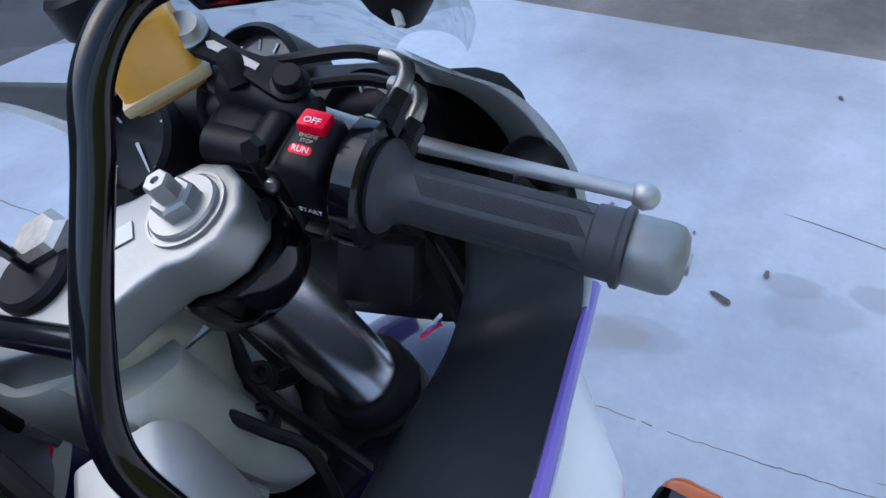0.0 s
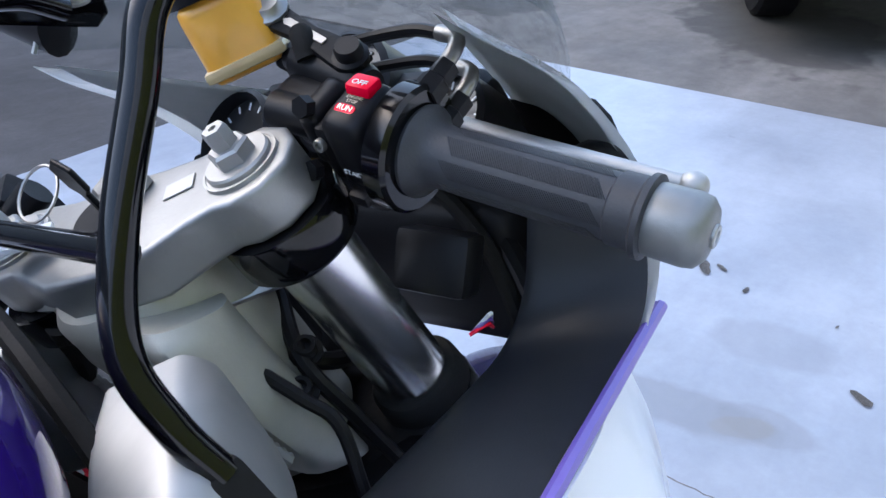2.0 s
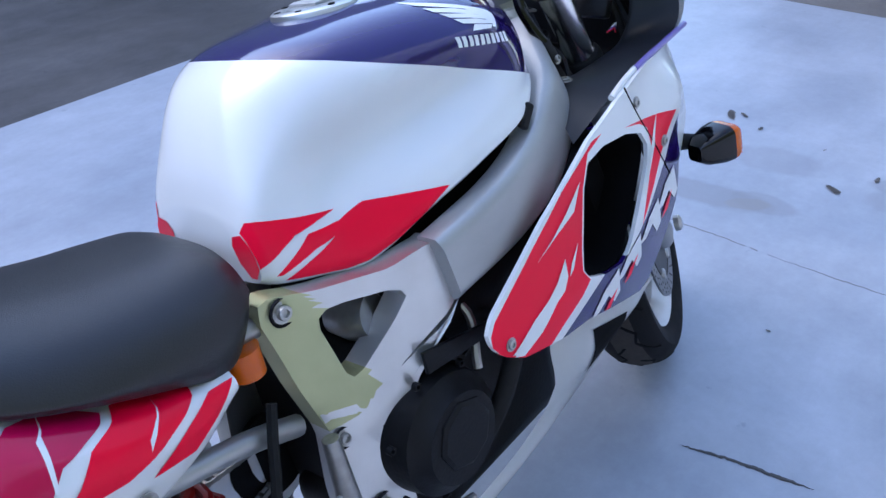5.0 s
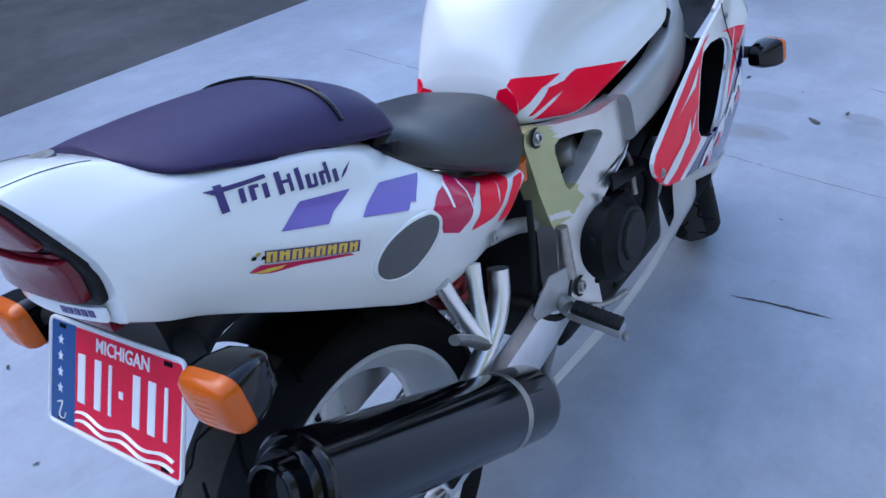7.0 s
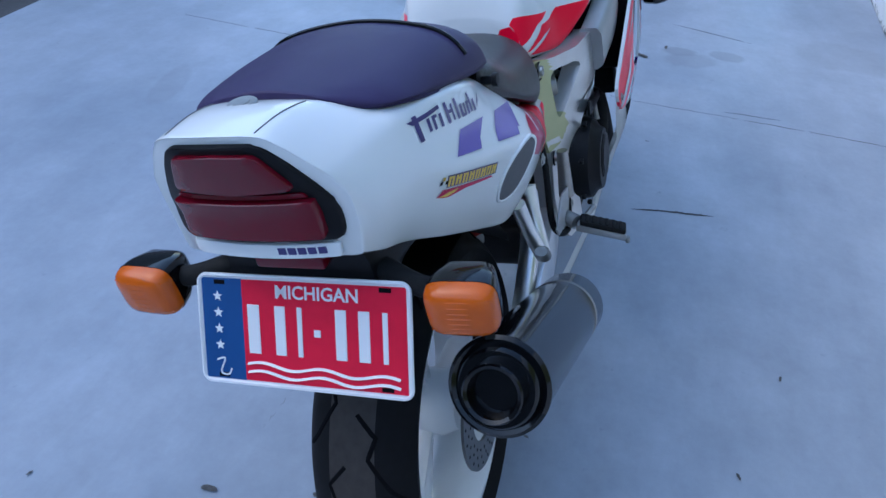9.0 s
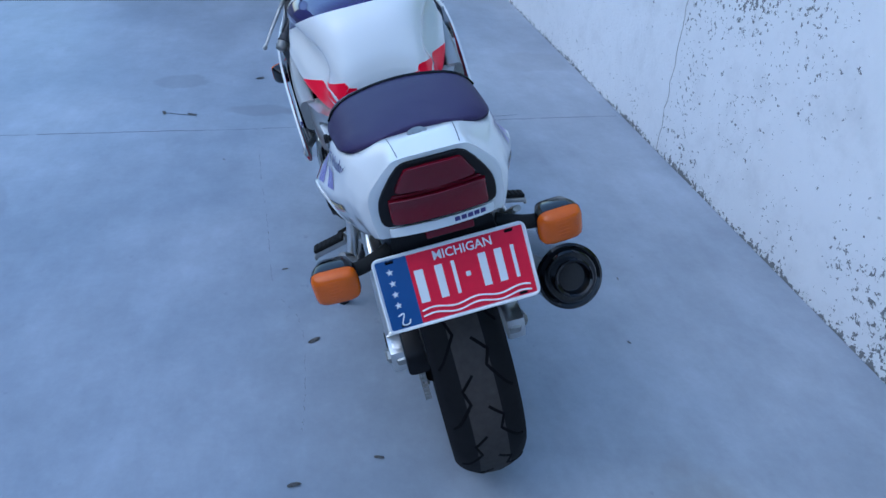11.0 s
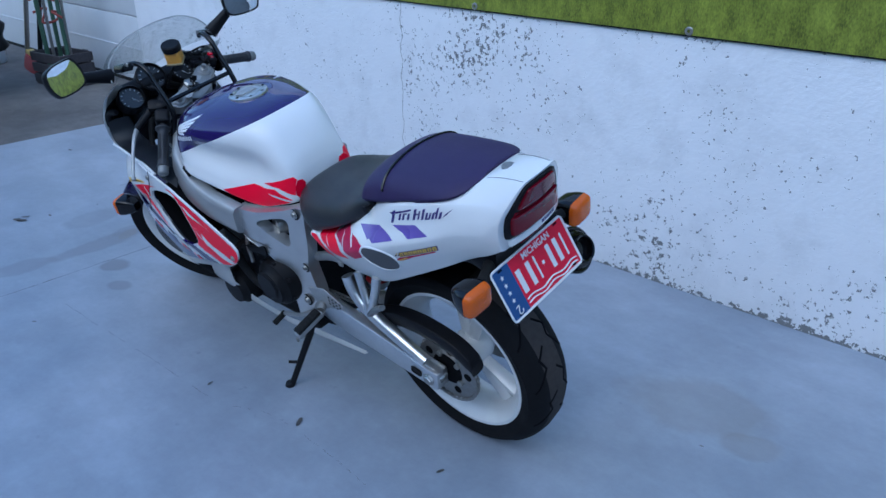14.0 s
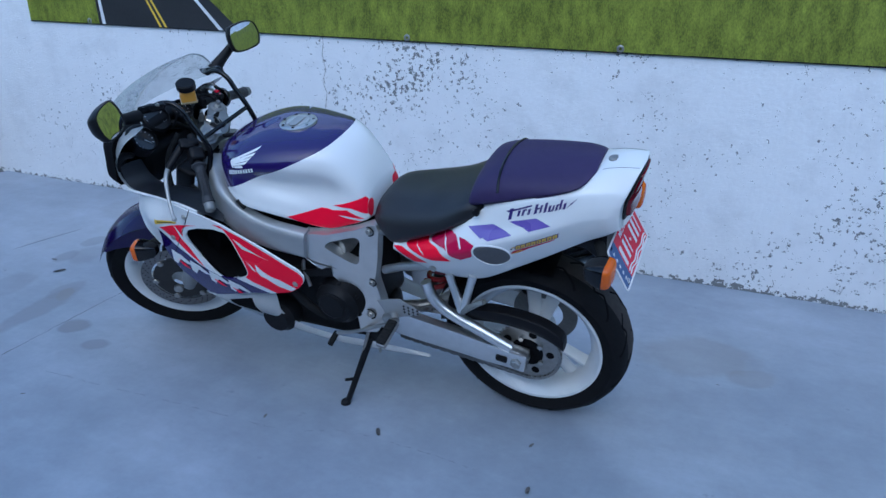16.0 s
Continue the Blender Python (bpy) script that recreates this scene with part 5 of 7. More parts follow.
    part("luggage_hook", lathe([(0.016, 0), (0.016, 0.006), (0.006, 0.008), (0.006, 0.022), (0.009, 0.023), (0.009, 0.030), (0.003, 0.031)], hook, (0, s, 0.05), 20), M_BLACK, tail, "black luggage hook")
    part("cowl_bolt", bolt((0.280, s * 0.168, 0.585), (0, s, -0.1), 0.007, 0.003), M_BOLT, tail)

# tank graphics
for s in (-1, 1):
    dx, dz = (0.0, 0.0) if s < 0 else (0.014, -0.006)
    at = lambda pts: [(x + dx, z + dz) for x, z in pts]
    wing = [at(p) for p in (
        [(0.764, 0.886), (0.809, 0.870), (0.849, 0.853), (0.8565, 0.8465), (0.853, 0.841), (0.844, 0.834), (0.8375, 0.8358), (0.8455, 0.8435), (0.847, 0.8495), (0.820, 0.861), (0.771, 0.879)],
        [(0.772, 0.8757), (0.804, 0.8665), (0.846, 0.8485), (0.846, 0.8457), (0.799, 0.8625), (0.777, 0.8693)],
        [(0.780, 0.8668), (0.815, 0.8570), (0.845, 0.8450), (0.843, 0.8422), (0.812, 0.8530), (0.787, 0.8600)],
        [(0.789, 0.8580), (0.820, 0.8498), (0.842, 0.8413), (0.839, 0.8388), (0.826, 0.8425), (0.796, 0.8508)],
        [(0.810, 0.8460), (0.838, 0.8382), (0.834, 0.8350), (0.802, 0.8410)])]
    part("wing_mark", decal(wing, TT, s, 0.0009, 0.01), M_FILMWHITE, tank, "white wing-shaped mark")
    bars = []
    for k in range(5):
        x, z = 0.7735 + 0.0178 * k, 0.8418 - 0.0036 * k
        for o in (0.0, 0.0085):
            bars.append(at([(x + o, z - 0.2 * o), (x + o + 0.0058, z - 0.2 * (o + 0.0058)), (x + o + 0.0062, z - 0.0115 - 0.2 * (o + 0.0058)), (x + o + 0.0004, z - 0.0115 - 0.2 * o)]))
    part("tank_lettering", decal(bars, TT, s, 0.0009, 0.01), M_FILMWHITE, tank, "white lettering bars")
    part("tank_pad", rbox((0.013, 0.010, 0.032), pose(0.841, s * 0.203, 0.727, 0, 40, 0), 0.002, 1), M_RUBBER, tank, "rubber buffer")
for k in range(7):
    a = 2 * math.pi * k / 7
    part("cap_screw", bolt(cap_at + Vector((0.0450 * math.cos(a), 0.0450 * math.sin(a), 0.0076)), (0.03, 0, 1), 0.0042, 0.0022, False), M_ENGINE, tank)
part("cap_flap", slab([(0.03, -0.014), (0.038, 0), (0.03, 0.014), (-0.02, 0.014), (-0.02, -0.014)], 0.004, Matrix.Translation(cap_at + Vector((0, 0, 0.0085))) @ pose(0, 0, 0, 0, 0, 90), 0.0015), M_BRUSH, tank, "key flap")

# fork, clamps, bars, in the fork's own axes
for s in (-1, 1):
    at = (FORK_X, s * FORK_Y, 0)
    leg = steered("fork_tube", lathe([(0.010, 0.070), (0.0245, 0.070), (0.0245, -0.215)], at, (0, 0, 1), 40), M_CHROME, None, "polished steel fork tube")
    steered("fork_leg", lathe([(0.0225, -0.20), (0.030, -0.204), (0.031, -0.235), (0.028, -0.245), (0.027, -0.57), (0.02, -0.60)], at, (0, 0, 1), 36), M_ALU, leg, "cast fork leg")
    steered("dust_seal", lathe([(0.0248, -0.112), (0.029, -0.112), (0.0315, -0.115), (0.0325, -0.131), (0.024, -0.131)], at, (0, 0, 1), 36), M_RUBBER, leg, "black dust seal")
    steered("fork_cap", lathe([(0.0022, 0.0965), (0.0024, 0.0985), (0.0060, 0.0985), (0.0070, 0.097), (0.0070, 0.086)], at, (0, 0, 1), 6), M_ALU, leg, "slotted adjuster")
    steered("cap_nut", lathe([(0.0070, 0.0880), (0.0098, 0.0880), (0.0114, 0.0865), (0.0114, 0.079)], at, (0, 0, 1), 6), M_ALU, leg, "hexagon cap nut", angle=20)
    steered("cap_flange", lathe([(0.0104, 0.0800), (0.0172, 0.0800), (0.0182, 0.0788), (0.0182, 0.0766), (0.0196, 0.0766), (0.0198, 0.0772), (0.0212, 0.0772), (0.0212, 0.074)], at, (0, 0, 1), 40), M_ALU, leg, "round cap flange")
    steered("bar_clamp", lathe([(0.0246, 0.0455), (0.035, 0.0455), (0.036, 0.043), (0.036, 0.022), (0.033, 0.018), (0.0246, 0.018)], at, (0, 0, 1), 40), M_GLOSSBLACK, leg, "black clip-on clamp ring")
half = [(x - 0.010, y) for x, y in [(-0.062, 0.0), (-0.060, 0.03), (-0.044, 0.056), (-0.039, 0.068), (-0.040, 0.080), (-0.034, 0.096), (-0.019, 0.1065), (-0.002, 0.1065), (0.012, 0.098), (0.0195, 0.083), (0.017, 0.066), (0.012, 0.045), (0.012, 0.02), (0.014, 0.0)]]
outl = half + [(x, -y) for x, y in reversed(half[1:-1])]
clamp = steered("top_clamp", slab(outl, 0.029, pose(0, 0, 0.046), 0.004, 3), M_CLAMP, None, "silver cast top fork clamp")
steered("stem_nut", lathe([(0.006, 0.088), (0.012, 0.088), (0.017, 0.085), (0.017, 0.076)], (-0.012, 0, 0), (0, 0, 1), 6), M_BOLT, clamp, "stem nut", angle=20)
steered("clamp_plaque", rbox((0.012, 0.018, 0.001), pose(-0.022, -0.040, 0.0757, 0, 0, 12), 0.0003, 1), M_BRUSH, clamp, "small stamped plaque")
low = [(x * 1.15, y * 1.05) for x, y in half]
steered("lower_clamp", slab([(x, y) for x, y in low] + [(x, -y) for x, y in reversed(low[1:-1])], 0.036, pose(0, 0, -0.165), 0.005, 2), M_ENGINE, None, "black lower fork clamp")
steered("steering_stem", lathe([(0.02, 0.05), (0.024, 0.05), (0.024, -0.17)], (0, 0, 0), (0, 0, 1), 24), M_ENGINE, None, "steering stem")
# ignition switch with its keys, ahead of the stem
ign = steered("ignition_switch", lathe([(0.004, 0.082), (0.017, 0.082), (0.020, 0.079), (0.020, 0.03)], (-0.030, 0.004, 0), (0, 0, 1), 32), M_BLACK, None, "black ignition switch")
steered("key", slab([(-0.003, 0), (0.003, 0), (0.004, 0.014), (0.011, 0.018), (0.012, 0.032), (0.0, 0.038), (-0.012, 0.032), (-0.011, 0.018), (-0.004, 0.014)], 0.003, pose(-0.030, 0.004, 0.080, 90, 0, 60), 0.001, 1), M_BLACK, ign, "black-headed key in the lock")
ring = [Vector((-0.030 + 0.014 * math.cos(a), 0.026 + 0.014 * math.sin(a), 0.104 + 0.007 * math.cos(a))) for a in np.linspace(0, 2 * math.pi, 21)]
steered("key_ring", tube(ring, 0.0009, 6), M_STEEL, ign, "steel key ring")
steered("key_fob", slab([(-0.012, -0.016), (0.012, -0.016), (0.013, 0.012), (0.004, 0.022), (-0.010, 0.020)], 0.004, pose(-0.040, 0.052, 0.085, 18, 8, 30), 0.0015, 2), M_FILMWHITE, ign, "white and red key fob")
steered("spare_key", slab([(-0.003, 0), (0.003, 0), (0.004, 0.013), (0.011, 0.018), (0.010, 0.030), (-0.010, 0.030), (-0.011, 0.018), (-0.004, 0.013)], 0.003, pose(-0.052, 0.035, 0.088, 60, 10, 80), 0.001, 1), M_BLACK, ign, "second black key")

RB = {}
for s in (-1, 1):
    a, b = (Vector((0.022, -0.088, 0.074)), Vector((-0.088, -0.280, 0.018))) if s < 0 else (Vector((0.026, 0.090, 0.078)), Vector((-0.080, 0.296, -0.006)))
    RB[s] = (a, b)
    L = lambda f: a.lerp(b, f)
    bar = steered("handlebar", tube([a, L(0.9)], 0.0108, 16), M_BLACK, None, "black clip-on handlebar")
    prof = [(0.405, 0.0215), (0.420, 0.0225), (0.428, 0.0215), (0.436, 0.0185), (0.455, 0.0156), (0.475, 0.0147), (0.835, 0.0145), (0.84, 0.0158), (0.885, 0.0160), (0.892, 0.0180), (0.903, 0.0180), (0.907, 0.0160)]
    grip = steered("grip", lathe([(r, f * (b - a).length) for f, r in prof], a, b - a, 48), M_GRIP, bar, "black ribbed rubber grip")
    ax = (b - a).normalized()
    u = ax.orthogonal().normalized()
    v = ax.cross(u)
    ln = (b - a).length
    ribs = bmesh.new()
    for k in range(8):
        a0 = 2 * math.pi * k / 8
        for j in range(64):
            f = 0.49 + 0.315 * j / 63
            pts = []
            for q in range(4):
                an = a0 + 0.08 + 0.56 * q / 3
                ff = f + 0.028 * q / 3
                pts.append(a + ax * ln * ff + (u * math.cos(an) + v * math.sin(an)) * 0.0147)
            tube(pts, 0.00036, 4, 0, False, ribs)
    rb = steered("rib_pattern", ribs, M_GRIP, bar, "fine slanted ribs")
    rb["kind"] = "stuff"
    wt = steered("bar_end", lathe([(0.0150, 0.902 * ln), (0.0150, 0.906 * ln), (0.0153, 0.91 * ln), (0.0155, 0.975 * ln), (0.0145, 0.995 * ln), (0.011, 1.008 * ln), (0.006, 1.012 * ln)], a, b - a, 40), M_WEIGHT, bar, "grey bar end weight")
    e = a + ax * ln * 1.010
    steered("end_screw", bolt(e, ax, 0.005, 0.002, False), M_BOLT, bar)

# right controls
a, b = RB[-1]
ax = (b - a).normalized()
AXM = Matrix.Translation(a) @ ax.to_track_quat("X", "Z").to_matrix().to_4x4()  # x runs outwards along the bar, z up
sw = steered("switch_housing", join(rbox((0.026, 0.036, 0.046), AXM @ pose(0.0615, 0, 0.000, 0, 0, 0), 0.009, 3), rbox((0.023, 0.028, 0.026), AXM @ pose(0.0615, -0.004, -0.026), 0.007, 2), rbox((0.010, 0.030, 0.034), AXM @ pose(0.0455, 0.0, -0.004), 0.004, 2)), M_BLACK, None, "black switch housing with a red stop switch")
steered("stop_switch", rbox((0.0145, 0.011, 0.007), AXM @ pose(0.0615, 0.0085, 0.0240, -8, 0, 0), 0.002, 2), M_RED, sw, "red rocker switch")
steered("run_mark", slab([(0.0058 * math.copysign(abs(math.cos(a)) ** 0.5, math.cos(a)), 0.0026 * math.copysign(abs(math.sin(a)) ** 0.7, math.sin(a))) for a in (2 * math.pi * k / 28 for k in range(28))], 0.0008, AXM @ pose(0.0605, -0.0062, 0.0226, 10, 0, 0), 0.0002, 1), M_RED, sw)
for x in (0.0450,):
    steered("housing_screw", bolt(AXM @ Vector((x, -0.016, 0.004)), AXM.to_3x3() @ Vector((0, -1, 0.3)), 0.0035, 0.003, False), M_STEEL, sw)
steered("stop_word", letters("OFF", 0.0050, AXM @ pose(0.0615, 0.0070, 0.0280, -8, 0, 0), 0.0001, 0.0), M_FILMWHITE, sw, "white word on the switch")
steered("run_word", letters("RUN", 0.0042, AXM @ pose(0.0605, -0.0062, 0.0236, 10, 0, 0), 0.0001, 0.0), M_FILMWHITE, sw)
steered("engine_word", letters("ENGINE\nSTOP", 0.0027, AXM @ pose(0.061, 0.0002, 0.0232, 2, 0, 0), 0.0001, 0.0), M_STEEL, sw)
steered("start_word", letters("START", 0.0044, AXM @ pose(0.0615, -0.0182, -0.0095, 84, 0, 0), 0.0001, 0.0), M_FILMWHITE, sw)
steered("start_button", rbox((0.012, 0.008, 0.008), AXM @ pose(0.062, -0.020, -0.024), 0.0025, 2), M_BLACK, sw, "starter button")
mc = steered("master_cylinder", join(rbox((0.014, 0.030, 0.036), AXM @ pose(0.036, 0.002, 0.000), 0.006, 3), rbox((0.034, 0.024, 0.026), AXM @ pose(0.012, 0.010, -0.004), 0.008, 3), lathe([(0.004, -0.008), (0.010, -0.006), (0.012, 0), (0.0125, 0.004), (0.0125, 0.046), (0.009, 0.050), (0.008, 0.056), (0.002, 0.058)], AXM @ Vector((0.04, 0.026, 0.004)), AXM.to_3x3() @ Vector((-1, 0.15, 0)), 24)), M_BLACK, None, "black brake master cylinder")
for y, z in ((-0.004, 0.022), (-0.016, -0.010)):
    steered("clamp_bolt", lathe([(0.002, 0.006), (0.0055, 0.006), (0.0055, 0)], AXM @ Vector((0.040, y - 0.006, z)), AXM.to_3x3() @ Vector((0, -0.8, 0.6)), 6), M_BLACK, mc, "hex clamp bolt", angle=20)
thr = steered("throttle_housing", lathe([(0.017, 0.080), (0.0285, 0.080), (0.031, 0.082), (0.031, 0.092), (0.029, 0.094), (0.017, 0.094)], a, ax, 44), M_GLOSSBLACK, None, "gloss black throttle cable housing")
for dx, cz in ((0.0, 0.0), (0.003, -0.020)):
    p0 = AXM @ Vector((0.088 + dx, 0.016, 0.018 + cz))
    steered("cable_elbow", tube([p0, AXM @ Vector((0.090 + dx, 0.034, 0.021 + cz)), AXM @ Vector((0.090 + dx, 0.046, 0.023 + cz)), AXM @ Vector((0.085 + dx, 0.054, 0.022 + cz)), AXM @ Vector((0.073, 0.057, 0.020 + cz))], 0.0042, 10, 20), M_STEEL, thr, "bent steel cable elbow")
    steered("elbow_nut", lathe([(0.0045, 0.010), (0.0062, 0.010), (0.0062, 0.001), (0.0075, 0.0), (0.008, -0.010)], AXM @ Vector((0.090 + dx, 0.027, 0.019 + cz)), AXM.to_3x3() @ Vector((0.1, 1, 0.12)), 6), M_BLACK, thr, "hex nut", angle=20)
    steered("cable", tube([AXM @ Vector((0.075, 0.057, 0.020 + cz)), AXM @ Vector((0.055, 0.057, 0.018 + cz)), AXM @ Vector((0.02, 0.052, 0.008 + cz)), AXM @ Vector((-0.01, 0.050, -0.005 + cz)), AXM @ Vector((-0.03, 0.052, -0.04)), AXM @ Vector((-0.04, 0.055, -0.11))], 0.0034, 8, 30), M_BLACK, thr, "black throttle cable")
lev = [AXM @ Vector(p) for p in ((0.012, 0.038, -0.012), (0.055, 0.046, -0.029), (0.10, 0.048, -0.033), (0.15, 0.049, -0.034), (0.192, 0.0495, -0.034), (0.2046, 0.0500, -0.035))]
lv = steered("brake_lever", tube(lev, [0.007, 0.006, 0.0050, 0.0045, 0.0044, 0.0046], 12, 30, flat=0.75), M_ALU, None, "silver brake lever")
steered("lever_ball", lathe([(0.001, 0.0072), (0.0034, 0.0064), (0.0056, 0.0047), (0.0072, 0.0), (0.0056, -0.0047), (0.0034, -0.0064), (0.001, -0.0072)], lev[-1], ax, 20), M_ALU, lv, "ball end")
# brake fluid reservoir
RES = Vector((0.070, -0.066, 0.104))
UPR = Vector((0.25, 0, 0.97))
M_FROST = mat("frosted_plastic", (0.55, 0.42, 0.22), 0.4, vary=0.1, grain=60, trans=0.2)
RM = Matrix.Translation(RES) @ UPR.to_track_quat("Z", "Y").to_matrix().to_4x4()
res = steered("reservoir", rbox((0.044, 0.046, 0.046), RM @ pose(0, 0, 0, 0, 0, 20), 0.008, 3), M_FLUID, None, "amber plastic brake fluid reservoir")
steered("reservoir_flange", rbox((0.048, 0.050, 0.007), RM @ pose(0, 0, -0.016, 0, 0, 20), 0.003, 2), M_FROST, res, "frosted plastic flange")
steered("reservoir_cap", lathe([(0.024, 0.022), (0.028, 0.022), (0.029, 0.025), (0.029, 0.040), (0.026, 0.043), (0.004, 0.043)], RES, UPR, 36), M_BLACK, res, "black screw cap")
AR0, AR1 = AXM @ Vector((0.034, 0.031, 0.013)), AXM @ Vector((-0.028, 0.041, 0.022))
ARM = Matrix.Translation(AR0) @ (AR1 - AR0).to_track_quat("X", "Z").to_matrix().to_4x4()
al = (AR1 - AR0).length
steered("reservoir_arm", slab([(-0.008, -0.007), (0.0, -0.010), (al * 0.5, -0.006), (al, -0.009), (al + 0.008, 0.0), (al, 0.009), (al * 0.5, 0.006), (0.0, 0.010), (-0.008, 0.007)], 0.005, ARM, 0.0015), M_ENGINE, res, "slotted dark bracket")
steered("arm_slot", slab([(al * 0.3, -0.002), (al * 0.75, -0.0025), (al * 0.8, 0.0), (al * 0.75, 0.0025), (al * 0.3, 0.002)], 0.0058, ARM, 0), M_STEEL, res)
steered("arm_screw", lathe([(0.002, 0.012), (0.008, 0.012), (0.010, 0.008), (0.012, 0.007), (0.012, 0.002)], AR1, ARM.to_3x3() @ Vector((0, 0, 1)), 14), M_STEEL, res, "flanged steel screw")
steered("arm_bolt", lathe([(0.003, 0.013), (0.0065, 0.013), (0.0075, 0.011), (0.0075, 0.007), (0.010, 0.006), (0.010, 0.003)], AR0, ARM.to_3x3() @ Vector((0, 0, 1)), 14), M_BLACK, res, "black hex bolt")
steered("reservoir_hose", tube([RES + Vector((-0.005, -0.018, -0.024)), RES + Vector((-0.016, -0.034, -0.030)), AXM @ Vector((0.000, 0.034, 0.022)), AXM @ Vector((0.008, 0.026, 0.014))], 0.0065, 12, 18), M_RUBBER, res, "black rubber hose")
# left controls
a, b = RB[1]
ax = (b - a).normalized()
AXL = Matrix.Translation(a) @ ax.to_track_quat("X", "Z").to_matrix().to_4x4()
swl = steered("switch_housing", join(rbox((0.040, 0.042, 0.046), AXL @ pose(0.068, 0, 0.0), 0.010, 3), rbox((0.020, 0.034, 0.034), AXL @ pose(0.030, -0.002, 0.0), 0.008, 2)), M_BLACK, None, "black left switch housing")
for k in range(3):
    steered("switch_button", rbox((0.012, 0.006, 0.006), AXL @ pose(0.060 + 0.008 * (k % 2), 0.020, 0.012 - 0.013 * k), 0.002, 1), M_STEEL, swl)
lev = [Vector(p) for p in ((0.066, 0.176, 0.012), (0.066, 0.200, -0.010), (0.050, 0.240, -0.032), (0.030, 0.280, -0.052), (0.016, 0.304, -0.061))]
lv = steered("clutch_lever", tube(lev, [0.0075, 0.0065, 0.0054, 0.0050, 0.0052], 12, 30, flat=0.75), M_ALU, None, "silver clutch lever")
steered("lever_arm", tube([(0.044, 0.120, 0.052), (0.054, 0.148, 0.034), (0.066, 0.180, 0.010)], [0.013, 0.012, 0.010], 12, 16), M_BLACK, lv, "black lever pivot arm")
steered("lever_ball", lathe([(0.001, 0.0075), (0.0036, 0.0066), (0.0058, 0.0049), (0.0075, 0.0), (0.0058, -0.0049), (0.0036, -0.0066), (0.001, -0.0075)], lev[-1], ax, 20), M_ALU, lv, "ball end")
steered("lever_perch", rbox((0.030, 0.040, 0.022), AXL @ pose(0.030, -0.020, 0.004), 0.006, 2), M_BLACK, lv, "black lever perch")

# upper fairing: a bullet nose over a rim that runs up from the cheek to the screen
M_LINER = mat("grey_fairing_liner", (0.42, 0.43, 0.42), 0.5, vary=0.15, grain=25, bump=0.1, bump_scale=300)
RIM = [(1.10, 0.2225, 0.712), (1.18, 0.2125, 0.715), (1.236, 0.212, 0.724), (1.266, 0.209, 0.748), (1.275, 0.206, 0.776), (1.265, 0.204, 0.810), (1.238, 0.202, 0.847), (1.198, 0.201, 0.883), (1.154, 0.196, 0.910), (1.128, 0.188, 0.930)]
SCR = [(1.132, 0.187, 0.938), (1.150, 0.168, 0.982), (1.142, 0.13, 1.018), (1.128, 0.07, 1.045), (1.118, 0.0, 1.054)]
NZ = 0.775


def nose_rings(rim, t0, t1, n, shrink=1.0, nose=1.47, a=0.93, b=0.04):
    out = []
    for i in range(n):
        u = math.sin(radians(t0 + (t1 - t0) * i / (n - 1)))
        f = 1 - a * u - b * u * u
        out.append([(x + (nose - x) * u * shrink, y * f * shrink, NZ + (z - NZ) * (f if z > NZ else 1.0)) for x, y, z in rim])
    return out


def shell(rows, thick=0.004):
    bm = skin(rows, closed=False, caps=False)
    bmesh.ops.solidify(bm, geom=bm.faces[:], thickness=thick)
    return bm


rimL = spline(RIM, 24)
scrL = spline(SCR, 16)
upper = None
for s in (-1, 1):
    rows = [[(x, s * y, z) for x, y, z in r] for r in nose_rings(rimL, 0, 86, 18)]
    bm = shell(rows, 0.005)
    up = part("upper_fairing", bm, M_WHITE, bike, "white upper fairing shell")
    upper = upper or up
    inner = [[(x + 0.004, s * (y - 0.007), z) for x, y, z in r] for r in nose_rings(rimL, 1, 70, 12, 0.985)]
    bm = shell(inner, 0.002)
    if s > 0:
        dye(bm, [(1.0, 0.60), (1.6, 0.60), (1.6, 0.835), (1.0, 0.835)], 1)
    part("fairing_liner", bm, [M_LINER, M_BLACK], up, "pale grey inner face of the fairing" if s < 0 else "inner face of the fairing, grey above and black below")
    pad_pts = spline([(1.285, 0.186, 0.770), (1.276, 0.182, 0.800), (1.256, 0.178, 0.818), (1.225, 0.174, 0.822)], 14)
    part("foam_strip", tube([(x, s * y, z) for x, y, z in pad_pts], [0.010, 0.014, 0.013, 0.008], 10), M_BLACK, up, "black foam strip")
    part("purple_band", tube([(x, s * (y + 0.003), z) for x, y, z in spline([(1.062, 0.2265, 0.7135), (1.12, 0.2205, 0.7165), (1.19, 0.2125, 0.718), (1.264, 0.2045, 0.720)], 20)], 0.0045, 8), M_LILAC if s < 0 else M_WHITE, up, "purple edge band" if s < 0 else "white rolled edge")
for s in (-1, 1):
    part("cheek_edge", tube([(x, s * (y + 0.002), z) for x, y, z in spline([(0.978, 0.2365, 0.701), (1.02, 0.2315, 0.709), (1.066, 0.2255, 0.7135)], 12)], 0.0045, 8), M_WHITE, upper, "white rolled edge")
full = [(x, y, z) for x, y, z in scrL] + [(x, -y, z) for x, y, z in reversed(scrL[:-1])]
screen = part("windscreen", shell(nose_rings(full, 0, 62, 16, 1.0, 1.53, 0.35, 0.62), 0.003), M_SCREEN, bike, "clear smoked acrylic windscreen")
part("screen_edge", tube(full, 0.0020, 6), M_LINER, screen, "pale rolled edge")

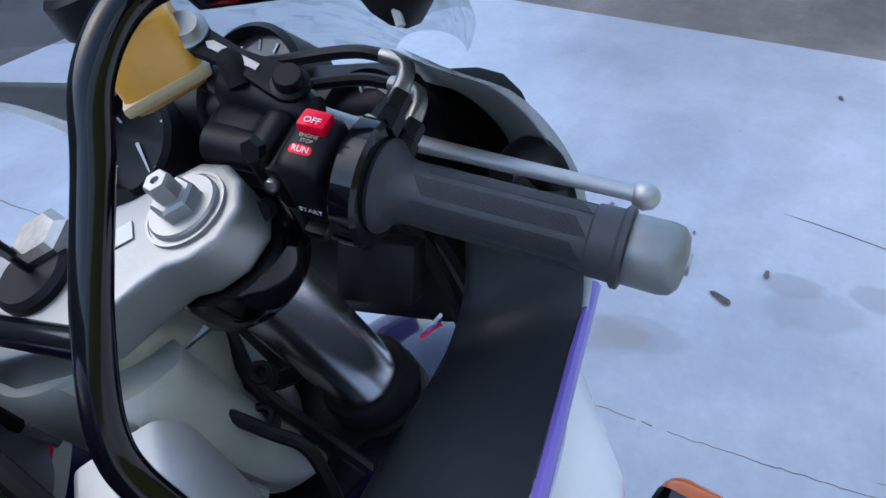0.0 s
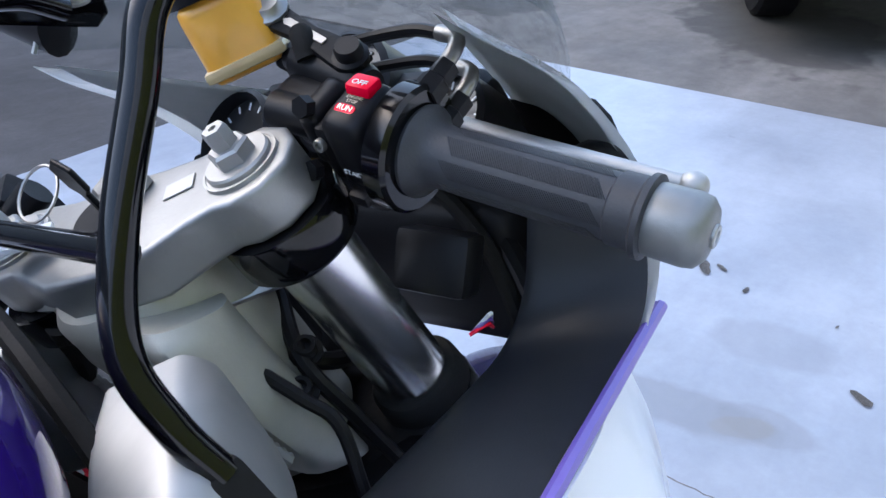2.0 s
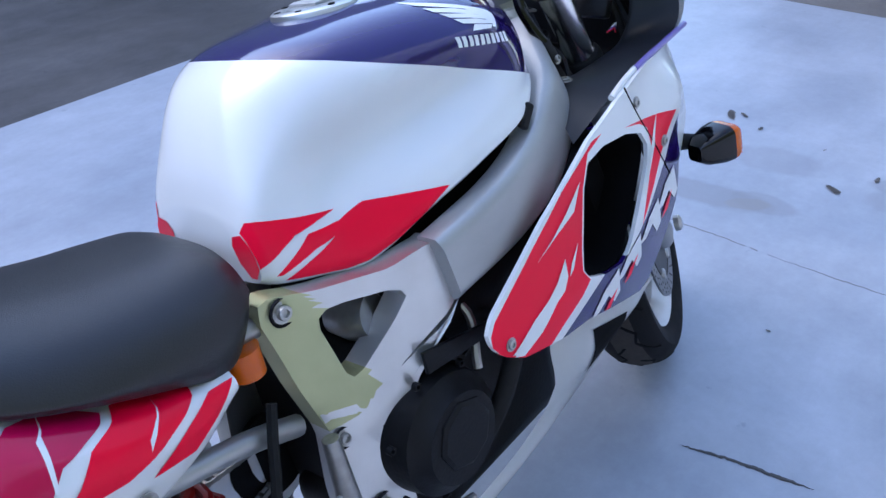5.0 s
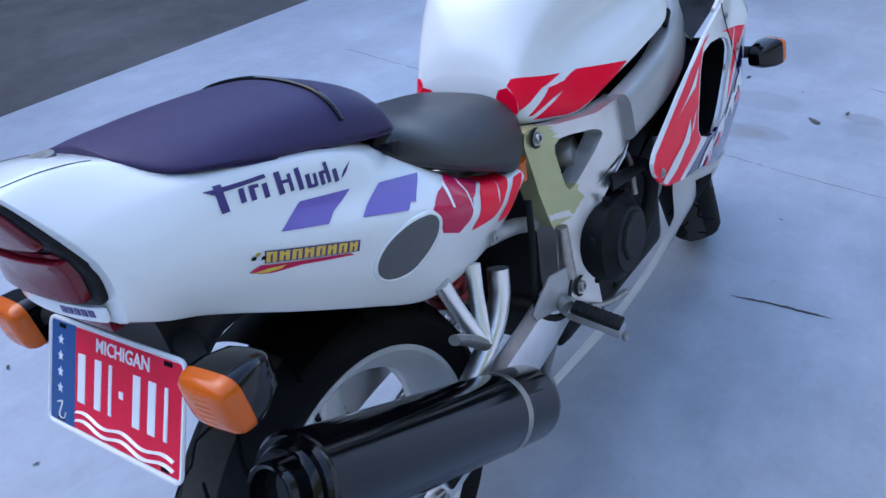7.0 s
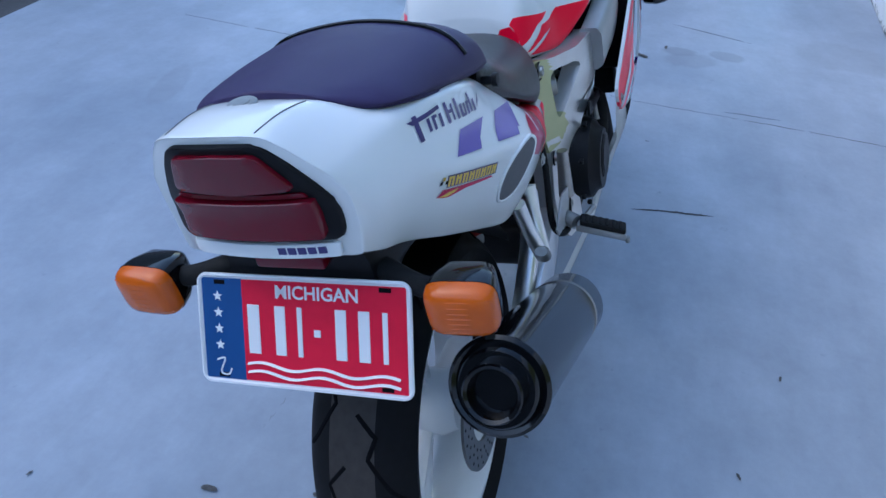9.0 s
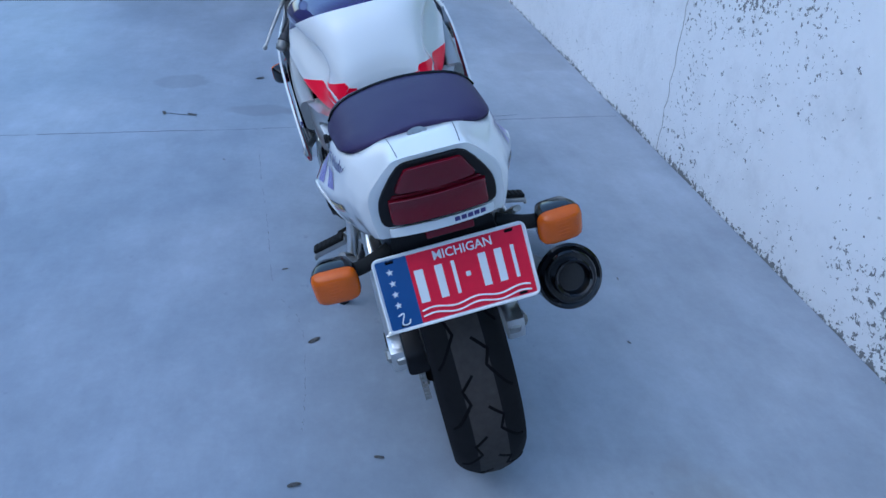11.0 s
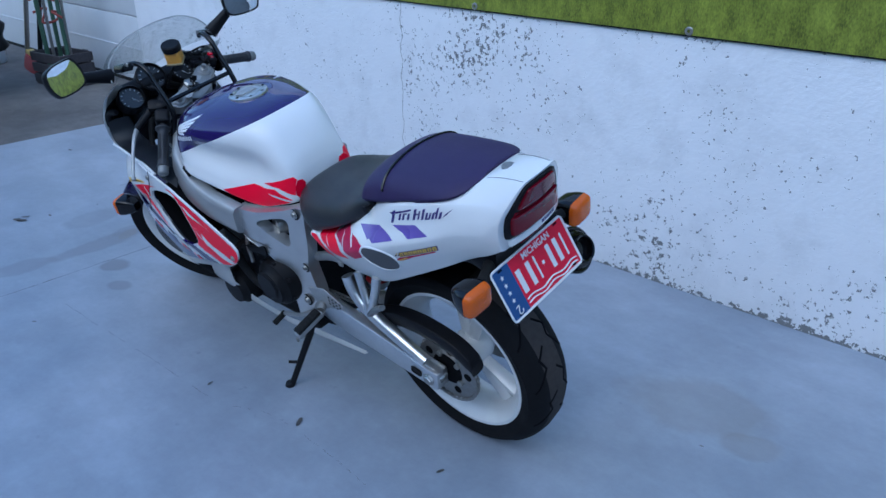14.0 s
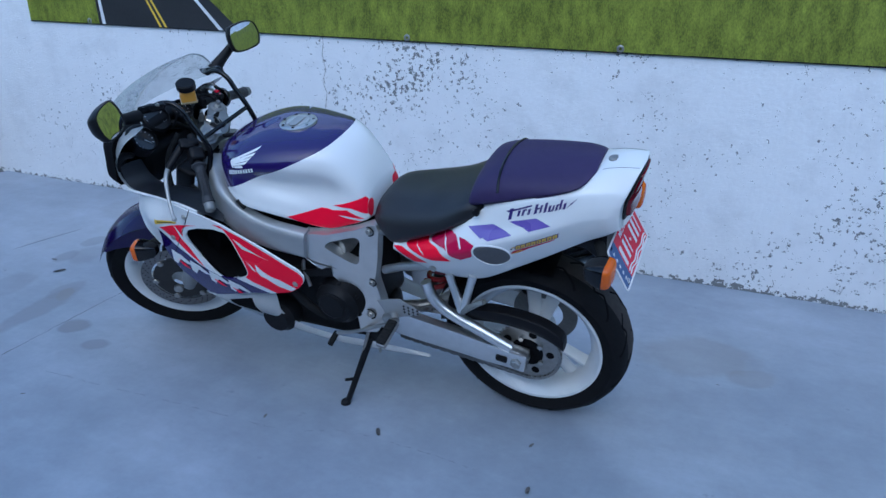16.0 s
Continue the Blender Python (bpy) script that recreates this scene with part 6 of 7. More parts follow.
# dark nose bulkhead closing the cockpit, added to hide the road beyond
bm = loft([[(x, y, z) for y, z in sym([(0, zb), (w, zb), (w, (zb + zt) / 2), (w * 0.8, zt), (0, zt)])] for x, w, zb, zt in ((1.345, 0.150, 0.69, 0.83), (1.40, 0.13, 0.70, 0.82), (1.46, 0.07, 0.72, 0.80))], 12, 30)
part("nose_bulkhead", bm, M_DARK, bike, "dark bulkhead added behind the cluster to close the nose")

# cockpit side panels between spar and cheek
for s in (-1, 1):
    outer = spline([(0.90, 0.224, 0.668), (0.985, 0.234, 0.702), (1.09, 0.2215, 0.715), (1.19, 0.2105, 0.7175), (1.236, 0.208, 0.726), (1.262, 0.203, 0.752), (1.266, 0.197, 0.79)], 40)
    inn = spline([(0.93, 0.186, 0.690), (0.995, 0.146, 0.712), (1.075, 0.132, 0.706), (1.150, 0.130, 0.707), (1.200, 0.132, 0.715), (1.226, 0.138, 0.745), (1.240, 0.140, 0.79)], 40)
    mid = [tuple((p + q) / 2 + (0.004 if k == 2 else 0) for k, (p, q) in enumerate(zip(o, i))) for o, i in zip(outer, inn)]
    low = [(x + 0.002, y - 0.006, z - 0.014) for x, y, z in inn]
    rows = [[(x, s * y, z) for x, y, z in r] for r in (outer, mid, inn, low)]
    cols = [spline([r[i] for r in rows], 14) for i in range(40)]
    cp = part("cockpit_panel", shell([[cols[i][j] for i in range(40)] for j in range(14)], 0.004), M_SATIN, bike, "satin black cockpit side panel")
    part("panel_bolt", bolt((1.006, s * 0.153, 0.7165), (0, s * 0.1, 1), 0.007, 0.003), M_BOLT, cp, "steel panel screw")
    for x, z in ((1.032, 0.676), (1.102, 0.594), (0.694, 0.499)):
        part("fairing_screw", bolt(Vector(side_y(x, z, -0.001, s)), (0, s, 0), 0.006, 0.003), M_BOLT, cp, "steel fairing screw")
    seam = [Vector(side_y(1.0 + 0.118 * f, 0.708 - 0.175 * f, -0.0003, s)) for f in np.linspace(0, 1, 12)]
    part("panel_seam", tube(seam, 0.0011, 5), M_DARK, cp, "panel seam")
    # raised cheek moulding over the signal
    part("duct_wall", loft([[(x, s * (y0 - d), z) for x, z in ((1.035, 0.632), (0.93, 0.655), (0.875, 0.62), (0.85, 0.515), (0.90, 0.482), (0.965, 0.482), (1.045, 0.585))] for d, y0 in ((0.005, 0.238), (0.05, 0.238), (0.10, 0.238))], 6, 42, caps=False), M_DARK, cp, "black air duct")
    # torn stripes and side lettering as plain shapes
    TS = tree_of([o for o in bike.children if o.name.startswith("side_fairing")][0 if s < 0 else 1])
    part("white_slash", decal([[(0.867, 0.634), (0.846, 0.602), (0.808, 0.590), (0.761, 0.573), (0.794, 0.587), (0.829, 0.607)], [(0.814, 0.552), (0.792, 0.529), (0.771, 0.516), (0.741, 0.506), (0.692, 0.480), (0.716, 0.468), (0.753, 0.481), (0.785, 0.504), (0.804, 0.511), (0.815, 0.527)], [(0.845, 0.560), (0.828, 0.530), (0.818, 0.524), (0.826, 0.540)]], TS, s, 0.0012), M_WHITE, cp, "white torn slash")
    if s > 0:
        part("sticker", decal([[(1.146, 0.656), (1.100, 0.655), (1.070, 0.654), (1.074, 0.647), (1.114, 0.646), (1.146, 0.640)]], TS, s, 0.0014), M_YELLOW, cp, "worn yellow sticker")
        part("sticker_bar", decal([[(1.136, 0.6505), (1.085, 0.6515), (1.085, 0.6490), (1.136, 0.6475)]], TS, s, 0.0018), M_ENGINE, cp, "dark bar on the sticker")
    part("white_slash", decal([[(1.085, 0.645), (1.07, 0.600), (1.03, 0.545), (1.058, 0.600)]], TS, s, 0.0012), M_WHITE, cp, "white torn slash")
    shapes = []
    for x, z, w in ((1.130, 0.522, 0.070), (1.065, 0.497, 0.066), (1.00, 0.472, 0.070), (0.935, 0.450, 0.072)):
        shapes.append([(x, z + 0.022), (x - w * 0.55, z + 0.006), (x - w, z - 0.022), (x - w * 0.72, z - 0.022), (x - w * 0.3, z - 0.006), (x - w * 0.1, z - 0.03), (x + w * 0.1, z - 0.02)])
    for one in shapes:
        part("side_mark", decal([one], TS, s, 0.0013), M_WHITE, cp, "white angular side graphic")
    for one in ([(x - 0.006, z - 0.004), (x - 0.03, z - 0.015), (x - 0.046, z - 0.034), (x - 0.024, z - 0.028)] for x, z in ((1.12, 0.515), (1.0, 0.468), (0.94, 0.445))):
        part("side_mark_red", decal([one], TS, s, 0.0016), M_RED, cp, "red angular side graphic")

# instruments
bm = rbox((0.05, 0.23, 0.10), pose(1.285, 0.01, 0.825, 0, -30, 0), 0.02, 3)
dash = part("instrument_panel", bm, M_BLACK, bike, "black instrument panel with round dials")
for (x, y, z, r) in ((1.232, 0.112, 0.838, 0.037), (1.262, 0.015, 0.862, 0.043), (1.245, -0.085, 0.845, 0.032)):
    n = Vector((-0.80, 0, 0.60))
    part("dial_rim", lathe([(r * 0.95, 0.0), (r * 0.95, 0.012), (r, 0.016), (r * 1.1, 0.012), (r * 1.1, -0.03), (r * 0.9, -0.03)], (x, y, z), n, 36, True), M_BLACK, dash, "black dial rim")
    part("dial", lathe([(0.002, 0.004), (r * 0.96, 0.004), (r * 0.96, 0.0)], (x, y, z), n, 36), M_DIAL, dash, "round dial face")
    u = Vector((0, 1, 0))
    v = n.cross(u)
    for k in range(11):
        an = radians(-130 + 26 * k)
        d = u * math.sin(an) + v * -math.cos(an)
        c = Vector((x, y, z)) + n * 0.0048
        part("tick", tube([c + d * r * 0.70, c + d * r * 0.86], 0.0009, 4), M_FILMWHITE, dash)
    part("needle", tube([Vector((x, y, z)) + n * 0.006, Vector((x, y, z)) + n * 0.006 + (u * -0.6 + v * 0.8) * r * 0.7], [0.0016, 0.0006], 5), M_FILMWHITE, dash, "dial needle")

# black tube hoops from the frame up to the screen mounts, with a cross bar
for s in (-1, 1):
    pts = [(0.9935, s * 0.136, 0.772), (0.986, s * 0.125, 0.798), (0.984, s * 0.113, 0.832), (1.000, s * 0.1115, 0.876), (1.028, s * 0.112, 0.925), (1.045, s * 0.113, 0.956), (1.072, s * 0.116, 0.974), (1.105, s * 0.122, 0.974), (1.135, s * 0.128, 0.962)]
    hoop = part("hoop_tube", tube(pts, 0.0078, 14, 60), M_GLOSSBLACK, bike, "bent black steel tube")
    part("hoop_foot", rbox((0.020, 0.015, 0.040), pose(0.996, s * 0.139, 0.758, s * 16, -14, 0), 0.005, 2), M_BLACK, hoop, "clamped foot")
    part("foot_bolt", bolt((1.000, s * 0.149, 0.748), (0, s, 0.4), 0.005, 0.004), M_BOLT, hoop)
    part("screen_bracket", slab([(-0.045, -0.012), (0.045, -0.012), (0.052, 0), (0.045, 0.012), (-0.045, 0.012), (-0.052, 0)], 0.007, Matrix.Translation((1.125, s * 0.138, 0.965)) @ pose(0, 0, 0, -s * 62, 12, s * 8), 0.003), M_GLOSSBLACK, hoop, "black oval mounting plate")
    for dx in (-0.025, 0.025):
        part("bracket_bolt", bolt((1.125 + dx, s * 0.136, 0.972 - dx * 0.2), (-0.2, -s * 0.3, 0.9), 0.006, 0.005), M_BOLT, hoop)
    # mirrors
    c = Vector((1.098, 0.316, 1.012)) if s > 0 else Vector((1.072, -0.272, 1.034))
    n = (Vector((-0.93, -0.28, 0.20)) if s > 0 else Vector((-0.948, 0.215, 0.20))).normalized()
    mm = Matrix.Translation(c) @ n.to_track_quat("Z", "Y").to_matrix().to_4x4()
    o2 = [(s * p[0], p[1]) for p in spline([(0.039, 0.0405, 0), (0.052, 0.029, 0), (0.059, 0.006, 0), (0.057, -0.024, 0), (0.046, -0.037, 0), (0.012, -0.0435, 0), (-0.034, -0.0415, 0), (-0.047, -0.030, 0), (-0.054, -0.006, 0), (-0.050, 0.020, 0), (-0.040, 0.033, 0), (-0.010, 0.041, 0)], 48, closed=True)]
    ringsm = [[mm @ Vector((x * f, y * f, z)) for x, y in o2] for z, f in ((0.0, 0.92), (0.0025, 0.95), (0.0025, 1.02), (-0.006, 1.05), (-0.02, 0.98), (-0.038, 0.72), (-0.046, 0.35))]
    mir = part("mirror", skin(ringsm), M_BLACK, bike, "black rear-view mirror on a stalk")
    part("mirror_glass", skin([[mm @ Vector((x * f, y * f, 0.0004 + 0.0013 * (1 - f * f))) for x, y in o2] for f in (0.94, 0.8, 0.62, 0.44, 0.26, 0.08)]), M_MIRROR, mir, "slightly convex mirror glass")
    base = Vector((1.150, s * 0.175, 0.952))
    part("mirror_stalk", tube([base, base.lerp(c - n * 0.03, 0.35), base.lerp(c - n * 0.03, 0.75), c - n * 0.034], [0.017, 0.013, 0.010, 0.012], 14, 20, flat=1.3), M_BLACK, mir, "black stalk")
part("cross_bar", tube([(1.000, 0.112, 0.868), (1.000, -0.112, 0.868)], 0.0065, 12), M_GLOSSBLACK, bike, "black cross bar between the hoops")

# behind the fork: harness, hoses and added black filler
for k, (pts, r, m) in enumerate((
    ([(1.23, -0.02, 0.84), (1.24, -0.07, 0.80), (1.235, -0.11, 0.75), (1.23, -0.13, 0.66)], 0.006, M_RUBBER),
    ([(1.25, -0.02, 0.82), (1.255, -0.09, 0.78), (1.25, -0.125, 0.72), (1.24, -0.14, 0.64)], 0.008, M_BLACK),
    ([(1.15, 0.05, 0.84), (1.17, 0.10, 0.78), (1.15, 0.14, 0.70), (1.12, 0.15, 0.62)], 0.008, M_RUBBER),
    ([(1.02, 0.04, 0.80), (1.04, 0.09, 0.74), (1.00, 0.13, 0.68), (0.94, 0.15, 0.62)], 0.007, M_RUBBER),
    ([(0.985, 0.04, 0.845), (0.98, -0.01, 0.825), (0.975, -0.05, 0.80), (0.97, -0.09, 0.77)], 0.006, M_RUBBER))):
    part("hose", tube(pts, r, 8, 20), m, bike, "black cable or hose")
# three black boxes added as filler, so gaps in the cockpit read dark
part("cockpit_filler", rbox((0.10, 0.24, 0.13), pose(1.30, 0, 0.735, 0, -12, 0), 0.03, 3), M_BLACK, bike, "black filler block behind the fork, added to darken the cockpit")
part("fork_filler", rbox((0.07, 0.11, 0.10), pose(1.155, 0.030, 0.685, 0, -20, 0), 0.015, 3), M_BLACK, bike, "black filler box between the fork legs, added to hide the ground")
part("cable_filler", rbox((0.03, 0.05, 0.04), pose(1.19, -0.10, 0.775, 10, 20, 15), 0.006, 2), M_BLACK, bike, "black box added among the cables as dark filler")
for k, m in enumerate((M_RED, M_LILAC, M_FILMWHITE)):
    part("wire", tube([(1.175 + 0.003 * k, -0.125, 0.735), (1.185, -0.132 - 0.002 * k, 0.738 + 0.004 * k), (1.195, -0.128, 0.730 + 0.003 * k)], 0.0014, 5, 8), m, bike)
SB = pose(1.096, -0.040, 0.793, 22, 12, 12)
part("stay_bracket", slab([(-0.026, -0.006), (0.024, -0.007), (0.029, 0.0), (0.024, 0.007), (-0.026, 0.006)], 0.003, SB, 0.001), M_STEEL, bike, "drilled steel stay")
for f in (-0.009, 0.011):
    part("stay_hole", slab([(f - 0.005, -0.003), (f + 0.005, -0.003), (f + 0.007, 0), (f + 0.005, 0.003), (f - 0.005, 0.003), (f - 0.007, 0)], 0.0006, SB @ pose(0, 0, 0.0032), 0), M_DARK, bike)
for x, y, z in ((1.106, -0.030, 0.765), (1.106, -0.058, 0.752), (1.09, -0.065, 0.735)):
    part("stay_bolt", bolt((x, y, z), (-0.3, -0.5, 0.8), 0.007, 0.008), M_ENGINE, bike, "dark hex bolt")
for pts, r in (([(1.06, -0.06, 0.775), (1.075, -0.085, 0.745), (1.082, -0.101, 0.727), (1.075, -0.115, 0.69)], 0.004), ([(1.12, -0.03, 0.78), (1.10, -0.06, 0.75), (1.11, -0.08, 0.71), (1.13, -0.09, 0.66)], 0.005), ([(1.08, -0.02, 0.77), (1.12, -0.05, 0.735), (1.16, -0.05, 0.72)], 0.006)):
    part("hose", tube(pts, r, 8, 20), M_BLACK, bike, "thin black cable")
HAX = Vector((0.4226, 0, -0.9063))
part("head_tube", lathe([(0.02, -0.034), (0.044, -0.034), (0.049, -0.028), (0.051, 0.0), (0.050, 0.06), (0.047, 0.11), (0.046, 0.135), (0.040, 0.142), (0.03, 0.142)], (1.065, 0, 0.800), HAX, 48), M_CAST, bike, "dull beige cast steering head")
for s in (-1, 1):
    part("head_gusset", crisp([[(xw, s * yw, z), (xa - 0.040, s * 0.004, z + 0.004), (xa, s * 0.002, z), (xa + 0.012, s * 0.046, z - 0.006), ((xw + xa) / 2 + 0.020, s * 0.072, z - 0.004)] for xw, yw, xa, z in
         ((1.014, 0.068, 1.063, 0.812), (1.012, 0.080, 1.070, 0.797), (1.034, 0.081, 1.084, 0.760), (1.057, 0.080, 1.102, 0.720), (1.074, 0.072, 1.116, 0.690), (1.084, 0.058, 1.122, 0.674))], 18, 0.2), M_CAST, bike, "beige cast gusset beside the steering head")
    wl = [(1.009 + 0.047 * f, s * (0.082 + 0.003 * math.sin(3 * f)), 0.799 - 0.082 * f) for f in np.linspace(0, 1, 30)]
    part("weld_bead", tube(wl, [0.0036, 0.0048] * 15, 8), M_ALU, bike, "rippled weld bead")
part("airbox", rbox((0.12, 0.18, 0.09), pose(0.93, 0, 0.70, 0, 15, 0), 0.03, 3), M_DARK, bike, "black airbox under the tank")

# front mudguard and brakes
rows = []
for i in range(22):
    an = radians(25 + 125 * i / 21)
    r = 0.283
    rows.append([(r * math.cos(an) - 0.0, y, r * math.sin(an) - abs(y) ** 2 * 3.5) for y in np.linspace(-0.075, 0.075, 13)])
bm = shell(rows, 0.004)
bm.faces.index_update()
bm.transform(FW)
for f in bm.faces:
    f.material_index = 0 if 3 < f.index % 12 < 8 else 1
fender = part("front_mudguard", bm, [M_PURPLE, M_PURPLE], bike, "purple front mudguard")
for s in (-1, 1):
    rows = []
    for i in range(14):
        an = radians(45 + 85 * i / 13)
        rows.append([(r * math.cos(an), s * 0.078, r * math.sin(an) - 0.02) for r in np.linspace(0.282 - 0.07 * math.sin(math.pi * i / 13) - 0.004, 0.284, 5)])
    bm = shell(rows, 0.004)
    bm.transform(FW)
    part("mudguard_cheek", bm, M_PURPLE, fender)


def disc(name, m, r, r_in, y, parent, holes=30):
    prof = [(r_in, -0.0022), (r, -0.0022), (r, 0.0022), (r_in, 0.0022)]
    bm = lathe(prof, (0, y, 0), (0, 1, 0), 64, True)
    bm.transform(m)
    d = part(name, bm, M_DISC, parent, "drilled steel brake disc")
    hb = bmesh.new()
    for k in range(holes):
        for j, rr in enumerate((r_in + (r - r_in) * f for f in (0.3, 0.55, 0.8))):
            a = 2 * math.pi * (k + j / 3) / holes
            lathe([(0.0005, 0), (0.0026, 0), (0.0026, 0.0003), (0.0005, 0.0003)], (rr * math.cos(a), y + math.copysign(0.0023, y), rr * math.sin(a)), (0, y, 0), 7, False, hb)
    hb.transform(m)
    h = part("drill_hole", hb, M_DARK, parent, "drill holes")
    h["kind"] = "stuff"
    return d


for s in (-1, 1):
    disc("brake_disc", FW, 0.140, 0.105, s * 0.062, front_wheel)
    cb = lathe([(0.035, 0), (0.098, 0.0), (0.098, 0.004), (0.035, 0.004)], (0, s * 0.060, 0), (0, s, 0), 24, True)
    cb.transform(FW)
    part("disc_carrier", cb, M_GOLD, front_wheel, "dark disc carrier")
    for k in range(6):
        a = 2 * math.pi * k / 6
        bb = lathe([(0.001, 0.004), (0.010, 0.004), (0.012, 0.0), (0.012, -0.006)], (0.095 * math.cos(a), s * 0.064, 0.095 * math.sin(a)), (0, s, 0), 14)
        bb.transform(FW)
        part("disc_bobbin", bb, M_BOLT, front_wheel)
    cm = rbox((0.055, 0.045, 0.10), FW @ pose(-0.105, s * 0.070, 0.075, 0, 40, 0), 0.012, 3)
    part("front_caliper", cm, M_ENGINE, bike, "black front brake caliper")
    part("axle_end", lathe([(0.004, 0.014), (0.010, 0.014), (0.016, 0.010), (0.016, 0.0)], FW @ Vector((0, s * 0.105, 0)), FW.to_3x3() @ Vector((0, s, 0)), 20), M_BOLT, front_wheel)
RW = Matrix.Translation(REAR)
disc("rear_disc", RW, 0.100, 0.055, -0.088, rear_wheel, 22)
part("rear_caliper", rbox((0.06, 0.04, 0.05), pose(0.10, -0.100, 0.375, 0, 30, 0), 0.01, 3), M_ENGINE, bike, "black rear brake caliper")
# drive side: sprocket, chain, guard
bm = bmesh.new()
nt_ = 43
prof = []
for k in range(nt_ * 2):
    a = 2 * math.pi * k / (nt_ * 2)
    r = 0.098 if k % 2 == 0 else 0.091
    prof.append((r * math.cos(a), r * math.sin(a)))
# lower run of the chain, round the back of the sprocket
run = [(0.452 - 0.0150 * k, 0.2390 - 0.00205 * k) for k in range(27)]
links = []
for k, (x, z) in enumerate(run):
    for dy in ((-0.0062, 0.0062) if k % 2 else (-0.0040, 0.0040)):
        links.append(rbox((0.0185, 0.0016, 0.0125), pose(x, 0.090 + dy, z, 0, -7.8, 0), 0.0005, 1))
    links.append(lathe([(0.0005, 0.007), (0.0045, 0.007), (0.0045, -0.007), (0.0005, -0.007)], (x - 0.0075, 0.090, z - 0.0013), (0, 1, 0), 8))
part("chain", join(*links), M_DISC, bike, "dark oily drive chain")
sp = part("sprocket", slab(prof, 0.006, Matrix.Translation((REAR.x, 0.094, REAR.z)) @ pose(0, 0, 0, 90, 0, 0), 0.001, 1), M_STEEL, rear_wheel, "worn steel rear sprocket")
for k in range(5):
    a = 2 * math.pi * k / 5
    part("sprocket_bolt", lathe([(0.002, 0.008), (0.008, 0.008), (0.008, 0.0)], (REAR.x + 0.05 * math.cos(a), 0.094, REAR.z + 0.05 * math.sin(a)), (0, 1, 0), 6), M_BOLT, rear_wheel, angle=20)
    part("sprocket_window", lathe([(0.001, 0), (0.012, 0), (0.012, 0.0006), (0.001, 0.0006)], (REAR.x + 0.068 * math.cos(a + 0.6), 0.0945, REAR.z + 0.068 * math.sin(a + 0.6)), (0, 1, 0), 14), M_DARK, rear_wheel)
part("hub_carrier", lathe([(0.02, 0.03), (0.045, 0.028), (0.065, 0.015), (0.07, 0.0)], (REAR.x, 0.068, REAR.z), (0, 1, 0), 32), M_DARK, rear_wheel, "dark sprocket carrier")
chain = new("drive_chain")
chain.parent = bike
chain["label"] = "greasy steel drive chain"
fs = Vector((0.50, 0.094, 0.325))
path = []
for an in np.linspace(-100, 95, 26):
    path.append(Vector((REAR.x - 0.098 * math.cos(radians(an)), 0.094, REAR.z + 0.098 * math.sin(radians(an)))))
path = [Vector((fs.x, 0.094, fs.z - 0.036))] + path + [Vector((fs.x, 0.094, fs.z + 0.036))]
dist = [0]
for p, q in zip(path, path[1:]):
    dist.append(dist[-1] + (q - p).length)
link = bmesh.new()
for dy in (-0.0055, 0.0055):
    join(link, slab([(-0.010, -0.0045), (-0.005, -0.0032), (0.005, -0.0032), (0.010, -0.0045), (0.0125, 0), (0.010, 0.0045), (0.005, 0.0032), (-0.005, 0.0032), (-0.010, 0.0045), (-0.0125, 0)], 0.0018, pose(0, dy, 0, 90, 0, 0), 0))
lathe([(0.0035, -0.006), (0.0035, 0.006)], (-0.0079, 0, 0), (0, 1, 0), 8, False, link)
me = bpy.data.meshes.new("link")
link.to_mesh(me)
link.free()
me.materials.append(M_STEEL)
n = int(dist[-1] / 0.0159)
for k in range(n):
    d = dist[-1] * (k + 0.5) / n
    i = max(j for j in range(len(path) - 1) if dist[j] <= d)
    p, q = path[i], path[i + 1]
    t = (q - p).normalized()
    ob = new("link", me)
    ob.parent = chain
    ob.matrix_basis = Matrix.Translation(p + t * (d - dist[i])) @ Matrix.Rotation(-math.atan2(t.z, t.x), 4, "Y")
part("front_sprocket_cover", lathe([(0.01, 0.03), (0.05, 0.03), (0.062, 0.02), (0.066, 0.0)], (0.52, 0.10, 0.325), (0, 1, 0), 28), M_ENGINE, bike, "black sprocket cover")
part("chain_guard", loft([[(x, y, z) for x, y, z in ((x, 0.078, z - h), (x, 0.114, z - h), (x, 0.116, z), (x, 0.108, z + 0.006), (x, 0.082, z + 0.006), (x, 0.076, z))] for x, z, h in ((0.30, 0.378, 0.016), (0.20, 0.412, 0.030), (0.10, 0.420, 0.034), (0.0, 0.402, 0.036), (-0.05, 0.372, 0.034), (-0.062, 0.352, 0.024))], 24, 24), M_BLACK, bike, "black chain guard")
part("rear_hugger", shell([[(REAR.x + 0.302 * math.cos(an), y, REAR.z + 0.302 * math.sin(an) - y * y * 2.2) for y in np.linspace(-0.085, 0.085, 11)] for an in np.radians(np.linspace(28, 105, 16))], 0.004), M_BLACK, bike, "black inner mudguard over the rear tyre")

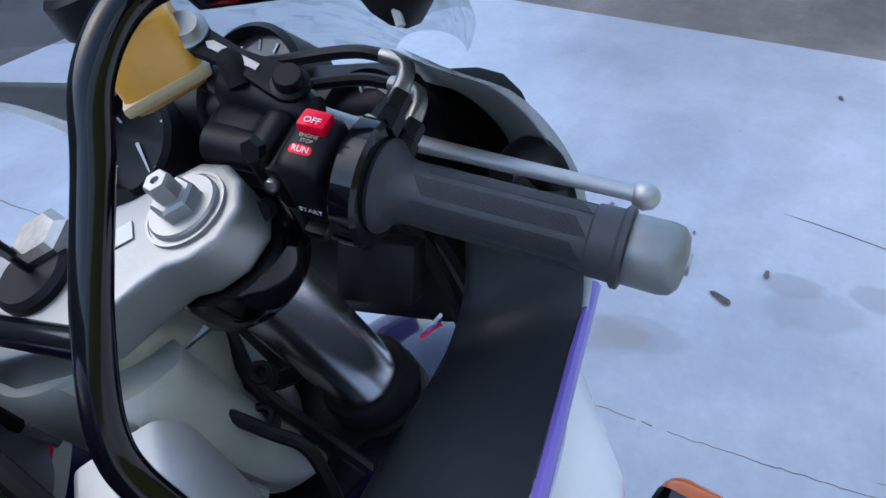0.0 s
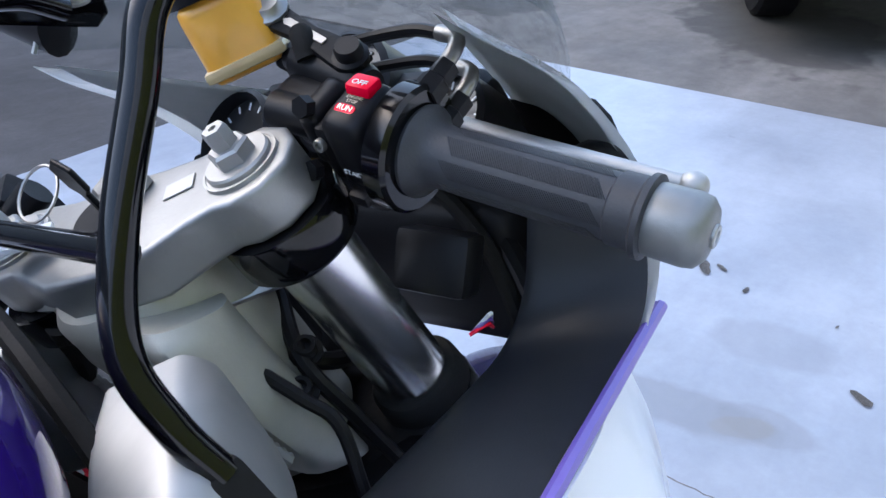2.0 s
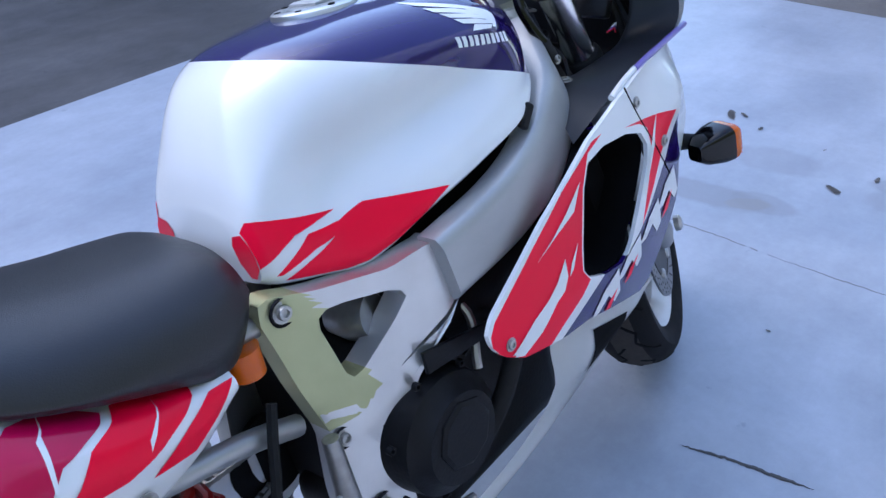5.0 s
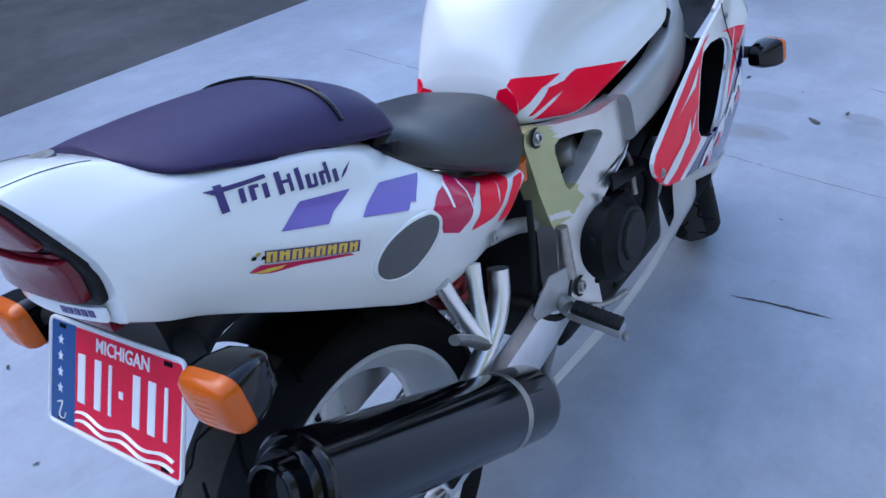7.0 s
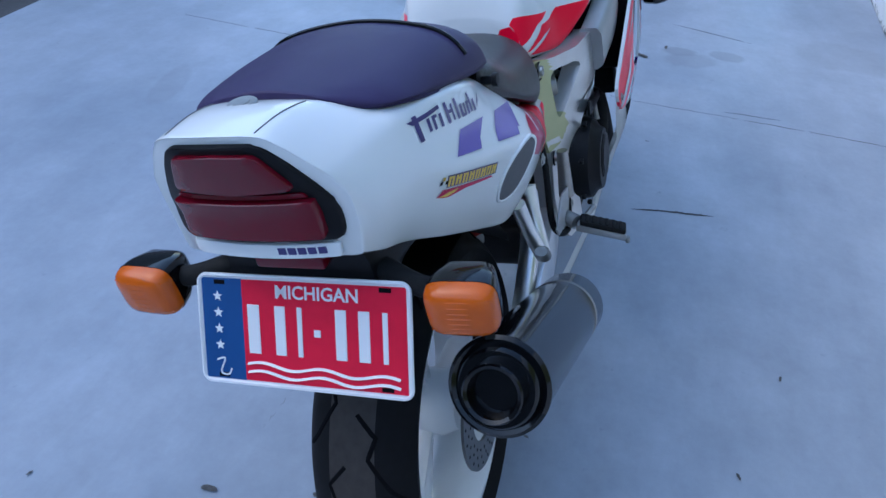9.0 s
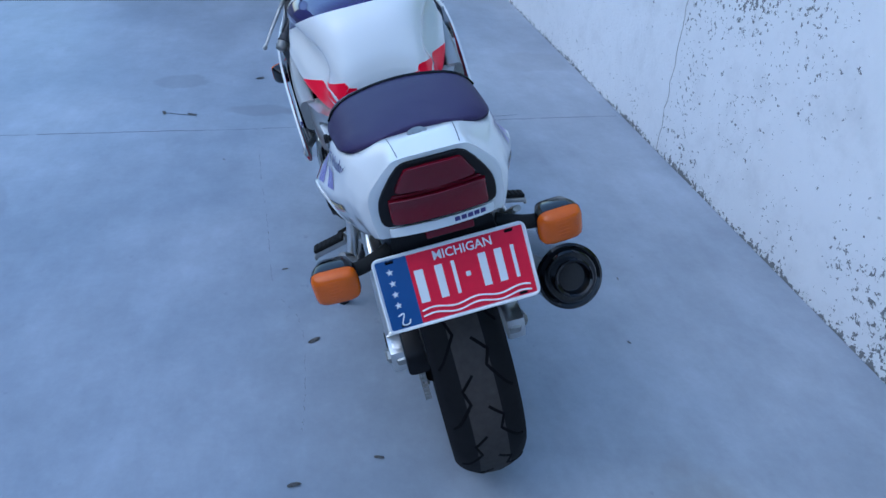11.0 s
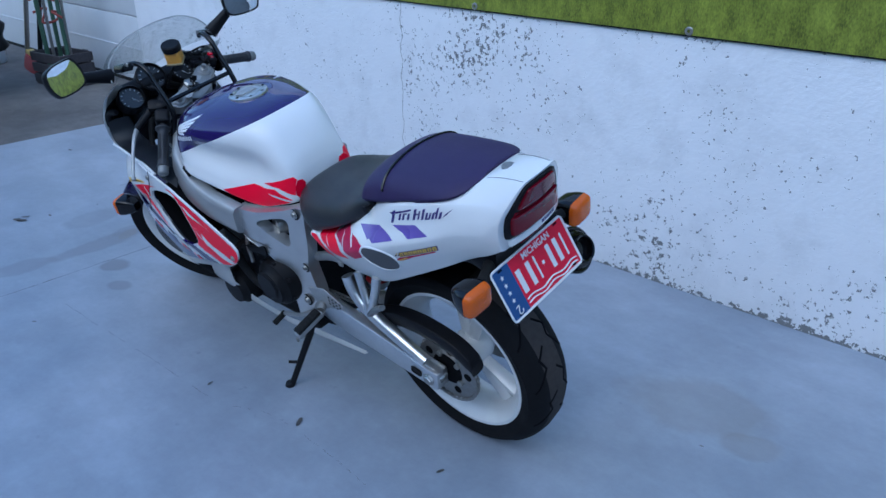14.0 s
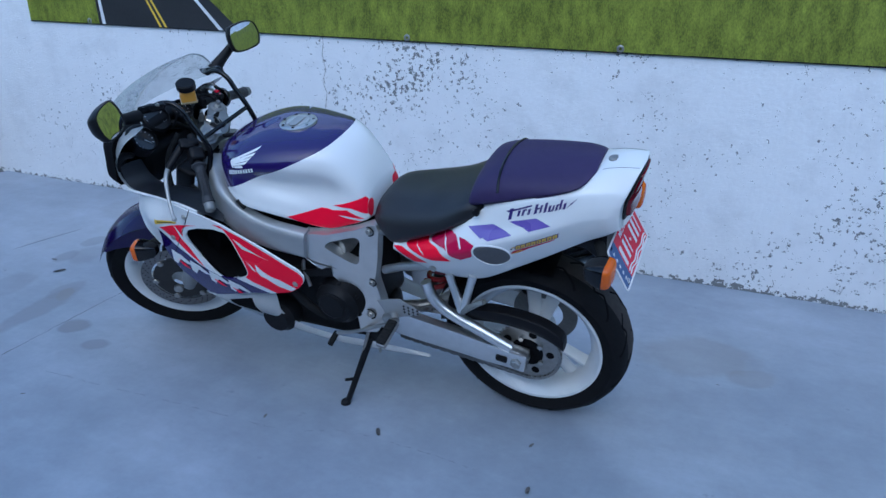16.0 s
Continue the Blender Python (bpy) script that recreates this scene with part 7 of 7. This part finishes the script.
# suspension unit and subframe
spring = [Vector((0.36 + 0.036 * math.cos(a) - 0.10 * f, 0.036 * math.sin(a), 0.40 + 0.20 * f)) for f, a in ((i / 90, i / 90 * 2 * math.pi * 6.5) for i in range(91))]
shock = part("suspension_spring", tube(spring, 0.008, 8), M_REDSPRING, bike, "red coil spring")
part("shock_body", tube([(0.37, 0, 0.37), (0.25, 0, 0.62)], 0.022, 16), M_STEEL, shock, "steel damper body")
for s in (-1, 1):
    part("subframe_rail", tube([(0.47, s * 0.105, 0.500), (0.40, s * 0.115, 0.532), (0.30, s * 0.125, 0.562), (0.18, s * 0.125, 0.60), (0.0, s * 0.11, 0.68)], 0.013, 10, 16), M_ALU, bike, "silver subframe rail")
    part("subframe_rail", tube([(0.48, s * 0.10, 0.632), (0.40, s * 0.105, 0.64), (0.26, s * 0.115, 0.66), (0.05, s * 0.11, 0.74)], 0.012, 10, 16), M_ALU, bike, "silver subframe rail")
    Y = s * 0.158
    foot = Vector((0.205, s * 0.172, 0.458))
    hang = part("passenger_peg_hanger", tube([(0.242, s * 0.150, 0.562), (0.228, s * 0.158, 0.52), foot], [0.012, 0.011, 0.013], 10, 10), M_POLISH, bike, "silver passenger footpeg hanger")
    part("hanger_arm", tube([(0.172, s * 0.150, 0.572), (0.186, s * 0.158, 0.52), foot + Vector((-0.004, 0, 0.004))], [0.012, 0.011, 0.012], 10, 10), M_POLISH, hang)
    part("passenger_peg", tube([foot, foot + Vector((-0.05, s * 0.012, 0.045)), foot + Vector((-0.075, s * 0.016, 0.062))], [0.012, 0.010, 0.009], 10, 6, flat=0.8), M_STEEL, hang, "folded footpeg")
    # rider peg, heel plate
    p0, p1 = Vector((0.415, s * 0.185, 0.385)), Vector((0.425, s * 0.272, 0.358))
    pm = Matrix.Translation((p0 + p1) / 2) @ (p1 - p0).to_track_quat("X", "Z").to_matrix().to_4x4()
    peg = part("rider_peg", rbox((0.09, 0.030, 0.014), pm @ pose(0, 0, -0.003), 0.004, 2), M_ALU, bike, "aluminium rider footpeg")
    part("peg_rubber", rbox((0.082, 0.028, 0.010), pm @ pose(0, 0, 0.008), 0.003, 2), M_RUBBER, peg, "black rubber top")
    for k in range(6):
        part("rubber_rib", rbox((0.006, 0.024, 0.003), pm @ pose(-0.03 + 0.012 * k, 0, 0.0135), 0.001, 1), M_RUBBER, peg)
    part("peg_feeler", lathe([(0.001, -0.012), (0.004, -0.012), (0.005, 0.0)], p1 + Vector((0, 0, -0.008)), (0, 0, 1), 10), M_STEEL, peg)
    part("peg_mount", tube([(0.46, s * 0.155, 0.36), (0.43, s * 0.165, 0.385), p0], [0.016, 0.014, 0.014], 10, 8), M_ALU, peg, "cast peg mount")
    heel = part("heel_plate", slab([(0.478, 0.428), (0.405, 0.448), (0.342, 0.416), (0.352, 0.398), (0.40, 0.385), (0.447, 0.362)], 0.004, Matrix.Translation((0, s * 0.162, 0)) @ pose(0, 0, 0, 90, 0, 0), 0.0012), M_BRUSH, bike, "drilled aluminium heel plate")
    for i in range(3):
        for j in range(4 - (i == 2)):
            part("heel_hole", lathe([(0.0005, 0), (0.0035, 0), (0.0035, 0.0005), (0.0005, 0.0005)], (0.392 - 0.014 * j, s * 0.1625, 0.426 - 0.011 * i - 0.003 * j), (0, s, 0), 10), M_DARK, heel)
# side stand, gear lever
st = part("side_stand", tube([(0.535, 0.150, 0.262), (0.545, 0.170, 0.225), (0.590, 0.243, 0.082), (0.598, 0.253, 0.066)], [0.014, 0.011, 0.009, 0.012], 12, 20), M_BLACK, bike, "black steel side stand")
part("stand_foot", lathe([(0.004, 0.014), (0.011, 0.012), (0.016, 0.005), (0.016, 0.0), (0.004, -0.002)], (0.600, 0.256, 0.0625), (0.0, 0.233, 0.972), 20), M_BLACK, st, "round stand foot")
part("stand_tang", tube([(0.575, 0.215, 0.137), (0.600, 0.235, 0.142)], 0.005, 8), M_BLACK, st)
part("stand_spring", tube([(0.53, 0.155, 0.30), (0.555, 0.178, 0.21)], 0.006, 8), M_STEEL, st)
part("stand_lug", rbox((0.05, 0.04, 0.05), pose(0.525, 0.135, 0.275, 0, 20, 0), 0.008, 2), M_ENGINE, st)
gear = part("gear_lever", tube([(0.46, 0.165, 0.345), (0.56, 0.170, 0.298), (0.645, 0.175, 0.272)], 0.006, 8, 10), M_ALU, bike, "gear lever")
part("lever_rubber", tube([(0.640, 0.170, 0.273), (0.640, 0.215, 0.262)], 0.009, 12), M_RUBBER, gear, "rubber toe piece")
part("brake_pedal", tube([(0.47, -0.160, 0.345), (0.56, -0.170, 0.300), (0.63, -0.180, 0.285)], 0.006, 8, 10), M_STEEL, bike, "rear brake pedal")
part("rear_master", tube([(0.472, -0.158, 0.50), (0.468, -0.160, 0.41)], [0.010, 0.014], 14), M_STEEL, bike, "rear brake master cylinder")
part("rear_reservoir", lathe([(0.004, -0.018), (0.018, -0.016), (0.020, 0.016), (0.004, 0.018)], (0.436, -0.112, 0.612), (0, 0, 1), 20), M_ORANGE, bike, "amber rear reservoir")
part("brake_hose", tube([(0.468, -0.162, 0.41), (0.43, -0.165, 0.36), (0.38, -0.150, 0.40), (0.41, -0.140, 0.50), (0.44, -0.125, 0.56)], 0.006, 8, 24), M_RUBBER, bike, "black brake hose")

# engine details
for s in (-1, 1):
    for k in range(7):
        a = 2 * math.pi * k / 7
        c = Vector((0.605 + 0.088 * math.cos(a), s * 0.178, 0.41 + 0.088 * math.sin(a))) if s < 0 else Vector((0.60 + 0.074 * math.cos(a), s * 0.178, 0.41 + 0.074 * math.sin(a)))
        part("cover_bolt", bolt(c, (0, s, 0), 0.0055, 0.007, False), M_ENGINE, engine)
    part("cover_step", lathe([(0.001, 0.006), (0.040, 0.006), (0.045, 0.003), (0.046, 0.0)], (0.615 if s < 0 else 0.605, s * 0.209, 0.415), (0, s, 0), 8), M_ENGINE, engine, "faceted raised cover", angle=25)
    for k in range(4):
        part("cooling_fin", rbox((0.20, 0.02, 0.004), pose(0.78, s * 0.158, 0.50 + 0.018 * k, 0, -18, 0), 0.001, 1), M_ENGINE, engine)
    part("engine_hanger", slab([(0.60, 0.535), (0.72, 0.505), (0.735, 0.485), (0.60, 0.505)], 0.006, Matrix.Translation((0, s * 0.185, 0)) @ pose(0, 0, 0, 90, 0, 0), 0.002), M_ENGINE, engine, "drilled black hanger")
    part("carburettor", lathe([(0.01, 0.03), (0.026, 0.028), (0.03, 0.0), (0.02, -0.03)], (0.585, s * 0.105, 0.575), (0.3, s, 0.1), 20), M_STEEL, engine, "grey carburettor cap")
    part("coolant_hose", tube([(0.70, s * 0.15, 0.52), (0.76, s * 0.185, 0.47), (0.72, s * 0.19, 0.40), (0.66, s * 0.17, 0.33)], 0.013, 10, 20), M_RUBBER, engine, "black coolant hose")
    part("spark_lead", tube([(0.66, s * 0.12, 0.57), (0.70, s * 0.17, 0.53), (0.68, s * 0.19, 0.46)], 0.006, 8, 14), M_STEEL, engine)
part("sump", rbox((0.30, 0.18, 0.10), pose(0.68, 0, 0.24), 0.03, 3), M_ENGINE, engine, "black sump")
for s in (-1, 1):
    for k in range(2):
        part("exhaust_header", tube([(0.92, s * (0.05 + 0.07 * k), 0.50), (0.96, s * (0.05 + 0.07 * k), 0.40), (0.90, s * (0.04 + 0.05 * k), 0.28), (0.75, s * (0.03 + 0.03 * k), 0.235), (0.55, -0.05, 0.22)], 0.018, 10, 20), M_STEEL, engine, "steel exhaust header")
part("link_pipe", tube([(0.55, -0.05, 0.22), (0.42, -0.10, 0.23), (0.33, -0.17, 0.28), (0.262, -0.198, 0.325)], 0.022, 14, 16), M_STEEL, can, "dull steel link pipe")
part("can_strap", lathe([(0.0545, 0.0), (0.0565, 0.002), (0.0565, 0.014), (0.0545, 0.016)], EX0 + EXD * 0.10, EXD, 44, True), M_STEEL, can, "steel mounting strap")

# ---- loose things on the ground ----
M_LEAF = mat("dry_leaf", (0.15, 0.145, 0.14), 0.8, vary=0.5, grain=200)
M_TAR = mat("tar_scrape", (0.05, 0.05, 0.052), 0.7, vary=0.4, grain=300)
rnd = random.Random(5)


def leaf(x, y, size, turn):
    """A curled dead leaf, a little thickness to it."""
    n = 11
    ring = []
    for k in range(n):
        a = 2 * math.pi * k / n
        r = size * (0.32 + 0.22 * abs(math.cos(a)) + rnd.uniform(-0.07, 0.07))
        ring.append((r * math.cos(a) * 1.25, r * math.sin(a) * 0.62))
    bm = bmesh.new()
    c = bm.verts.new((0, 0, 0.002))
    vs = [bm.verts.new((px, py, 0.0015 + 0.12 * abs(py) + rnd.uniform(0, 0.0015))) for px, py in ring]
    for p, q in zip(vs, vs[1:] + vs[:1]):
        bm.faces.new((c, p, q))
    bmesh.ops.solidify(bm, geom=bm.faces[:], thickness=0.0008)
    bm.transform(pose(x, y, 0.0006, 0, 0, turn))
    return tagged(part("dead_leaf", bm, M_LEAF, None), "small dry dark leaf lying on the painted pad", "leaf", group="leaves on the pad")


for x, y, sz in ((2.46, 0.518, 0.034), (2.579, 0.322, 0.055), (2.60, 0.285, 0.03), (2.533, 0.203, 0.022), (2.277, -0.105, 0.045), (2.503, -0.01, 0.012), (1.572, -0.19, 0.010), (-0.055, 0.434, 0.024), (0.430, 0.366, 0.028),
                (0.306, -0.486, 0.013), (0.784, 0.434, 0.016), (-0.004, 0.245, 0.018), (-0.457, -0.307, 0.010), (2.029, 0.803, 0.034), (2.056, 0.919, 0.032), (2.406, -0.188, 0.026), (-0.135, 0.749, 0.010), (0.258, -0.079, 0.012),
                (0.606, -0.573, 0.012), (3.48, -0.299, 0.03), (1.57, 0.65, 0.012), (-0.02, 1.05, 0.012)):
    leaf(x, y, sz, rnd.uniform(0, 180))


def scrape(name, a, b, width, wob, label, category, material=M_TAR):
    """A thin dark scrape or twig lying on the pad."""
    pts = []
    n = 40
    d = Vector((b[0] - a[0], b[1] - a[1], 0))
    side = Vector((-d.y, d.x, 0)).normalized()
    for k in range(n):
        f = k / (n - 1)
        pts.append(Vector((a[0], a[1], 0.0008)) + d * f + side * (wob * math.sin(f * 5) + rnd.uniform(-1, 1) * width * 0.25))
    rad = [max(0.0004, width * (0.35 + rnd.uniform(0, 0.3)) * min(1, 6 * f, 6 * (1 - f)) + 0.0004) for f in np.linspace(0, 1, n)]
    return tagged(part(name, tube(pts, rad, 6, flat=0.35), material, None), label, category)


scrape("twig", (1.154, -0.186), (1.212, -0.413), 0.0075, 0.004, "thin dark crooked twig lying on the pad", "twig")
for a, b, w in (((2.69, -0.20), (2.615, -0.53), 0.0028), ((1.90, -0.42), (1.92, -0.62), 0.002), ((2.02, 0.79), (2.06, 0.93), 0.004)):
    scrape("scrape_mark", a, b, w, 0.002, "dark scrape mark on the painted concrete", "mark")

# ---- parked car beyond the pad ----
M_CAR = mat("black_car_paint", (0.0025, 0.003, 0.0045), 0.15, coat=0.0, spec=0.22, vary=0.1, grain=10)
car = new("parked_car")
car.matrix_world = pose(5.70, 0.42, 0, 0, 0, 28)
tagged(car, "black parked car seen low from behind on the drive", "car")
secs = []
for x, w, zb, zt in ((-0.78, 0.72, 0.34, 0.80), (-0.74, 0.80, 0.27, 0.92), (-0.45, 0.88, 0.24, 1.00), (0.2, 0.90, 0.22, 1.02), (1.6, 0.90, 0.22, 1.00), (2.7, 0.89, 0.23, 0.95), (3.4, 0.84, 0.26, 0.82), (3.55, 0.74, 0.32, 0.70)):
    secs.append([(x, y, z) for y, z in sym([(0, zb), (w * 0.9, zb), (w, zb + 0.12), (w * 1.0, (zb + zt) / 2), (w * 0.95, zt - 0.05), (w * 0.8, zt), (0, zt + 0.01)])])
body = part("car_body", loft(secs, 40, 40), M_CAR, car, "black painted body")
part("rear_bumper", loft([[(x, y, z) for y, z in sym([(0, 0.30), (w, 0.30), (w + 0.02, 0.40), (w, 0.52), (0, 0.53)])] for x, w in ((-0.86, 0.66), (-0.82, 0.80), (-0.66, 0.89), (-0.40, 0.905))], 14, 30), M_BLACK, car, "black bumper")
cabin = [[(x, y, z) for y, z in sym([(0, 0.98), (w, 0.98), (w * 0.94, 1.2), (w * 0.78, zt - 0.03), (w * 0.6, zt), (0, zt)])] for x, w, zt in ((-0.45, 0.80, 1.02), (-0.15, 0.80, 1.36), (0.5, 0.80, 1.45), (1.4, 0.80, 1.42), (2.1, 0.80, 1.05))]
part("cabin", loft(cabin, 30, 40), M_GLOSSBLACK, car, "dark glazed cabin")
for y in (-0.66, 0.66):
    part("tail_lamp", rbox((0.04, 0.28, 0.16), pose(-0.765, y, 0.74), 0.02, 2), M_LENS, car, "dark red tail lamp")
    for x in (0.0, 2.62):
        tyre = part("tyre", lathe([(0.20, -0.10), (0.30, -0.105), (0.325, -0.085), (0.33, 0.0), (0.325, 0.085), (0.30, 0.105), (0.20, 0.10)], (x, y * 1.03, 0.322), (0, 1, 0), 48, True), M_TYRE, car, "black tyre")
        part("rim", lathe([(0.02, 0.07), (0.06, 0.075), (0.10, 0.06), (0.17, 0.085), (0.20, 0.10), (0.20, -0.08), (0.02, -0.08)], (x, y * 1.03, 0.322), (0, math.copysign(1, y), 0), 40), M_STEEL, car, "grey wheel")

# ---- clutter by the garage door ----
M_GREENROD = mat("green_coated_rod", (0.05, 0.11, 0.07), 0.5, vary=0.2, grain=60)
M_REDROPE = mat("faded_red_cord", (0.28, 0.06, 0.05), 0.8, vary=0.3, grain=120)
M_CRATE = mat("weathered_dark_crate", (0.045, 0.04, 0.045), 0.75, vary=0.3, grain=40)
crate = new("crate")
crate.matrix_world = pose(5.30, -1.06, -0.008, 0, 0, 8)
tagged(crate, "weathered dark crate on the drive by the garage", "crate")
for k in range(3):
    for y in (-0.13, 0.13):
        part("slat", rbox((0.42, 0.016, 0.07), pose(0, y, 0.05 + 0.085 * k), 0.003, 1), M_CRATE, crate)
    for x in (-0.20, 0.20):
        part("slat", rbox((0.016, 0.25, 0.07), pose(x, 0, 0.05 + 0.085 * k), 0.003, 1), M_CRATE, crate)
part("base", rbox((0.42, 0.26, 0.014), pose(0, 0, 0.007), 0.002, 1), M_CRATE, crate)
rack = new("garden_rods")
rack.matrix_world = pose(5.30, -1.06, 0.014, 0, 0, 8)
tagged(rack, "bundle of tall green rods tied with red cord", "rods")
for k, (x, y, lx, m, r) in enumerate(((-0.10, 0.0, 0.03, M_GREENROD, 0.016), (0.02, 0.05, -0.02, M_STEEL, 0.012), (0.08, -0.04, 0.01, M_GREENROD, 0.016), (0.14, 0.03, 0.04, M_GREENROD, 0.018), (-0.03, -0.06, -0.03, M_STEEL, 0.011))):
    part("rod", tube([(x, y, 0), (x + lx * 0.5, y, 0.8), (x + lx, y, 1.6)], r, 10, 8), m, rack)
for k, z in enumerate((0.50, 0.66, 0.80, 0.95)):
    pts = [(-0.16 + 0.05 * i, 0.05 * math.sin(i * 1.9 + k) + 0.02, z + 0.05 * math.sin(i * 1.3 + 2 * k)) for i in range(8)]
    part("cord", tube(pts, 0.009, 7, 30), M_REDROPE, rack, "faded red cord")
trolley = new("cart_wheel")
trolley.matrix_world = pose(5.45, -1.30, 0.102)
tagged(trolley, "black rubber cart wheel leaning by the crate", "wheel")
part("tyre", lathe([(0.06, -0.03), (0.10, -0.032), (0.11, 0.0), (0.10, 0.032), (0.06, 0.03)], (0, 0, 0), (0.3, 1, 0), 30, True), M_TYRE, trolley)
part("hub", lathe([(0.01, -0.028), (0.06, -0.02), (0.06, 0.02), (0.01, 0.028)], (0, 0, 0), (0.3, 1, 0), 24), M_STEEL, trolley)
for nm, x, y, m, w in (("pole", 6.30, -1.36, M_STEEL, 0.02), ("pole", 6.02, -1.36, M_BLACK, 0.02)):
    tagged(part(nm, tube([(x, y + 0.22, -0.006), (x - 0.04, y, 1.3), (x - 0.05, y - 0.03, 1.9)], w, 10, 8), m, None), "thin dark pole leaning on the garage door", "pole")
broom = new("broom_head")
broom.matrix_world = pose(6.05, -1.12, -0.008, 0, 0, -10)
tagged(broom, "red and yellow broom head standing on the drive", "broom")
part("bristles", loft([[(x * f, y * g, z) for x, y in ((-0.20, -0.05), (0.20, -0.05), (0.20, 0.05), (-0.20, 0.05))] for z, f, g in ((0.0, 1.1, 1.2), (0.06, 1.0, 1.0), (0.11, 0.9, 0.7))], 10, 28), mat("red_bristle", (0.28, 0.03, 0.03), 0.8, vary=0.4, grain=250, stretch=(1, 1, 0.1)), broom, "red bristles")
part("block", rbox((0.34, 0.06, 0.04), pose(0, 0, 0.13), 0.01, 2), M_YELLOW, broom, "yellow block")
jug = lathe([(0.03, 0.0), (0.09, 0.0), (0.10, 0.02), (0.10, 0.22), (0.085, 0.27), (0.03, 0.30), (0.028, 0.34), (0.01, 0.345)], (6.62, -0.98, -0.008), (0, 0, 1), 28)
tagged(part("plastic_jug", jug, mat("milky_plastic", (0.62, 0.66, 0.7), 0.4, vary=0.06, grain=20), None), "milky white plastic jug on the drive", "jug")

# one unit of the plan is 1.07 m
for ob in list(scene.objects):
    if ob.parent is None and ob.type in {"MESH", "EMPTY"}:
        ob.matrix_world = Matrix.Scale(UNIT, 4) @ ob.matrix_world
